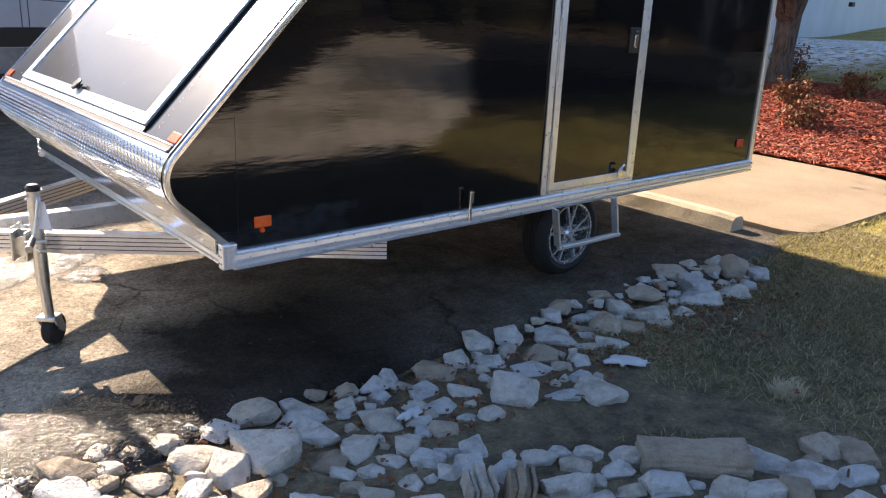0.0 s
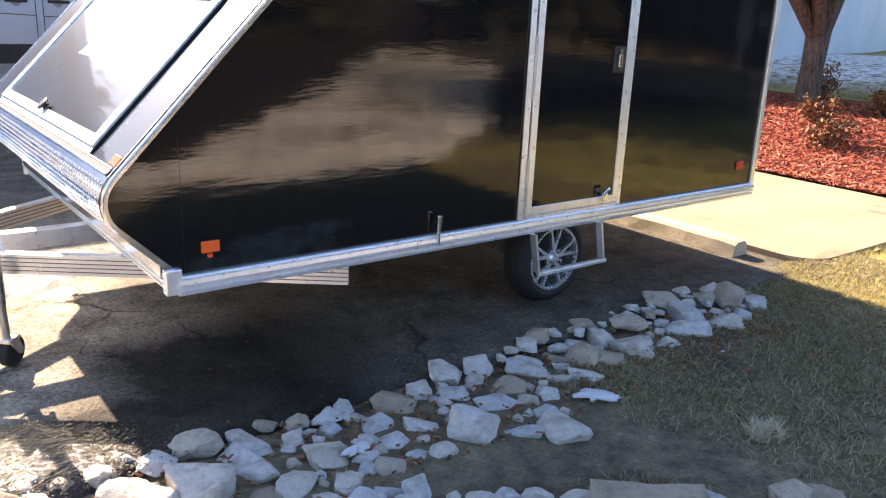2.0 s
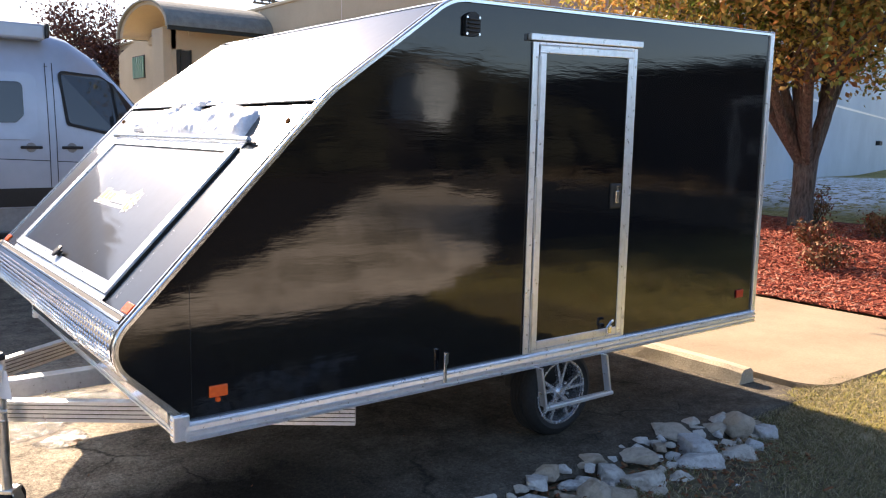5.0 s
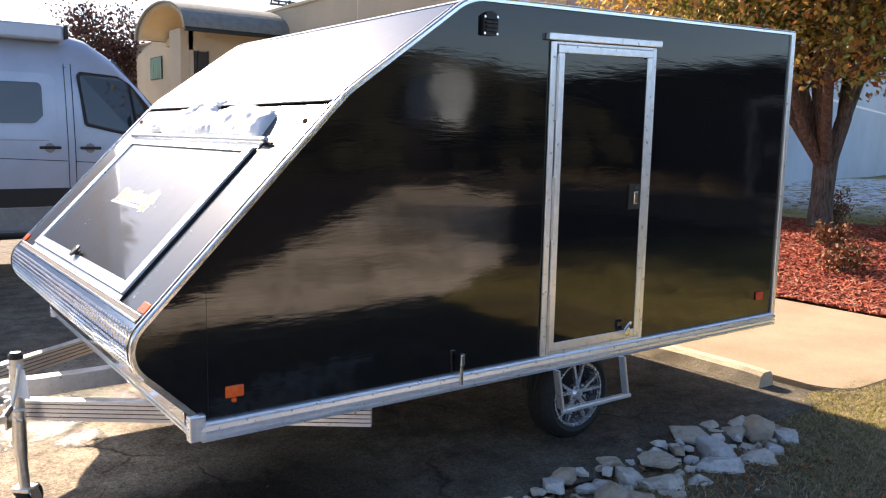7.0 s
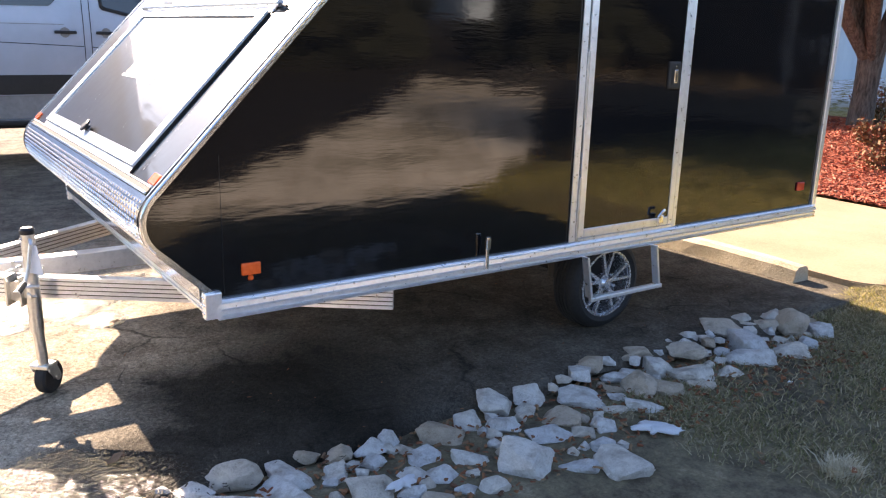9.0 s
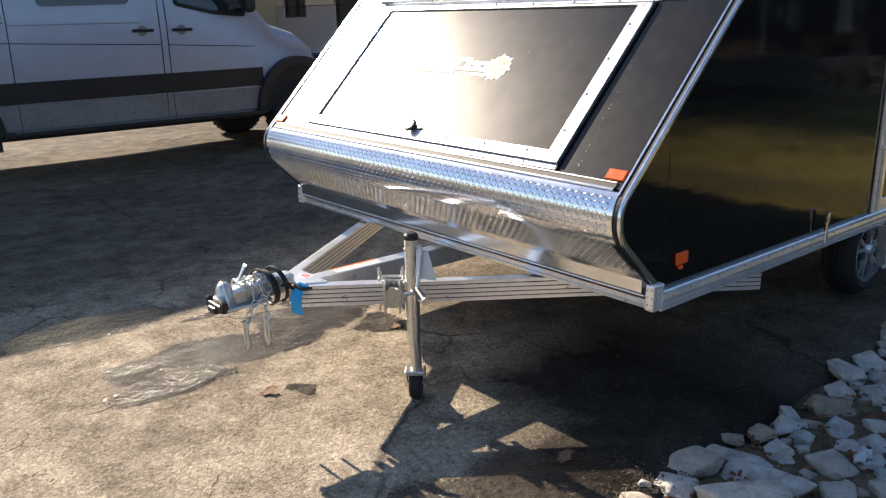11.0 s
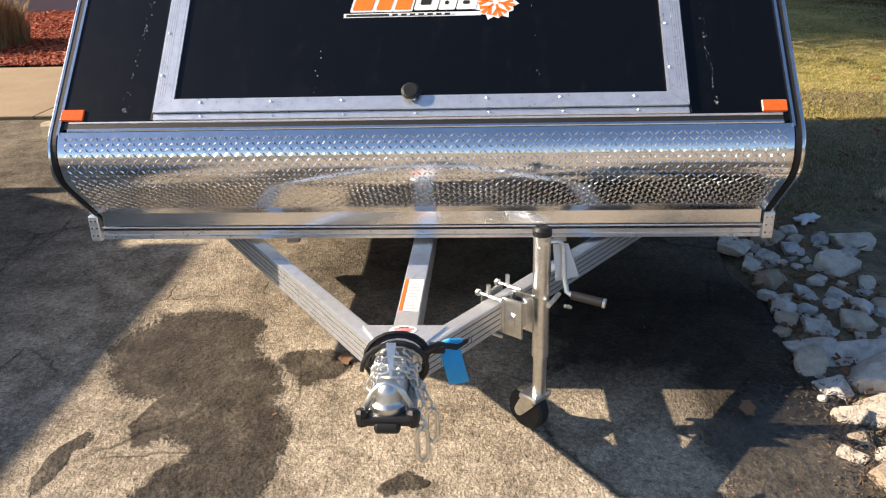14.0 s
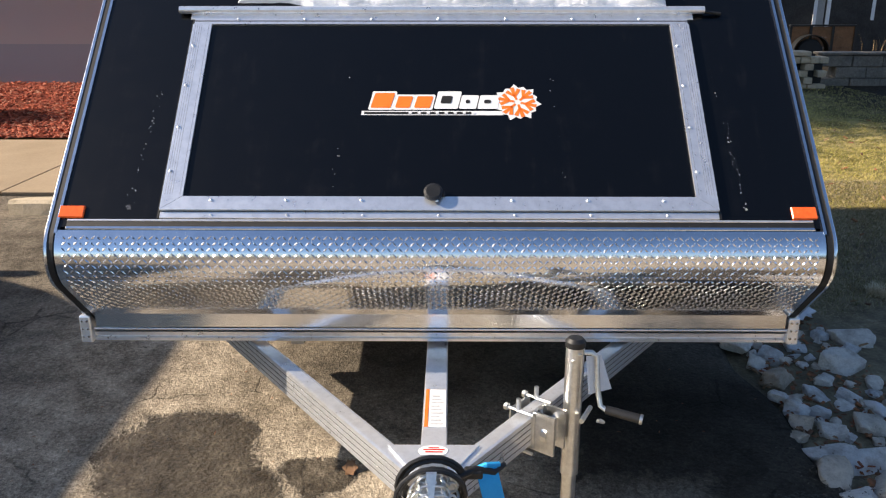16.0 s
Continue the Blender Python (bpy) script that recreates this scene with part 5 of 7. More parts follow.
# caster
fork = part("caster_fork", box(B(), JX - 0.02, JX + 0.055, JY - 0.045, JY + 0.045, 0.128, 0.150, 0.006), M_ZINC, jack)
for y in (-0.043, 0.037):
    part("fork_cheek", prism(B(), rounded([(JX - 0.02, 0.13, 0.01), (JX + 0.05, 0.13, 0.01), (JX + 0.085, 0.06, 0.02), (JX + 0.05, 0.055, 0.02)], 3), lambda u, v, t: (u, t, v), JY + y, JY + y + 0.006), M_ZINC, fork)
cw = part("caster_wheel", lathe(B(), [(0.050, -0.026), (0.066, -0.027), (0.075, -0.018), (0.075, 0.018), (0.066, 0.027), (0.050, 0.026)], (JX + 0.045, JY, 0.075), "Y", 28), M_RUBBER, jack, "black rubber jack wheel", True)
part("caster_hub", lathe(B(), [(0.0, -0.004), (0.052, -0.004), (0.052, 0.004), (0.0, 0.004)], (JX + 0.045, JY, 0.075), "Y", 20), M_ALU_DULL, cw)
for k in range(5):
    sa = 2 * math.pi * k / 5
    hub_c = Vector((JX + 0.045, JY, 0.075))
    part("wheel_spoke", tube(B(), [hub_c + Vector((0.012 * math.cos(sa), -0.010, 0.012 * math.sin(sa))), hub_c + Vector((0.052 * math.cos(sa), -0.010, 0.052 * math.sin(sa)))], 0.007, 6), M_RUBBER, cw)
part("caster_axle", tube(B(), [(JX + 0.045, JY - 0.045, 0.075), (JX + 0.045, JY + 0.045, 0.075)], 0.010, 10), M_ZINC, cw)

swing = Matrix.Translation((JX, JY, 0)) @ Matrix.Rotation(radians(48), 4, "Z") @ Matrix.Translation((-JX, -JY, 0))
for ob in (fork, *fork.children, cw, *cw.children):
    ob.data.transform(swing)

# ---- snow left on the slope above the hatch ----
snow = thing("snow_strip", S(0.95, 1.2, 0.0), "lumpy strip of old snow melting on the black slope", "snow", kind="stuff")
SNOW_TOP = ((0.42, 0.93), (0.46, 1.05), (0.56, 1.09), (0.72, 1.11), (0.93, 1.12), (1.06, 1.10), (1.20, 1.075), (1.31, 1.13), (1.42, 1.13), (1.52, 1.06), (1.63, 1.13), (1.73, 1.10), (1.82, 1.03), (1.96, 1.015), (2.03, 0.985), (2.05, 0.94))


def between(table, x):
    for (a, u), (b, v) in zip(table, table[1:]):
        if x <= b:
            return u + (v - u) * smooth_step(a, b, x)
    return table[-1][1]


sb = B()
NS, NT = 150, 18
grid = []
for i in range(NS + 1):
    y = 0.42 + 1.63 * i / NS
    hi = between(SNOW_TOP, y) + 0.014 * noise.noise((y * 14.0, 0.3, 0)) + 0.008 * noise.noise((y * 38.0, 2.3, 0))
    lo = 0.897 + 0.035 * smooth_step(1.74, 1.86, y) + 0.006 * noise.noise((y * 22.0, 5.0, 0))
    ends = min(1.0, (y - 0.42) / 0.05, (2.05 - y) / 0.06)
    H = (0.046 - 0.014 * smooth_step(1.6, 1.9, y)) * math.sqrt(max(0.0, 1 - (1 - ends) ** 2))
    row = []
    for j in range(NT + 1):
        f = j / NT
        h = H * math.sqrt(max(0.0, 1 - abs(2 * f - 1) ** 2.6)) * (0.95 + 0.45 * noise.noise((y * 9.0, f * 2.2, 4.0)) + 0.22 * noise.noise((y * 24, f * 5, 9.0)))
        row.append(sb.verts.new(S(lo + (hi - lo) * f, y, max(0.001, h))))
    grid.append(row)
for a, b in zip(grid, grid[1:]):
    for j in range(NT):
        sb.faces.new((a[j], a[j + 1], b[j + 1], b[j]))
part("snow_bank", sb, M_SNOW, snow, "", True)
for y, s, r in ((1.63, 0.885, 0.030), (1.56, 1.135, 0.026), (1.47, 1.14, 0.020), (1.28, 1.14, 0.030), (1.22, 1.15, 0.018), (1.02, 1.135, 0.016)):
    t = B()
    bmesh.ops.create_icosphere(t, subdivisions=2, radius=1.0)
    for v in t.verts:
        q = v.co * (1 + 0.35 * noise.noise(v.co * 1.7 + Vector((y * 9, 0, 0))))
        v.co = S(s + q.y * r * 0.7, y + q.x * r * 1.5, max(0.002, 0.012 + q.z * r * 0.7))
    part("snow_lump", t, M_SNOW, snow, "", True)

# ---- dried drip marks beside the hatch ----
drip_rng = random.Random(9)
dots = B()
for y0, n in ((0.275, 34), (2.29, 34), (1.62, 12), (0.86, 8)):
    for k in range(n):
        s, h = 0.03 + 0.55 * drip_rng.random() ** 1.3, 0.0028 if y0 < 0.35 or y0 > 2.25 else 0.0125
        y = y0 + (0.30 - s) * 0.06 * (1 if y0 > 1.3 else -1) + drip_rng.gauss(0, 0.006)
        r = drip_rng.uniform(0.0005, 0.0011)
        t = hexa(B(), [S(s, y - r, h), S(s, y + r, h), S(s + 3 * r, y + r, h), S(s + 3 * r, y - r, h), S(s, y - r, h + 0.0006), S(s, y + r, h + 0.0006), S(s + 3 * r, y + r, h + 0.0006), S(s + 3 * r, y - r, h + 0.0006)])
        join(dots, t)
part("drip_marks", dots, M_WHITE, front_skin, "small pale dried drip marks")["kind"] = "stuff"


# ---- van ----
van = thing("camper_van", (0.6, 9.0, 0.0), "silver high-roof camper van on large dark tyres", "van")
VY0, VY1 = 8.0, 10.02
VC = (VY0 + VY1) / 2


def van_section(x, zb, zt, half, lean):
    """Closed loop of a van cross-section: straight flanks, then leaning in to a crowned roof."""
    pts = []
    zs = zb + (zt - zb) * 0.45
    for s in (-1, 1):
        side = [(half * 0.97, zb), (half, zb + 0.12), (half, zs), (half - lean * 0.35, zs + (zt - zs) * 0.45), (half - lean * 0.8, zt - 0.22), (half - lean - 0.10, zt - 0.07), (half - lean - 0.30, zt - 0.01)]
        if s == 1:
            side = side[::-1]
        pts += [(x, VC + s * u, z) for u, z in side]
    return pts


VAN = [(-2.78, 0.62, 2.80, 0.93, 0.16), (-2.70, 0.50, 2.93, 0.99, 0.16), (-1.5, 0.50, 2.97, 1.01, 0.16), (0.0, 0.50, 2.98, 1.01, 0.16), (1.20, 0.50, 2.96, 1.01, 0.17), (1.55, 0.50, 2.88, 1.01, 0.19), (1.85, 0.50, 2.70, 1.00, 0.22),
       (2.20, 0.50, 2.35, 0.99, 0.20), (2.62, 0.50, 1.82, 0.98, 0.14), (2.80, 0.48, 1.60, 0.97, 0.10), (3.20, 0.45, 1.48, 0.95, 0.10), (3.42, 0.45, 1.32, 0.90, 0.10), (3.56, 0.48, 1.12, 0.82, 0.10), (3.62, 0.55, 0.90, 0.72, 0.08)]
vb = B()
loops = [[vb.verts.new(p) for p in van_section(*s)] for s in VAN]
for a, b in zip(loops, loops[1:]):
    for k in range(14):
        vb.faces.new((a[k], a[(k + 1) % 14], b[(k + 1) % 14], b[k]))
vb.faces.new(loops[0]), vb.faces.new(loops[-1][::-1])
body = part("body", vb, M_VAN, van, "silver metallic body", True)


def flank_y(x, z, out=0.006):
    """Near flank of the van at a height."""
    for s, e in zip(VAN, VAN[1:]):
        if s[0] <= x <= e[0]:
            f = (x - s[0]) / (e[0] - s[0])
            zb, zt, half, lean = (s[i] + (e[i] - s[i]) * f for i in (1, 2, 3, 4))
            break
    else:
        zb, zt, half, lean = VAN[3][1:]
    zs = zb + (zt - zb) * 0.45
    if z <= zs:
        u = half
    else:
        zm, zu = zs + (zt - zs) * 0.45, zt - 0.22
        u = half - lean * 0.35 * (z - zs) / (zm - zs) if z < zm else half - lean * (0.35 + 0.45 * min(1.3, (z - zm) / max(0.05, zu - zm)))
    return VC - u - out


def flank_patch(name, poly, material, parent, out=0.006, label="", thick=0.02):
    return part(name, prism(B(), poly, lambda u, v, t: (u, flank_y(u, v, t), v), -thick, out), material, parent, label)


def flank_strip(name, x0, x1, za, zb, height, material, parent, out, label=""):
    """A long strip that follows the bow of the flank, from height za at x0 to zb at x1."""
    n = max(2, round((x1 - x0) / 0.15))
    top = [(x0 + (x1 - x0) * k / n, za + (zb - za) * k / n) for k in range(n + 1)]
    bm = B()
    for (xa, ya), (xb, yb) in zip(top, top[1:]):
        c = [(xa, ya), (xb, yb), (xb, yb + height), (xa, ya + height)]
        hexa(bm, [(u, flank_y(u, v, -0.01), v) for u, v in c] + [(u, flank_y(u, v, out), v) for u, v in c])
    bmesh.ops.remove_doubles(bm, verts=bm.verts[:], dist=1e-5)
    return part(name, bm, material, parent, label)


def outline(pts, r=0.06):
    return rounded([(x, z, r) for x, z in pts], 4)


flank_patch("rear_window", outline([(-0.09, 1.81), (0.86, 1.83), (0.95, 1.92), (0.95, 2.31), (-0.09, 2.30)], 0.06), M_GLASS, van, 0.018, "dark tinted side window")
flank_patch("window_seal", outline([(1.43, 1.81), (1.92, 1.71), (2.40, 1.67), (2.30, 2.04), (2.05, 2.34), (1.88, 2.44), (1.36, 2.47)], 0.06), M_SEAL, van, 0.022, "black rubber window seal")
flank_patch("door_window", outline([(1.46, 1.84), (1.92, 1.74), (2.06, 1.74), (1.99, 2.36), (1.88, 2.41), (1.39, 2.44)], 0.05), M_GLASS, van, 0.030, "front door window")
flank_patch("quarter_pane", outline([(2.10, 1.74), (2.36, 1.70), (2.28, 2.02), (2.06, 2.30), (2.03, 2.32)], 0.01), M_GLASS, van, 0.030)
flank_strip("lower_band", -0.80, 2.52, 0.83, 0.845, 0.22, M_PLASTIC, van, 0.016, "black protective band")
flank_strip("lower_band", -2.70, -1.72, 0.83, 0.83, 0.215, M_PLASTIC, van, 0.016)
flank_strip("sill", -0.66, 2.62, 0.56, 0.56, 0.265, M_SILL, van, 0.006)
for x0, x1 in ((-0.421, -0.414), (1.217, 1.224), (1.300, 1.307)):
    seam = B()
    for k in range(24):
        za, zb = 0.52 + 2.03 * k / 24, 0.52 + 2.03 * (k + 1) / 24
        c = [(x0, za), (x1, za), (x1, zb), (x0, zb)]
        hexa(seam, [(u, flank_y(u, v, -0.01), v) for u, v in c] + [(u, flank_y(u, v, 0.008), v) for u, v in c])
    part("door_seam", seam, M_SEAL, van)
# thin dark strips put the shade of the body creases into colour
for x0, x1, z0, z1 in ((-2.7, -0.43, 1.455, 1.445), (-0.41, 1.21, 1.443, 1.378), (1.31, 2.45, 1.372, 1.315)):
    flank_strip("crease", x0, x1, z0, z1, 0.009, M_SEAL, van, 0.004)
flank_strip("door_ledge", -0.41, 1.0, 1.62, 1.625, 0.008, M_SILL, van, 0.005)
flank_patch("roof_seam", [(-2.7, 2.50), (1.25, 2.50), (1.25, 2.512), (-2.7, 2.512)], M_SILL, van, 0.003, "", 0.01)
flank_patch("window_recess", outline([(-0.34, 1.64), (1.10, 1.64), (1.12, 2.42), (-0.34, 2.42)], 0.12), M_VAN, van, 0.003)
for z in (1.645, 1.705):
    flank_patch("side_track", [(-2.65, z), (-0.45, z), (-0.45, z + 0.009), (-2.65, z + 0.009)], M_SEAL, van, 0.012)
for x in (1.01, 1.48):
    y = flank_y(x, 1.5)
    h = part("door_handle", box(B(), x - 0.125, x + 0.125, y - 0.035, y - 0.012, 1.525, 1.560, 0.010), M_PLASTIC, van)
    part("handle_cup", lathe(B(), [(0.0, 0.0), (0.055, 0.0), (0.06, 0.006)], (x, y + 0.001, 1.54), "Y", 18), M_SILL, h)
aw = part("awning", box(B(), -2.55, 1.22, VY0 - 0.02, VY0 + 0.50, 2.80, 2.99, 0.03), M_VAN, van, "rolled awning box along the roof edge")
part("awning_cap", box(B(), 1.222, 1.27, VY0 - 0.03, VY0 + 0.15, 2.83, 3.0, 0.02), M_PLASTIC, aw)
mir = part("door_mirror", box(B(), 2.20, 2.34, VY0 - 0.30, VY0 - 0.12, 1.72, 2.10, 0.05), M_PLASTIC, van)
part("mirror_arm", tube(B(), [(2.30, VY0 - 0.13, 1.80), (2.36, VY0 + 0.04, 1.78)], 0.03, 8), M_PLASTIC, mir)
rb = part("running_board", box(B(), -0.62, 2.45, VY0 - 0.10, VY0 + 0.05, 0.485, 0.545, 0.015), M_PLASTIC, van)
part("board_grip", box(B(), -0.5, 2.3, VY0 - 0.09, VY0 - 0.03, 0.5455, 0.552), M_SILL, rb)
# windscreen and front
ws = B()
q = [(2.58, VC - 0.70, 1.80), (2.58, VC + 0.70, 1.80), (1.86, VC + 0.56, 2.64), (1.86, VC - 0.56, 2.64)]
hexa(ws, [Vector(p) for p in q] + [Vector(p) + Vector((0.035, 0, 0.03)) for p in q])
part("windscreen", ws, M_GLASS, van)
part("front_bumper", box(B(), 3.38, 3.66, VC - 0.90, VC + 0.90, 0.46, 0.80, 0.07, 3), M_PLASTIC, van)
part("grille", box(B(), 3.52, 3.66, VC - 0.48, VC + 0.48, 0.84, 1.12, 0.03), M_PLASTIC, van)
for s in (-1, 1):
    part("headlight", box(B(), 3.34, 3.60, VC + s * 0.66 - 0.15, VC + s * 0.66 + 0.15, 0.92, 1.20, 0.05, 3), M_GLASS, van)


def van_wheel(x, y, s):
    c = (x, y, 0.445)
    ty = part("van_tyre", lathe(B(), [(0.235, 0.02 * s), (0.27, 0.0), (0.36, -0.01 * s), (0.405, 0.02 * s), (0.425, 0.05 * s), (0.425, 0.22 * s), (0.40, 0.25 * s), (0.24, 0.25 * s)], c, "Y", 40, False), M_RUBBER, van, "", True)
    for k in range(36):
        a = 2 * math.pi * k / 36
        d = Vector((math.cos(a), 0, math.sin(a)))
        p = Vector(c) + d * 0.428 + Vector((0, 0.05 * s, 0))
        part("tread_block", box(B(), -0.022, 0.022, 0, 0.17 * s, -0.01, 0.012), M_RUBBER, ty).data.transform(Matrix.Translation(p) @ Matrix.Rotation(-a + math.pi / 2, 4, "Y"))
    rim = part("van_rim", lathe(B(), [(0.0, 0.07 * s), (0.05, 0.05 * s), (0.18, 0.08 * s), (0.215, 0.03 * s), (0.24, 0.012 * s), (0.238, 0.06 * s)], c, "Y", 32), M_PLASTIC, van, "black wheel rim with bright bolts", True)
    for k in range(16):
        a = 2 * math.pi * k / 16
        q = Vector(c) + Vector((math.cos(a) * 0.222, 0.014 * s, math.sin(a) * 0.222))
        part("rim_bolt", tube(B(), [q, q + Vector((0, -0.012 * s, 0))], 0.008, 6), M_CHROME, rim)


for x in (-1.21, 3.02):
    van_wheel(x, VY0 - 0.045, 1)
    van_wheel(x, VY1 + 0.045, -1)
    arch = []
    for k in range(25):
        a = math.pi * k / 24
        arch.append((x + 0.62 * math.cos(a), 0.52 + 0.66 * math.sin(a)))
    inner = [(x + 0.52 * math.cos(math.pi * k / 24), 0.52 + 0.55 * math.sin(math.pi * k / 24)) for k in range(24, -1, -1)]
    part("wheel_arch", prism(B(), arch + inner, lambda u, v, t: (u, t, v), VY0 - 0.055, VY0 + 0.06), M_PLASTIC, van)
    part("wheel_well", prism(B(), inner, lambda u, v, t: (u, t, v), VY0 - 0.012, VY0 + 0.02), M_SEAL, van)
    part("mud_flap", box(B(), x + 0.53, x + 0.57, VY0 - 0.02, VY0 + 0.22, 0.36, 0.66), M_RUBBER, van)
part("underbody", box(B(), -2.6, 3.5, VY0 + 0.3, VY1 - 0.3, 0.42, 0.55), M_PLASTIC, van)

# the whole van stands a little nearer than its building lines
van.matrix_basis = Matrix.Translation((-0.052, -0.52, 0.0)) @ van.matrix_basis @ Matrix.Diagonal((0.95, 0.97, 0.98, 1.0))

# ---- buildings ----
AX = 11.0


def wall_with_openings(name, x0, x1, y0, y1, z0, z1, holes, material, parent, label=""):
    """A wall in the y-z plane, made of solid bays round its openings."""
    ys = sorted({y0, y1, *[h[0] for h in holes], *[h[1] for h in holes]})
    bm = B()
    for a, b in zip(ys, ys[1:]):
        cut = [(h[2], h[3]) for h in holes if h[0] <= a and b <= h[1]]
        lo = z0
        for c, d in sorted(cut):
            box(bm, x0, x1, a, b, lo, c)
            lo = d
        box(bm, x0, x1, a, b, lo, z1)
    bmesh.ops.remove_doubles(bm, verts=bm.verts[:], dist=1e-4)
    return part(name, bm, material, parent, label)


office = thing("office_building", (16, 20, 0.2), "low tan stucco and painted block commercial building with an arched entry", "building")
wins = [(14.9, 19.4, 0.55, 2.9), (21.0, 22.4, 1.6, 3.0), (24.5, 27.0, 0.4, 3.0), (29.0, 31.0, 1.2, 3.0)]
wall_with_openings("block_base", AX, AX + 0.3, 5.9, 42, -0.2, 1.95, [w[:2] + (w[2], 1.95) for w in wins if w[2] < 1.9], M_PINK, office, "painted block lower wall")
wall_with_openings("stucco_upper", AX - 0.015, AX + 0.3, 9.27, 42, 1.95, 5.8, [w[:2] + (1.95, w[3]) for w in wins], M_TAN, office, "tan stucco upper wall")
part("block_upper", box(B(), AX + 0.0, AX + 0.3, 5.9, 9.268, 1.951, 5.75), M_PINK, office, "pinkish painted block wall")
far_end = Vector((70.0, 25.7, 0))
near_end = Vector((AX + 0.301, 5.9, 0))
run = (far_end - near_end).normalized()
back = Vector((-run.y, run.x, 0)) * 0.3
for name, z0, z1, out, mat in (("long_wall", -0.2, 5.75, 0.0, M_GREYWALL), ("wall_band", 2.98, 3.05, 0.012, M_WHITE)):
    a, b, k = near_end - back.normalized() * out, far_end - back.normalized() * out, back if out == 0 else back.normalized() * (out - 0.002)
    part(name, hexa(B(), [q + Vector((0, 0, z)) for z in (z0, z1) for q in (a, b, b + k, a + k)]), mat, office, "pale grey side wall in shade" if out == 0 else "")
lamp_at = near_end + run * 27.0
part("wall_lamp", box(B(), lamp_at.x - 0.15, lamp_at.x + 0.15, lamp_at.y - 0.22, lamp_at.y + 0.02, 1.75, 1.95, 0.03), M_PLASTIC, office)
part("flat_roof", prism(B(), [(AX + 0.3, 6.3), (60, 22.8), (60, 42), (AX + 0.3, 42)], lambda u, v, t: (u, v, t), 5.4, 5.6), M_SHINGLE, office)
part("coping", box(B(), AX - 0.06, AX + 0.36, 5.85, 42.05, 5.801, 5.90, 0.01), M_TAN, office)
part("dado", box(B(), AX - 0.004, AX, 5.9, 9.26, -0.2, 0.97), M_DADO, office, "blue-grey painted lower band")
part("belt_joint", box(B(), AX - 0.022, AX, 5.9, 42, 1.935, 1.948), M_SEAL, office)
for y in (12.8, 17.6, 23.0):
    part("wall_joint", box(B(), AX - 0.019, AX - 0.014, y, y + 0.03, 2.0, 5.8), M_PINK, office)
for y0, y1, z0, z1 in wins:
    w = part("window", box(B(), AX + 0.10, AX + 0.12, y0 + 0.05, y1 - 0.05, z0 + 0.05, z1 - 0.05), M_GLASS, office, "dark office window")
    part("window_frame", box(B(), AX + 0.06, AX + 0.14, y0, y0 + 0.06, z0, z1), M_DARKTRIM, w)
    part("window_frame", box(B(), AX + 0.06, AX + 0.14, y1 - 0.06, y1, z0, z1), M_DARKTRIM, w)
    part("window_frame", box(B(), AX + 0.06, AX + 0.14, y0 + 0.06, y1 - 0.06, z1 - 0.06, z1), M_DARKTRIM, w)
    part("window_frame", box(B(), AX + 0.06, AX + 0.14, y0 + 0.06, y1 - 0.06, z0, z0 + 0.06), M_DARKTRIM, w)
    part("mullion", box(B(), AX + 0.05, AX + 0.14, (y0 + y1) / 2 - 0.03, (y0 + y1) / 2 + 0.03, z0 + 0.06, z1 - 0.06), M_DARKTRIM, w)
# barrel-roofed entry canopy
PX, PY0, PY1 = 7.6, 22.15, 27.0
pc, pr = (PY0 + PY1) / 2, (PY1 - PY0) / 2


def arch_band(r0, r1, z0, x0, x1, rise=0.385, n=24):
    o = [(pc + r1 * math.cos(math.pi * k / n), z0 + r1 * rise * math.sin(math.pi * k / n)) for k in range(n + 1)]
    i = [(pc + r0 * math.cos(math.pi * k / n), z0 + r0 * rise * math.sin(math.pi * k / n)) for k in range(n, -1, -1)]
    return prism(B(), o + i, lambda u, v, t: (t, u, v), x0, x1)


Z_SPRING = 4.90
part("canopy_roof", arch_band(pr + 0.06, pr + 0.20, Z_SPRING, PX - 0.1, AX - 0.02), M_SHINGLE, office, "grey shingled barrel roof")
part("canopy_arch", arch_band(pr - 0.22, pr + 0.06, Z_SPRING, PX, PX + 0.30), M_TAN, office, "tan stucco arch")
part("canopy_vault", arch_band(pr - 0.22, pr - 0.12, Z_SPRING, PX + 0.30, AX - 0.02), M_TAN, office)
part("canopy_fascia", box(B(), PX - 0.05, AX - 0.02, PY0 - 0.16, PY0 - 0.04, 4.78, 5.06), M_DARKTRIM, office, "dark fascia board")
part("canopy_beam", box(B(), PX + 0.9, PX + 1.2, PY0 + 0.7, PY1 - 0.1, 4.72, 5.0), M_TAN, office)
part("canopy_column", box(B(), PX + 0.1, PX + 0.5, 22.95, 24.0, 0.0, 4.95, 0.02), M_TAN, office)
# entry lobby below the canopy, with its side window
lobby = [(PX + 0.5, 7.97, 0.0, 5.1), (7.97, 8.62, 0.0, 3.1), (7.97, 8.62, 4.30, 5.1), (8.62, AX - 0.02, 0.0, 5.1)]
lw = B()
for x0, x1, z0, z1 in lobby:
    box(lw, x0, x1, 22.9, 23.1, z0, z1)
part("lobby_wall", lw, M_TAN, office)
pane = part("lobby_window", box(B(), 7.99, 8.60, 23.0, 23.02, 3.12, 4.28), M_GLASS, office, "dark lobby side window")
for x in (7.97, 8.26, 8.58):
    part("window_bar", box(B(), x, x + 0.04, 22.97, 23.05, 3.1, 4.30), M_DARKTRIM, pane)
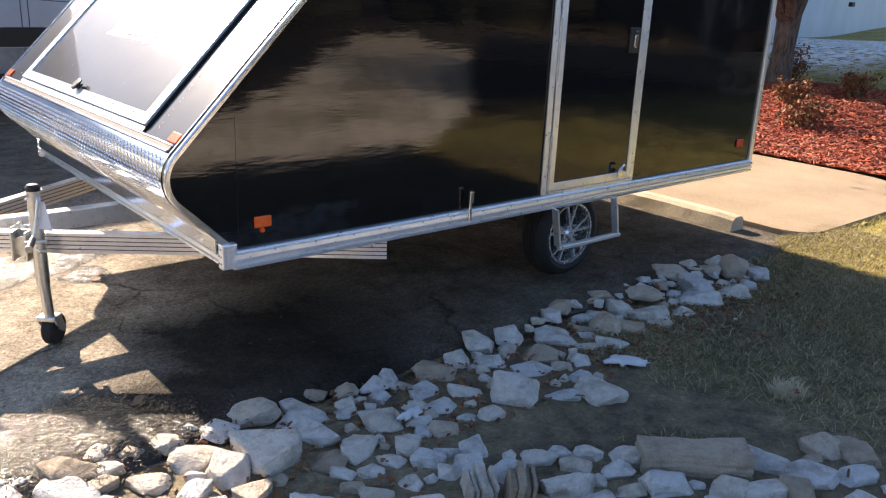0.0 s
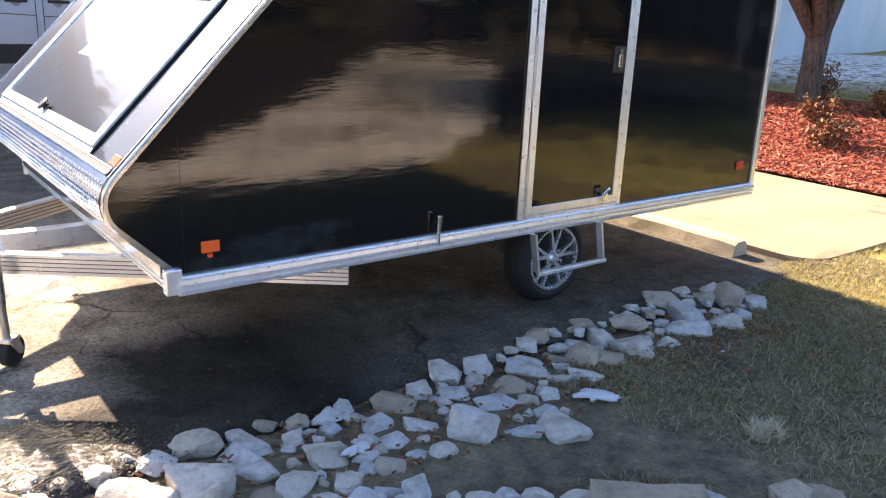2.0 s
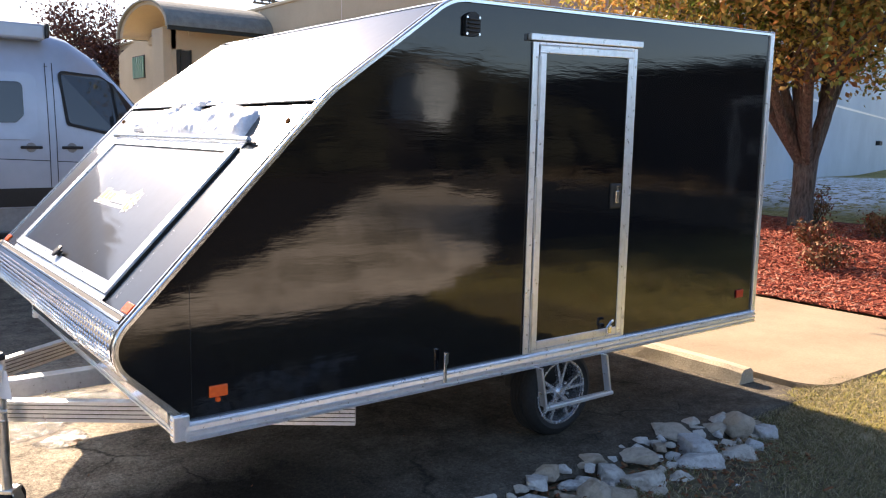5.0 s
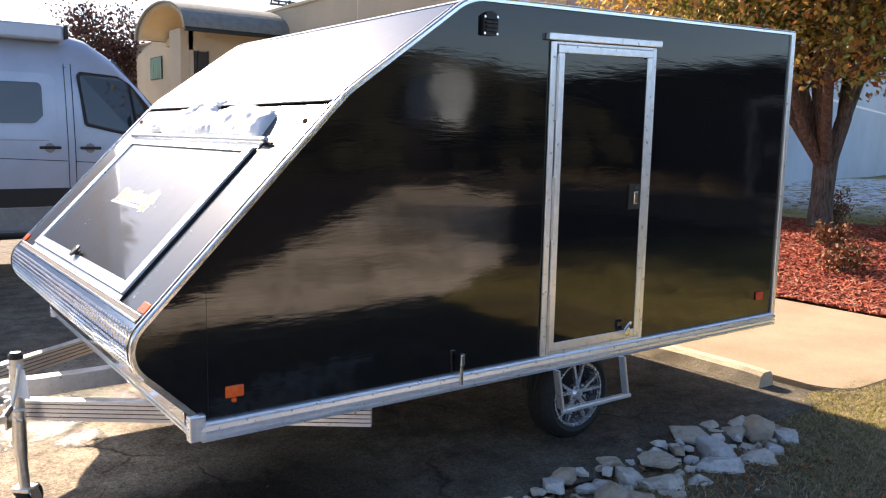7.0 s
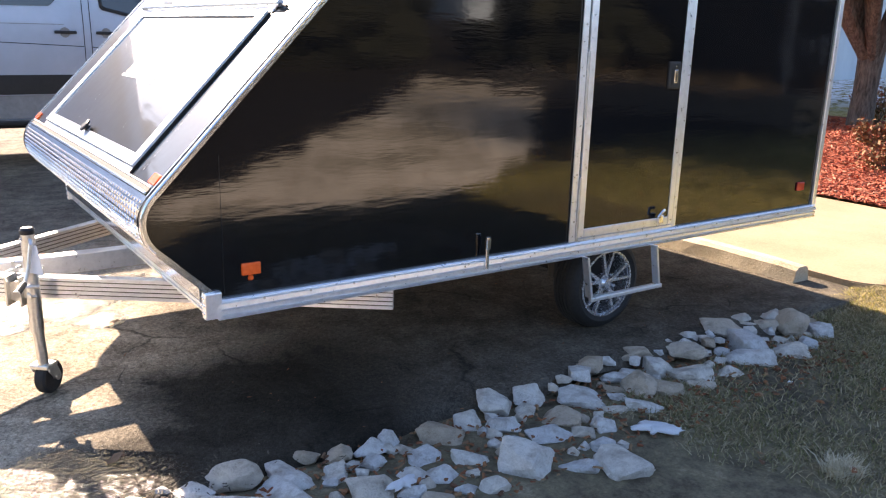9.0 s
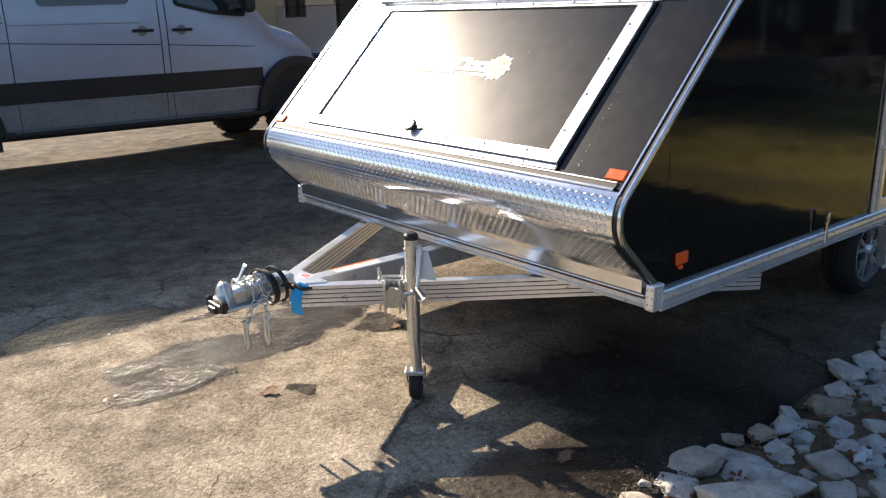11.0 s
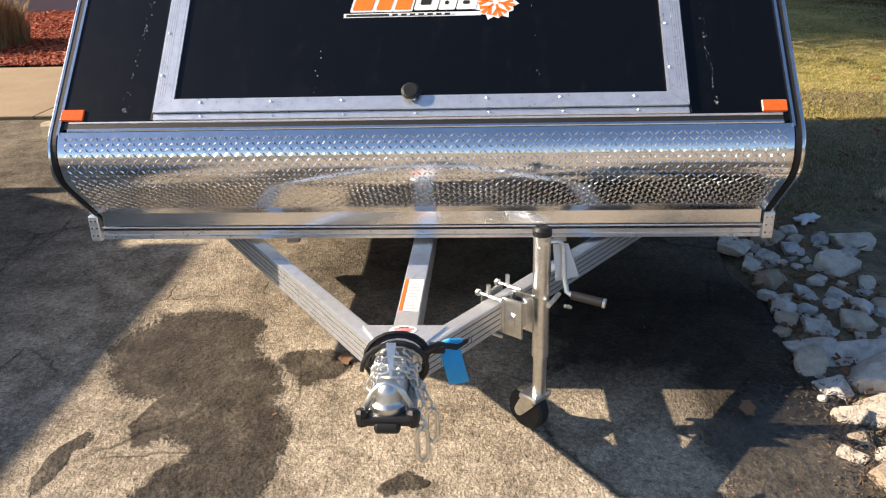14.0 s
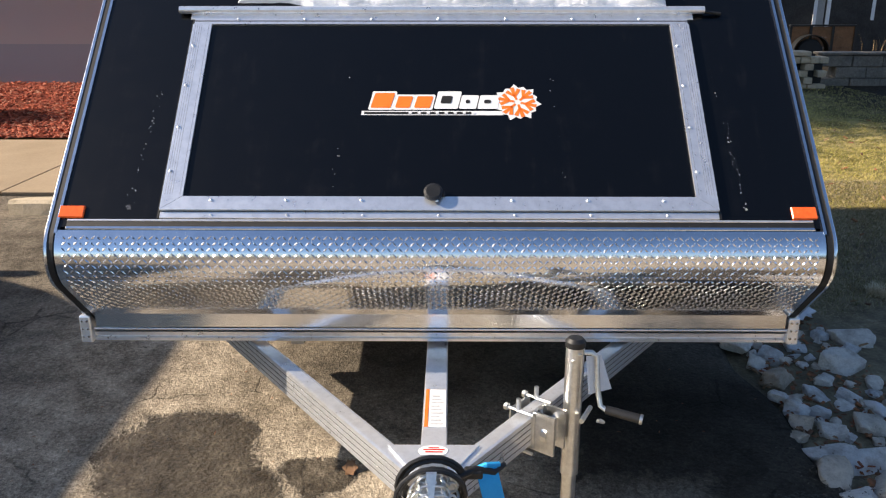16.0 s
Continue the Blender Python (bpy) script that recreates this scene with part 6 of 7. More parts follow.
# far wing with a shallow arched top and a shuttered window
wing = [(26.6, 0.0), (32.2, 0.0), (32.2, 4.75)] + [(32.2 - 5.6 * k / 12, 4.75 + 0.42 * math.sin(math.pi * k / 12)) for k in range(1, 12)] + [(26.6, 4.75)]
part("far_wing", prism(B(), wing, lambda u, v, t: (t, u, v), 9.0, 9.3), M_TAN, office, "tan wing with a shallow arched top")
shut = part("wing_window", box(B(), 8.97, 9.0, 28.85, 30.3, 3.72, 4.58), M_DARKTRIM, office, "green shuttered window")
M_SHUTTER = surface("green_shutter", (0.05, 0.16, 0.12), (0.09, 0.24, 0.18), 12, 0.6, bump=0.1)
for k in range(6):
    part("shutter_slat", box(B(), 8.945, 8.968, 28.9 + k * 0.235, 29.08 + k * 0.235, 3.76, 4.54), M_SHUTTER, shut)


# ---- stones along the drive ----
def roughen(bm, seed, amount=0.035):
    """Short edges all round, then broken, slightly uneven faces."""
    for _ in range(2):
        long_edges = [e for e in bm.edges if e.calc_length() > 0.30]
        if long_edges:
            bmesh.ops.subdivide_edges(bm, edges=long_edges, cuts=1)
            bmesh.ops.triangulate(bm, faces=[f for f in bm.faces if len(f.verts) > 4])
    o = Vector((seed * 3.1, seed * 1.7, 0))
    for v in bm.verts:
        n = v.normal
        v.co += n * (amount * noise.noise(v.co * 2.2 + o) + amount * 0.7 * noise.noise(v.co * 7 + o))
    return bm


def rock_mesh(seed, slab):
    """A broken rock: the hull of points on an uneven, boxy ball, edges worn."""
    rng = random.Random(seed)
    bm = B()
    p = rng.uniform(3.0, 7.0)
    for _ in range(12 if slab else 14):
        d = Vector((rng.gauss(0, 1), rng.gauss(0, 1), rng.gauss(0, 0.8))).normalized()
        r = (abs(d.x) ** p + abs(d.y) ** p + abs(d.z) ** p) ** (-1 / p)
        q = d * r * rng.uniform(0.84, 1.14)
        q.z = min(q.z, 0.62 if slab else 0.85)
        bm.verts.new(q)
    for sx, sy in ((-1, -1), (1, -1), (1, 1), (-1, 1)):
        bm.verts.new((sx * rng.uniform(0.6, 0.9), sy * rng.uniform(0.6, 0.9), -0.8))
    out = bmesh.ops.convex_hull(bm, input=bm.verts[:])
    bmesh.ops.delete(bm, geom=list({g for g in out["geom_interior"] + out["geom_unused"] if isinstance(g, bmesh.types.BMVert)}), context="VERTS")
    bmesh.ops.dissolve_limit(bm, angle_limit=radians(24), verts=bm.verts[:], edges=bm.edges[:])
    bmesh.ops.bevel(bm, geom=bm.edges[:], offset=0.085, segments=2, affect="EDGES", profile=0.45)
    bmesh.ops.triangulate(bm, faces=[f for f in bm.faces if len(f.verts) > 4])
    bm.normal_update()
    roughen(bm, seed, 0.075)
    me = mesh_of("limestone_rock", bm)
    me.materials.append(M_ROCK)
    me.shade_smooth()
    me.set_sharp_from_angle(angle=radians(24))
    return me


ROCKS = [rock_mesh(i, i % 3 == 0) for i in range(36)]
placed = []
rock_rng = random.Random(5)


rest = B()


def put_rock(x, y, w, d, yaw=None, label="pale limestone rock with rough broken faces"):
    h = min(0.10, max(0.025, 0.38 * min(w, d) * rock_rng.uniform(0.75, 1.25)))
    yaw = radians(-40 + rock_rng.uniform(-22, 22)) if yaw is None else yaw
    z = max(ground_z(x, y), drive_z(x, y) - 0.01 if y > edge_y(x) - 0.05 else -1.0)
    pose_m = Matrix.LocRotScale((x, y, z + h * 0.30), Euler((rock_rng.uniform(-0.16, 0.16), rock_rng.uniform(-0.16, 0.16), yaw)), (w * 0.52, d * 0.57, h * 0.85))
    placed.append((x, y, max(w, d) * 0.5))
    me = rock_rng.choice(ROCKS)
    if len(placed) > 330:
        n0 = len(rest.verts)
        rest.from_mesh(me)
        rest.verts.ensure_lookup_table()
        for v in rest.verts[n0:]:
            v.co = pose_m @ v.co
        return None
    ob = new("limestone_rock", me)
    ob.matrix_basis = pose_m
    return tagged(ob, label, "rock", "limestone rocks edging the drive")


EDGE_STONES = [(1.18, -0.26, 0.16, 0.14), (1.36, -0.28, 0.15, 0.12), (1.35, -0.48, 0.19, 0.16), (1.58, -0.40, 0.25, 0.16), (1.11, -0.42, 0.16, 0.11), (1.22, -0.59, 0.21, 0.11), (0.97, -0.72, 0.24, 0.18), (1.30, -0.92, 0.22, 0.20),
               (1.15, -0.84, 0.16, 0.09), (0.66, -0.47, 0.14, 0.12), (0.65, -0.60, 0.14, 0.11), (0.81, -0.56, 0.16, 0.09), (0.82, -0.35, 0.20, 0.12), (0.51, -0.30, 0.12, 0.11), (0.38, -0.28, 0.11, 0.09), (0.29, -0.21, 0.10, 0.10),
               (0.32, -0.39, 0.10, 0.11), (0.18, -0.32, 0.23, 0.13), (0.08, -0.48, 0.24, 0.16), (-0.12, -0.49, 0.26, 0.21), (0.17, -0.69, 0.13, 0.17), (0.37, -0.58, 0.20, 0.14), (0.34, -0.78, 0.12, 0.10), (-0.03, -0.72, 0.08, 0.08), (0.04, -0.78, 0.10, 0.06)]
END_STONES = [(1.89, -0.46, 0.18, 0.17), (1.76, -0.60, 0.17, 0.10), (2.00, -0.55, 0.21, 0.11), (2.24, -0.49, 0.28, 0.15), (2.87, -0.20, 0.25, 0.17), (2.85, -0.39, 0.24, 0.21), (2.67, -0.51, 0.27, 0.15), (3.28, -0.34, 0.19, 0.18), (2.98, -0.56, 0.21, 0.16),
              (3.40, -0.48, 0.17, 0.13), (1.90, -0.29, 0.17, 0.10), (2.17, -0.35, 0.19, 0.14), (2.40, -0.33, 0.20, 0.11), (1.47, -0.65, 0.11, 0.11), (3.09, -0.15, 0.11, 0.10), (3.26, -0.22, 0.14, 0.11), (3.16, -0.55, 0.11, 0.11), (2.00, -0.31, 0.12, 0.08), (2.19, -0.58, 0.15, 0.08), (2.44, -0.55, 0.14, 0.09)]
LOWER_STONES = [(1.38, -1.66, 0.18, 0.16), (1.65, -1.73, 0.16, 0.14), (1.73, -1.85, 0.17, 0.18), (0.97, -1.33, 0.14, 0.12), (0.63, -1.31, 0.20, 0.15), (0.76, -1.35, 0.08, 0.09), (0.92, -1.53, 0.19, 0.13), (1.09, -1.68, 0.15, 0.13), (1.20, -1.76, 0.19, 0.13),
                (1.26, -1.86, 0.15, 0.16), (1.55, -1.91, 0.19, 0.10), (-0.17, -0.30, 0.16, 0.09), (-0.28, -0.52, 0.17, 0.11), (-0.40, -0.31, 0.13, 0.08), (-0.60, -0.36, 0.16, 0.13), (-0.72, -0.28, 0.15, 0.12), (-0.41, -0.55, 0.16, 0.10), (-0.22, -0.67, 0.14, 0.12),
                (-0.18, -0.79, 0.18, 0.14), (-0.84, -0.25, 0.15, 0.10), (-0.52, -0.44, 0.12, 0.10), (0.52, -0.95, 0.11, 0.11), (0.34, -0.90, 0.13, 0.10)]
CORNER_STONES = [(-0.10, -0.49, 0.33, 0.20), (-0.19, -0.27, 0.16, 0.11), (-0.35, -0.39, 0.17, 0.15), (-0.28, -0.55, 0.18, 0.13), (-0.43, -0.58, 0.13, 0.10), (-0.38, -0.25, 0.12, 0.10), (-0.52, -0.24, 0.09, 0.08), (-0.53, -0.43, 0.16, 0.10), (-0.60, -0.29, 0.11, 0.09), (-0.57, -0.60, 0.13, 0.12),
                 (-0.74, -0.25, 0.18, 0.15), (-0.78, -0.38, 0.21, 0.16), (-0.65, -0.36, 0.08, 0.08), (-0.65, -0.49, 0.13, 0.08), (-0.80, -0.53, 0.17, 0.12), (-0.88, -0.17, 0.11, 0.09), (0.10, -0.46, 0.30, 0.12), (0.16, -0.32, 0.26, 0.10), (-0.26, -0.69, 0.13, 0.12), (-0.42, -0.72, 0.16, 0.11), (-0.60, -0.74, 0.15, 0.12)]
for stones in (EDGE_STONES, END_STONES, LOWER_STONES):
    for x, y, w, d in stones:
        if x > 0.0 and (x, y) not in ((0.18, -0.32), (0.08, -0.48)):
            put_rock(x, y, w, d)
for x, y, w, d in CORNER_STONES:
    put_rock(x, y, w * 1.05, d * 1.05, radians(103 + rock_rng.uniform(-12, 12)))


def layered_rock(x, y, yaw, plates, tall):
    """Upright leaves of split stone with dark gaps."""
    bm = B()
    u = 0.0
    rng = random.Random(int(x * 100))
    for _ in range(plates):
        t, L, h = rng.uniform(0.012, 0.026), rng.uniform(0.13, 0.18), tall * rng.uniform(0.75, 1.1)
        p = box(B(), u, u + t, -L / 2, L / 2, -0.03, h)
        bmesh.ops.subdivide_edges(p, edges=p.edges[:], cuts=4, use_grid_fill=True)
        for v in p.verts:
            v.co += Vector((0.004 * noise.noise(v.co * 30), 0.012 * noise.noise(v.co * 18 + Vector((u * 9, 0, 0))), 0.014 * noise.noise(v.co * 14 + Vector((0, u * 7, 0))) + 0.25 * v.co.x * v.co.z))
        join(bm, p)
        u += t + rng.uniform(0.003, 0.008)
    me = mesh_of("layered_rock", bm)
    me.materials.append(M_ROCK)
    ob = new("layered_rock", me)
    ob.matrix_basis = Matrix.LocRotScale((x, y, ground_z(x, y)), Euler((0.0, 0.18, yaw)), None)
    placed.append((x, y, 0.08))
    tagged(ob, "split limestone standing in thin upright layers", "rock", "limestone rocks edging the drive")


layered_rock(0.42, -1.22, radians(-40), 4, 0.10)
layered_rock(0.31, -1.13, radians(-30), 5, 0.075)


def long_block(x, y, L, w, h, yaw):
    """A squared block with weathered beds along its face."""
    bm = box(B(), -L / 2, L / 2, -w / 2, w / 2, 0, h)
    bmesh.ops.subdivide_edges(bm, edges=bm.edges[:], cuts=9, use_grid_fill=True)
    for v in bm.verts:
        z = v.co.z / h
        bed_in = 0.012 * noise.noise((0.3, 1.0, z * 7.0)) + 0.006 * noise.noise(v.co * 25)
        v.co.y += bed_in * (1 if v.co.y > 0 else -1) + 0.02 * noise.noise((v.co.x * 4, 0, 1)) - 0.018 * z * (1 if v.co.y > 0 else -1)
        v.co.x += 0.012 * noise.noise((1, v.co.y * 9, z * 5))
        v.co.z += 0.010 * noise.noise((v.co.x * 9, v.co.y * 9, 2)) + 0.05 * v.co.x * z * 0.5
    me = mesh_of("limestone_block", bm)
    me.materials.append(M_ROCK)
    me.shade_smooth()
    me.set_sharp_from_angle(angle=radians(25))
    ob = new("limestone_block", me)
    ob.matrix_basis = Matrix.LocRotScale((x, y, ground_z(x, y) - 0.02), Euler((0.05, -0.03, yaw)), None)
    placed.append((x + 0.1, y - 0.08, 0.13)), placed.append((x - 0.1, y + 0.08, 0.13))
    tagged(ob, "long squared pale limestone block with weathered beds", "rock", "limestone rocks edging the drive")


long_block(1.13, -1.50, 0.40, 0.17, 0.105, radians(-44))


def fits(x, y, r, slack=0.8):
    return all((x - a) ** 2 + (y - b) ** 2 > ((r + c) * slack) ** 2 for a, b, c in placed)


def band_a(x):
    """Near and far edge of the upper row of stones at x."""
    far = -0.17 - 0.06 * math.sin(2 * x)
    if x < 1.45:
        return far - 0.55 - 0.15 * smooth_step(0.5, 1.3, x), far
    return far - 0.40 + 0.06 * (x - 1.5), far


for _ in range(1300):
    x = rock_rng.uniform(-1.0, 3.45)
    lo, hi = band_a(x)
    y = rock_rng.uniform(lo, hi - 0.05 + 0.08 * noise.noise((x * 3, 0, 9)))
    if x < 0.0 and _ < 1000:
        w, slack = rock_rng.choice((0.07, 0.09, 0.11, 0.13, 0.16)), 0.86
    else:
        w, slack = rock_rng.choice((0.05, 0.07, 0.09, 0.12)), 0.87
    if fits(x, y, w * 0.5, slack):
        put_rock(x, y, w * rock_rng.uniform(1.0, 1.3), w * rock_rng.uniform(0.7, 1.0))
for _ in range(5600):
    x = rock_rng.uniform(-0.95, 2.6)
    top = -0.80 if x < 0.35 else -0.80 - 0.80 * (x - 0.35)
    y = rock_rng.uniform(top - 0.85, top)
    if y < -2.35 or y < -1.0 - 0.9 * max(0.0, x + 0.2) or math.hypot(x + 1.1, y + 3.0) < 0.9:
        continue
    w = rock_rng.choice((0.09, 0.11, 0.13, 0.15, 0.18)) if _ < 4500 else rock_rng.choice((0.05, 0.07))
    if fits(x, y, w * 0.5, 0.90):
        put_rock(x, y, w * rock_rng.uniform(1.0, 1.35), w * rock_rng.uniform(0.7, 1.0))


rest_mesh = mesh_of("small_stones", rest)
rest_mesh.materials.clear()
rest_mesh.materials.append(M_ROCK)
tagged(part("small_stones", rest_mesh, None), "small broken limestone pieces between the rocks", "stones", kind="stuff")


# ---- snow scraps ----
def scrap(name, at, w, d, h, yaw, label):
    bm = B()
    bmesh.ops.create_icosphere(bm, subdivisions=3, radius=1.0)
    for v in bm.verts:
        a = math.atan2(v.co.y, v.co.x)
        ring = Vector((math.cos(a), math.sin(a), at[0]))
        k = 0.85 + 0.75 * noise.noise(ring * 1.6 + Vector(at) * 7) + 0.55 * noise.noise(ring * 4.0 + Vector(at))
        v.co = Vector((v.co.x * k, v.co.y * k, v.co.z * (1 + 0.4 * noise.noise(v.co * 3))))
        v.co.z = max(v.co.z, -0.05)
    me = mesh_of(name, bm)
    me.materials.append(M_SNOW)
    me.shade_smooth()
    ob = new(name, me)
    ob.matrix_basis = Matrix.LocRotScale(at, Euler((0, 0, yaw)), (w / 2, d / 2, h))
    return tagged(ob, label, "snow", "scraps of snow")


scrap("snow_patch", (1.62, -0.80, 0.0), 0.22, 0.13, 0.022, -0.5, "thin patch of old snow beside the stones")
scrap("snow_patch", (0.46, -0.64, 0.02), 0.15, 0.07, 0.025, 0.3, "scrap of old snow between the stones")
scrap("snow_patch", (2.62, -0.78, -0.03), 0.07, 0.04, 0.012, 0.3, "tiny scrap of old snow on the grass")
scrap("snow_patch", (10.3, 11.9, 0.26), 0.9, 0.25, 0.05, 1.5, "scrap of old snow at the wall foot")
scrap("snow_patch", (8.2, 6.9, 0.06), 0.5, 0.25, 0.03, 1.2, "scrap of old snow on the mulch")
scrap("snow_patch", (11.2, 3.2, 0.28), 0.35, 0.2, 0.05, 0.4, "scrap of old snow at the tree foot")


# ---- grass ----
def blades(name, count, region, height, width, material, lean=0.5, z_of=ground_z, seed=3):
    """Many single grass blades, each a thin bent strip."""
    rng = random.Random(seed)
    vs, fs = [], []
    made = 0
    while made < count:
        x, y = region(rng)
        if x is None:
            continue
        z = z_of(x, y) - 0.003
        h, w, a = height * rng.uniform(0.5, 1.35), width * rng.uniform(0.7, 1.3), rng.uniform(0, 6.283)
        dx, dy = math.cos(a) * h * lean * rng.uniform(0.2, 1.6), math.sin(a) * h * lean * rng.uniform(0.2, 1.6)
        px, py = -math.sin(a) * w / 2, math.cos(a) * w / 2
        b = len(vs)
        vs += [(x - px, y - py, z), (x + px, y + py, z), (x + dx * 0.4 + px * 0.7, y + dy * 0.4 + py * 0.7, z + h * 0.62), (x + dx * 0.4 - px * 0.7, y + dy * 0.4 - py * 0.7, z + h * 0.62), (x + dx, y + dy, z + h * 0.85)]
        fs += [(b, b + 1, b + 2, b + 3), (b + 3, b + 2, b + 4)]
        made += 1
    ob = part(name, from_lists(name, vs, fs, material), None)
    return ob


def near_lawn(rng):
    x, y = rng.uniform(0.2, 4.9), rng.uniform(-3.6, -0.2)
    if x < 4.2 and y > band_a(min(x, 3.45))[0] + (0.05 if x < 3.45 else 0.3):
        return None, None
    if y < -0.8 - 0.80 * (x - 0.35) + 0.10 and x < 2.6 and y > -2.45:
        return None, None
    if math.hypot(x - 1.62, y + 0.80) < 0.11:
        return None, None
    dens = 0.34 + 1.3 * noise.noise((x * 1.3, y * 1.3, 0.7)) + 0.40 * smooth_step(1.3, 3.0, x) - 0.8 * (1 - smooth_step(0.8, 1.5, x))
    return (x, y) if rng.random() < dens else (None, None)


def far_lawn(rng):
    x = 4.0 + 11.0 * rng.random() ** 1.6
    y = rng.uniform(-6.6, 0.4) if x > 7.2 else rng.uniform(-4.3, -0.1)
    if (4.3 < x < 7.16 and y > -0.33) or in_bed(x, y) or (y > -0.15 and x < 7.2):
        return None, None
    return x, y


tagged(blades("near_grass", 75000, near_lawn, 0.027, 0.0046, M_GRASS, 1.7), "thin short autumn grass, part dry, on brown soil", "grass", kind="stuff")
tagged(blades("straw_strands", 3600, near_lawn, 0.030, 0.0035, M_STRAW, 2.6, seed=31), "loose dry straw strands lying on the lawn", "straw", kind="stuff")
tagged(blades("far_grass", 64000, far_lawn, 0.026, 0.0065, M_LUSH_SUNLIT, 1.5, seed=4), "sunlit yellow-green autumn grass", "grass", kind="stuff")


def tuft_region(cx, cy, r):
    def go(rng):
        a, d = rng.uniform(0, 6.283), r * rng.random() ** 0.7
        return cx + d * math.cos(a), cy + d * math.sin(a)
    return go


tagged(blades("dry_tuft", 450, tuft_region(1.98, -1.42, 0.075), 0.065, 0.004, M_PALE, 0.9), "pale dry grass tuft at the lawn edge", "grass tuft")
for cx, cy, h in ((8.35, 8.0, 0.85), (8.1, 8.35, 0.75), (8.6, 7.85, 0.6)):
    tagged(blades("ornamental_grass", 900, tuft_region(cx, cy, 0.22), h, 0.012, M_STRAW, 0.35, seed=int(cx * 10)), "tall straw-coloured ornamental grass clump in the mulch", "ornamental grass", "ornamental grasses")


# ---- mulch chips and fallen leaves ----
def chips(name, count, region, size, material, lift, z_of, seed=8, thick=1.0):
    rng = random.Random(seed)
    vs, fs = [], []
    made = 0
    while made < count:
        x, y = region(rng)
        if x is None:
            continue
        L, w = size * rng.uniform(0.5, 1.6), size * rng.uniform(0.2, 0.5) * thick
        m = Matrix.LocRotScale((x, y, z_of(x, y) + lift + rng.uniform(0, 0.02)), Euler((rng.uniform(-0.6, 0.6), rng.uniform(-0.5, 0.5), rng.uniform(0, 6.28))), None)
        b = len(vs)
        for u, v, t in ((-L, -w, 0), (L, -w * 0.6, 0), (L * 0.9, w, 0), (-L, w * 0.8, 0), (-L * 0.8, -w * 0.5, w * 0.7), (L * 0.8, -w * 0.4, w * 0.7), (L * 0.8, w * 0.5, w * 0.6), (-L * 0.8, w * 0.5, w * 0.6)):
            vs.append(tuple(m @ Vector((u / 2, v / 2, t / 2))))
        fs += [(b + 4, b + 5, b + 6, b + 7), (b, b + 1, b + 5, b + 4), (b + 1, b + 2, b + 6, b + 5), (b + 2, b + 3, b + 7, b + 6), (b + 3, b, b + 4, b + 7)]
        made += 1
    return part(name, from_lists(name, vs, fs, material), None)


def bed_region(rng):
    x, y = 7.16 + 5.6 * rng.random() ** 1.3, rng.uniform(-0.5, 12)
    return (x, y) if in_bed(x, y) else (None, None)


tagged(chips("mulch_chips", 26000, bed_region, 0.065, M_MULCH, 0.032, ground_z), "shredded red wood mulch", "mulch", kind="stuff")


def stone_gap(rng):
    x = rng.uniform(-1.5, 3.3)
    return (x, rng.uniform(-0.85, -0.25)) if x > 0.3 else (x, -0.28 - 1.1 * rng.random() ** 1.2)


tagged(chips("leaf_litter", 1700, stone_gap, 0.024, M_DEADLEAF, 0.0, lambda x, y: min(0.0, ground_z(x, y)) - 0.006, 12, 1.9), "brown leaf litter and straw between the stones", "leaf litter", kind="stuff")


def lawn_leaf(rng):
    x, y = rng.uniform(0.8, 9), rng.uniform(-6, -0.6)
    return x, y


tagged(chips("fallen_leaves", 160, lawn_leaf, 0.06, M_DEADLEAF, 0.02, ground_z, 13), "scattered fallen leaves on the lawn", "leaves", kind="stuff")
tagged(chips("drive_litter", 240, lambda r: (r.uniform(-2.2, 3.6), r.uniform(-0.3, 3.4)), 0.012, M_DEADLEAF, 0.002, drive_z, 14), "grit and leaf crumbs on the asphalt", "litter", kind="stuff")
tagged(chips("mud_clods", 900, lambda r: (r.gauss(-0.75, 0.35), r.gauss(-0.22, 0.08)), 0.015, surface("dark_mud", (0.06, 0.045, 0.03), (0.12, 0.09, 0.06), 30, 0.6), 0.0, drive_z, 15), "dark wet mud clods at the drive edge", "mud", kind="stuff")
for x, y in ((-0.02, 1.62), (-0.93, 1.36), (-0.36, 0.10)):
    bm = B()
    pts = [(0.045 * math.cos(a) * (1 if k % 2 else 0.62), 0.032 * math.sin(a) * (1 if k % 2 else 0.62)) for k, a in enumerate([2 * math.pi * k / 12 for k in range(12)])]
    prism(bm, pts, lambda u, v, t: (x + u, y + v, t + 0.012 * math.sin(u * 60) + 0.016), 0.0, 0.0015)
    tagged(part("fallen_leaf", bm, M_DEADLEAF), "curled rust-brown fallen leaf on the asphalt", "leaf", "fallen leaves on the drive")


# ---- trees and shrubs ----
def branch_path(rng, start, direction, length, n=6, wobble=0.18, lift=0.05):
    p, d = Vector(start), Vector(direction).normalized()
    pts = [p.copy()]
    for _ in range(n):
        d = (d + Vector((rng.uniform(-1, 1), rng.uniform(-1, 1), rng.uniform(-0.6, 1.0))) * wobble + Vector((0, 0, lift))).normalized()
        p = p + d * (length / n)
        pts.append(p.copy())
    return pts


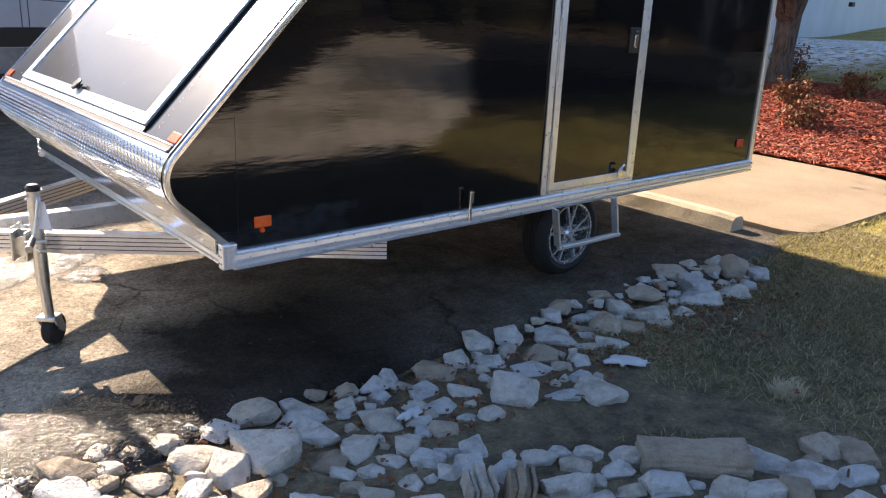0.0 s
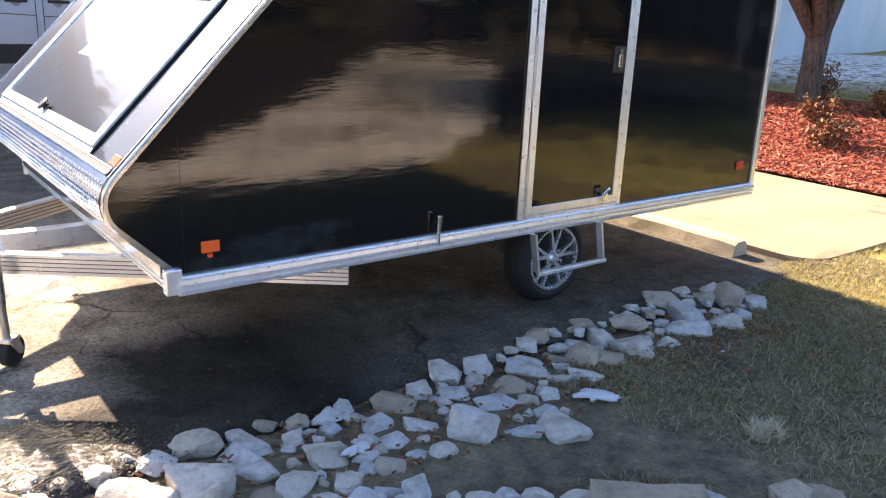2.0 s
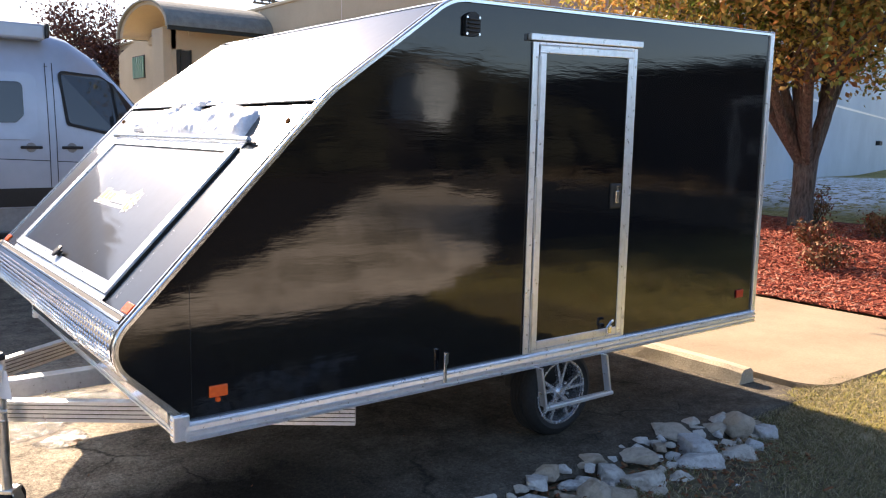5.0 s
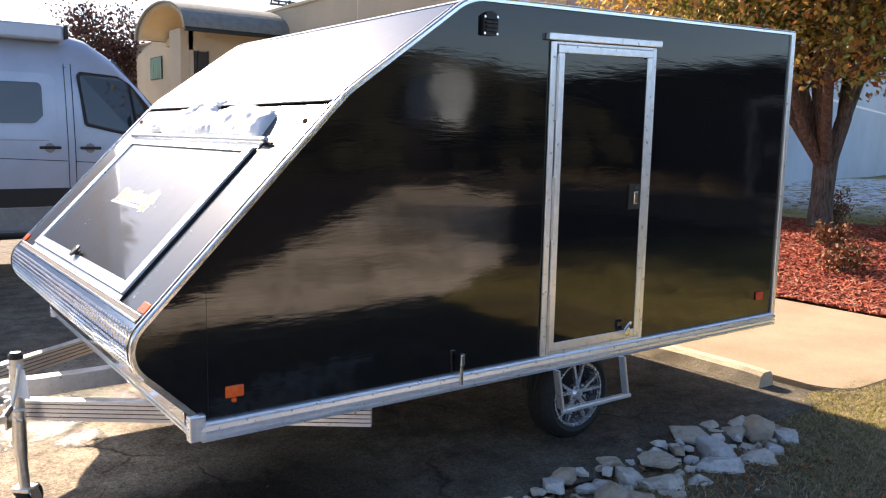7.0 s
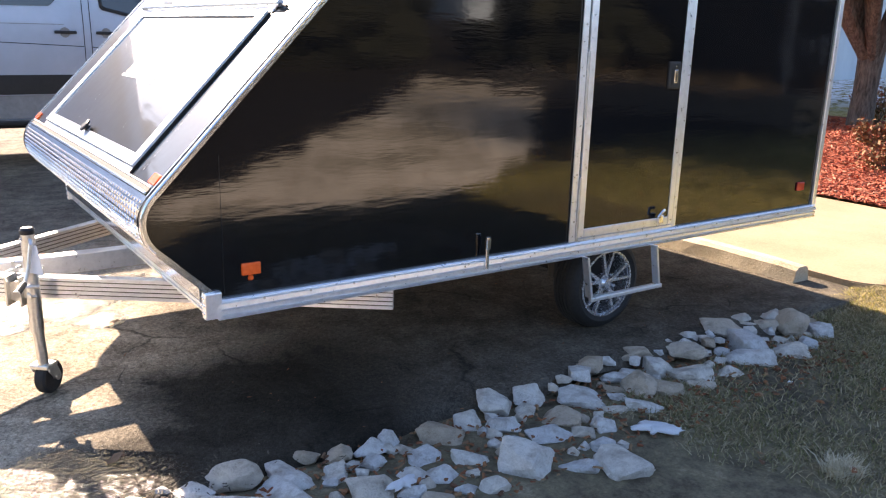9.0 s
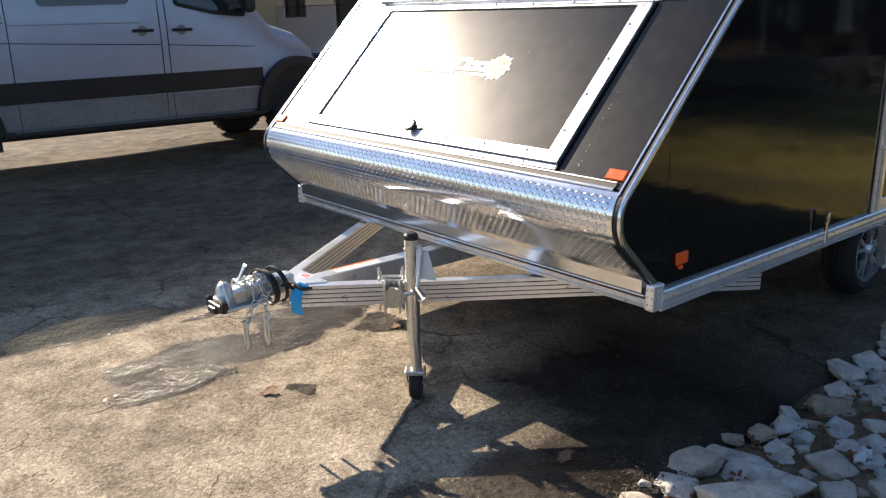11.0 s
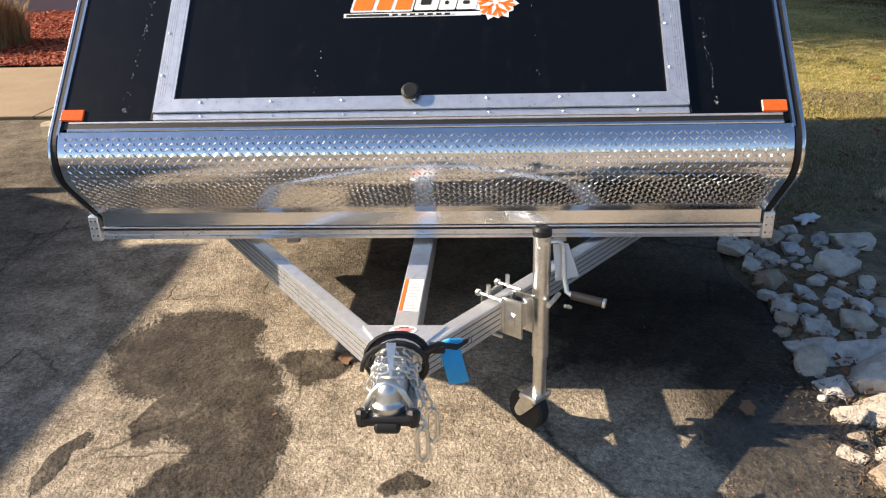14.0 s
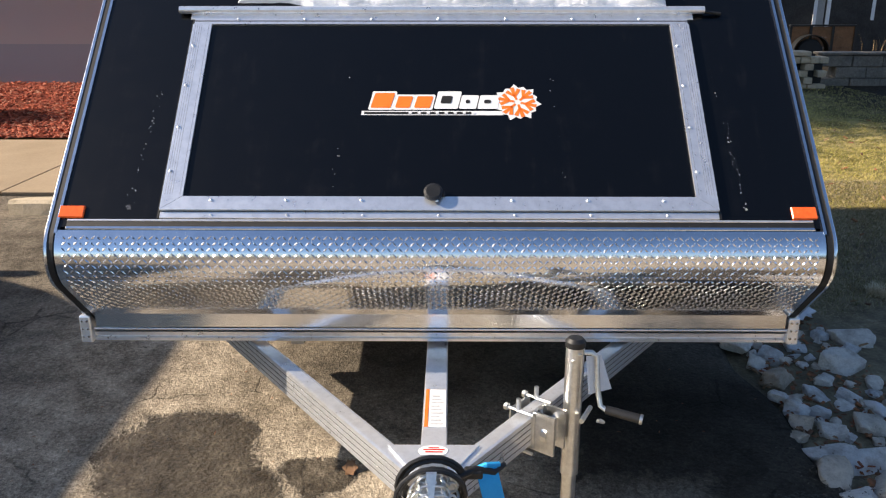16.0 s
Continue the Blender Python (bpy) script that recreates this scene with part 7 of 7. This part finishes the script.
def leaf_cloud(rng, centres, per, spread, size, keep=None, drop=0.6):
    vs, fs = [], []
    for c in centres:
        for _ in range(per):
            o = Vector((rng.gauss(0, spread), rng.gauss(0, spread), rng.gauss(0, spread * 0.8)))
            p = c + o
            if keep and not keep(p):
                continue
            m = Euler((rng.uniform(-1.2, 1.2), rng.uniform(-1.2, 1.2), rng.uniform(0, 6.28))).to_matrix()
            s = size * rng.uniform(0.6, 1.4)
            b = len(vs)
            vs += [tuple(p + m @ Vector(q)) for q in ((-s * 0.5, 0, 0), (0, -s * 0.34, s * 0.08), (s * 0.62, 0, 0), (0, s * 0.34, s * 0.08))]
            fs.append((b, b + 1, b + 2, b + 3))
    return vs, fs


def broad_tree(name, at, label, trunk_h, trunk_r, limbs, crown, spread_xy, leaf_mat, leaf_size, per, seed, keep=None, boughs=()):
    rng = random.Random(seed)
    tree = thing(name, at, label, "tree")
    at = Vector(at)
    tb = B()
    fork = at + Vector((0.05, 0.0, trunk_h))
    tube(tb, [at + Vector((0, 0, -0.1)), at + Vector((0, 0, 0.05)), at + Vector((0.02, 0, trunk_h * 0.5)), fork], [trunk_r * 1.35, trunk_r * 1.12, trunk_r * 0.95, trunk_r * 1.05], 14)
    part("trunk", tb, M_BARK, tree, "", True)
    tips = []
    for k in range(limbs + len(boughs)):
        a = 2 * math.pi * (k + rng.uniform(-0.25, 0.25)) / limbs
        out = rng.uniform(0.16, 0.52)
        if k >= limbs:
            a, out = boughs[k - limbs]
        path = branch_path(rng, fork + Vector((math.cos(a), math.sin(a), 0)) * trunk_r * 0.45 - Vector((0, 0, 0.15)), (math.cos(a) * out, math.sin(a) * out, 1.0), crown * rng.uniform(0.75, 1.0), 8, 0.12, 0.06)
        rs = [trunk_r * 0.52 * (1 - 0.86 * i / 8) for i in range(9)]
        lb = B()
        tube(lb, path, rs, 9)
        limb = part("limb", lb, M_BARK, tree, "", True)
        tips += path[4:]
        for i in range(2, 9):
            for _ in range(2):
                b = rng.uniform(0, 6.28)
                tw = branch_path(rng, path[i], (math.cos(b), math.sin(b), rng.uniform(0.0, 0.7)), spread_xy * rng.uniform(0.35, 0.75), 5, 0.22, 0.03)
                bb = B()
                tube(bb, tw, [rs[i] * 0.42 * (1 - 0.16 * j) + 0.004 for j in range(6)], 6)
                part("branch", bb, M_BARK, limb)
                tips += tw[2:]
    vs, fs = leaf_cloud(rng, tips, per, spread_xy * 0.16, leaf_size, keep)
    cr = part("crown", from_lists("crown", vs, fs, leaf_mat), None, tree, "turning leaves in green, gold and rust")
    return tree


TREE = (12.0, 4.15, 0.28)
broad_tree("pear_tree", TREE, "young ornamental tree with forked trunk and autumn leaves", 1.28, 0.185, 9, 6.9, 5.2, M_LEAF, 0.088, 140, 21, boughs=((3.0, 1.15), (3.3, 0.85), (3.75, 1.0), (2.7, 0.9)),
           keep=lambda p: p.z > 2.85 - 0.16 * math.hypot(p.x - 12, p.y - 4.15) and not (p.x > 10.9 and p.y > 5.8) and p.z < 10.0)
broad_tree("purple_tree", (9.7, 40.0, -0.04), "far tree with thin purple-brown leaves", 2.0, 0.2, 6, 5.6, 2.4, M_PURPLE, 0.155, 27, 33)


for k, (x, y, crown) in enumerate(((-15, 43, 8.5), (-10.0, 40, 8.8), (-7.0, 42, 10.2), (-3.4, 44, 8.9), (-12.5, 38, 7.2), (-19, 40, 8.0), (-0.8, 43, 7.8))):
    broad_tree("bare_tree", (x, y, -0.04), "far tree with thin tan-brown leaves", 1.8, 0.2, 5, crown, 2.2, M_STRAW, 0.30, 20, 50 + k)


def shrub(at, r, h, label, mat, seed, dense=70):
    rng = random.Random(seed)
    ob = thing("shrub", at, label, "shrub", "shrubs in the mulch bed")
    at = Vector(at)
    st = B()
    tips = []
    for k in range(16):
        a, o = rng.uniform(0, 6.28), rng.uniform(0.2, 1.0)
        p = branch_path(rng, at + Vector((math.cos(a), math.sin(a), 0)) * 0.06, (math.cos(a) * o * r / h, math.sin(a) * o * r / h, 1), h * rng.uniform(0.7, 1.1), 5, 0.22)
        tube(st, p, [0.009, 0.008, 0.007, 0.005, 0.004, 0.002], 5)
        tips += p[2:]
    part("stem", st, M_BARK, ob)
    vs, fs = leaf_cloud(rng, tips, max(4, dense // 6), r * 0.16, 0.05)
    part("foliage", from_lists("foliage", vs, fs, mat), None, ob)


for x, y, r, h, seed, lab in ((12.4, 4.15, 0.55, 0.6, 1, "rust-red leafy shrub in the mulch"), (9.0, 2.10, 0.50, 0.34, 2, "low rusty shrub in the mulch"), (10.3, 2.95, 0.42, 0.32, 3, "low rusty shrub in the mulch"), (10.2, 4.3, 0.42, 0.34, 4, "rusty shrub beside the tree"),
                              (9.4, 12.2, 0.7, 0.75, 5, "dry rusty shrub by the dark window"), (9.6, 9.9, 0.6, 0.6, 6, "dry rusty shrub by the wall"), (9.8, 13.6, 0.5, 0.6, 7, "dry rusty shrub by the dark window"), (11.5, 2.6, 0.4, 0.35, 8, "low rusty shrub in the mulch")):
    shrub((x, y, ground_z(x, y) + 0.02), r, h, lab, M_SHRUB, seed)
flood = thing("flood_lamp", (10.4, 9.6, ground_z(10.4, 9.6)), "small black flood lamp on a stake in the mulch", "lamp")
part("lamp_head", box(B(), 10.3, 10.42, 9.45, 9.72, 0.62, 0.82, 0.02), M_PLASTIC, flood)
part("lamp_stake", tube(B(), [(10.4, 9.6, 0.2), (10.38, 9.6, 0.63)], 0.02, 8), M_PLASTIC, flood)

# ---- beyond the lawn: retaining wall, block pillar, utility trailer, dark shed ----
M_RETAIN = surface("mossy_dark_stone", (0.12, 0.105, 0.085), (0.28, 0.24, 0.185), 3, 0.9, bump=0.6)
M_BLOCK = surface("tan_split_block", (0.40, 0.31, 0.20), (0.64, 0.52, 0.36), 7, 0.9, bump=0.5)
retain = thing("retaining_wall", (14.1, -10, 0.0), "low dark stone garden wall with dry growth", "wall")
for k in range(16):
    for j in range(3):
        y = -6.2 - k * 0.62 - (0.3 if j % 2 else 0)
        part("wall_stone", box(B(), 13.95 + random.uniform(-0.02, 0.02), 14.3, y - 0.60, y, -0.08 + j * 0.225, 0.137 + j * 0.225, 0.015), M_RETAIN, retain)
part("wall_cap", box(B(), 13.9, 14.34, -16.2, -6.17, 0.60, 0.645, 0.01), M_RETAIN, retain)
pillar = thing("block_pillar", (13.6, -5.6, -0.05), "tan split-block garden pier laid with open gaps, flat cap", "pillar")
for j in range(5):
    for k in range(6):
        y = -6.12 + k * 0.185 + (0.09 if j % 2 else 0.0)
        if (j + k) % 2 and j in (1, 2, 3):
            continue
        part("block", box(B(), 13.45 + random.uniform(-0.02, 0.02), 13.75, y, y + 0.178, -0.06 + j * 0.132, 0.066 + j * 0.132, 0.018), M_BLOCK, pillar)
# black slab behind the blocks puts shade into the open gaps
part("pier_core", box(B(), 13.66, 13.74, -6.1, -5.0, -0.06, 0.59), M_SEAL, pillar)
part("cap", box(B(), 13.40, 13.8, -5.75, -4.95, 0.605, 0.70, 0.02), M_BLOCK, pillar)
cart = thing("utility_trailer", (19, -8.4, 0.0), "wood-sided utility trailer with black frame", "trailer")
UZ = -0.2
CY = [-9.2, -8.62, -8.05, -7.53]
for y0, y1 in zip(CY, CY[1:]):
    for j in range(3):
        part("side_board", box(B(), 18.98, 19.02, y0 + 0.02, y1 - 0.02, UZ + 0.37 + j * 0.265, UZ + 0.63 + j * 0.265, 0.004), M_WOOD, cart)
for y in CY:
    part("post", box(B(), 18.94, 18.978, y - 0.03, y + 0.03, UZ + 0.2, UZ + 1.18), M_PLASTIC, cart)
part("frame", box(B(), 18.95, 21.5, -9.23, -7.5, UZ + 0.26, UZ + 0.345), M_PLASTIC, cart)
part("top_rail", box(B(), 18.94, 19.04, -9.23, -7.5, UZ + 1.17, UZ + 1.21), M_PLASTIC, cart)
part("cart_tyre", lathe(B(), [(0.15, 0.0), (0.30, 0.0), (0.33, 0.03), (0.33, 0.17), (0.30, 0.2), (0.15, 0.2)], (0, 0, 0), "X", 24), M_RUBBER, cart).data.transform(Matrix.Translation((18.72, -8.0, UZ + 0.53)))
fend = [(-8.0 + 0.44 * math.cos(math.pi * k / 12), UZ + 0.55 + 0.40 * math.sin(math.pi * k / 12)) for k in range(13)]
part("mudguard", skin(B(), fend[::-1], 18.65, 18.93, 0.0, 0.02), M_PLASTIC, cart)
me = bpy.data.objects["mudguard"].data
for v in me.vertices:
    v.co = Vector((v.co.y, v.co.x, v.co.z))
shed = thing("dark_shed", (24, -12, 0.0), "dark weathered shed with pale posts in deep shade", "shed")
M_SHEDPALE = surface("weathered_pale_board", (0.30, 0.29, 0.27), (0.46, 0.44, 0.41), 3, 0.9, bump=0.3)
M_SHED = surface("weathered_dark_board", (0.02, 0.018, 0.016), (0.06, 0.055, 0.05), 3, 0.9, bump=0.3)
part("shed_wall", box(B(), 23.0, 23.3, -10.1, -5.0, -0.1, 4.2), M_SHEDPALE, shed, "pale weathered board wall")
part("shed_wall", box(B(), 23.01, 23.3, -22, -10.101, -0.1, 4.2), M_SHED, shed)
for y0, y1, z1 in ((-7.9, -6.7, 2.6), (-9.75, -8.15, 2.0), (-12.6, -10.25, 3.0)):
    door_leaf = part("shed_door", box(B(), 22.95, 22.998, y0, y1, -0.1, z1), M_SHED, shed, "dark shed door")
    for ya, yb, za, zb in ((y0 - 0.10, y0, -0.1, z1), (y1, y1 + 0.10, -0.1, z1), (y0 - 0.10, y1 + 0.10, z1, z1 + 0.12)):
        part("door_frame", box(B(), 22.93, 22.999, ya, yb, za, zb), M_WHITE, door_leaf)
for y, z0, z1 in ((-11.6, 1.0, 1.9), (-12.1, 1.4, 1.75)):
    part("door_mark", box(B(), 22.94, 22.9495, y, y + 0.10, z0, z1), M_WHITE, shed)
part("shed_roof", box(B(), 22.3, 27, -22.3, -4.7, 4.201, 4.35), M_SHED, shed)
stalks = blades("dry_stalks", 700, lambda r: (r.uniform(14.4, 16.6), r.uniform(-15, -8.3)), 0.95, 0.012, M_STRAW, 0.15, seed=9)
tagged(stalks, "dry standing stalks above the retaining wall", "dry stalks", kind="stuff")

# ---- what the panel mirrors: wooded rise, white house, parked car ----
wood_rng = random.Random(77)
wb = B()
for k in range(210):
    a = wood_rng.uniform(-1.25, 1.35)
    dist = wood_rng.uniform(26, 40) if abs(math.degrees(a) - 30.5) > 8.0 else wood_rng.uniform(64, 80)
    c = Vector((6 + dist * math.sin(a), -dist * math.cos(a) - 2, 0))
    t = B()
    bmesh.ops.create_icosphere(t, subdivisions=3, radius=1.0)
    far_off = dist / 40
    sx, sz = wood_rng.uniform(2.6, 4.6) * max(1.0, far_off), wood_rng.uniform(1.7, 2.5) * max(1.0, far_off)
    c.z = max(0.0, ground_z(c.x, c.y)) + sz * 0.5
    for v in t.verts:
        n = noise.noise(v.co * 2.0 + c) * 0.35 + noise.noise(v.co * 6.0 + c) * 0.22
        v.co = c + Vector((v.co.x * sx, v.co.y * sx, v.co.z * sz)) * (1 + n)
    join(wb, t)
tagged(part("far_woods", wb, M_WOODS, None), "dark wooded rise across the lane", "woods", kind="stuff")
house = thing("pale_house", (35.5, -46, 3.0), "pale two-storey house on the wooded rise", "house")
HX, HY = 35.5, -46.0
part("house_wall", box(B(), HX - 1.5, HX + 1.5, HY - 3, HY, 2.5, 6.6), M_GREYWALL, house)
part("house_roof", prism(B(), [(HX - 1.8, 6.6), (HX + 1.8, 6.6), (HX, 7.3)], lambda u, v, t: (u, t, v), HY - 3.2, HY + 0.3), M_SHINGLE, house)
for x in (-1.0, -0.1, 0.8):
    for z in (4.3, 5.5):
        part("house_window", box(B(), HX + x - 0.22, HX + x + 0.22, HY, HY + 0.05, z, z + 0.55), M_GLASS, house)

# ---- far bits over the van: power pole and a second house ----
pole = thing("power_pole", (23.5, 48, 0), "wooden power pole with insulators on its crossarm", "power pole")
part("mast", tube(B(), [(23.5, 48, 0), (23.5, 48, 10.5)], [0.16, 0.12], 10), M_BARK, pole)
part("crossarm", box(B(), 22.1, 24.9, 47.9, 48.1, 10.1, 10.22), M_BARK, pole)
part("crossarm", box(B(), 22.4, 24.6, 48.1, 48.25, 10.36, 10.46), M_BARK, pole)
for k in range(6):
    part("insulator", tube(B(), [(22.2 + k * 0.52, 48, 10.22), (22.2 + k * 0.52, 48, 10.45)], [0.07, 0.05], 8), M_PLASTIC, pole)
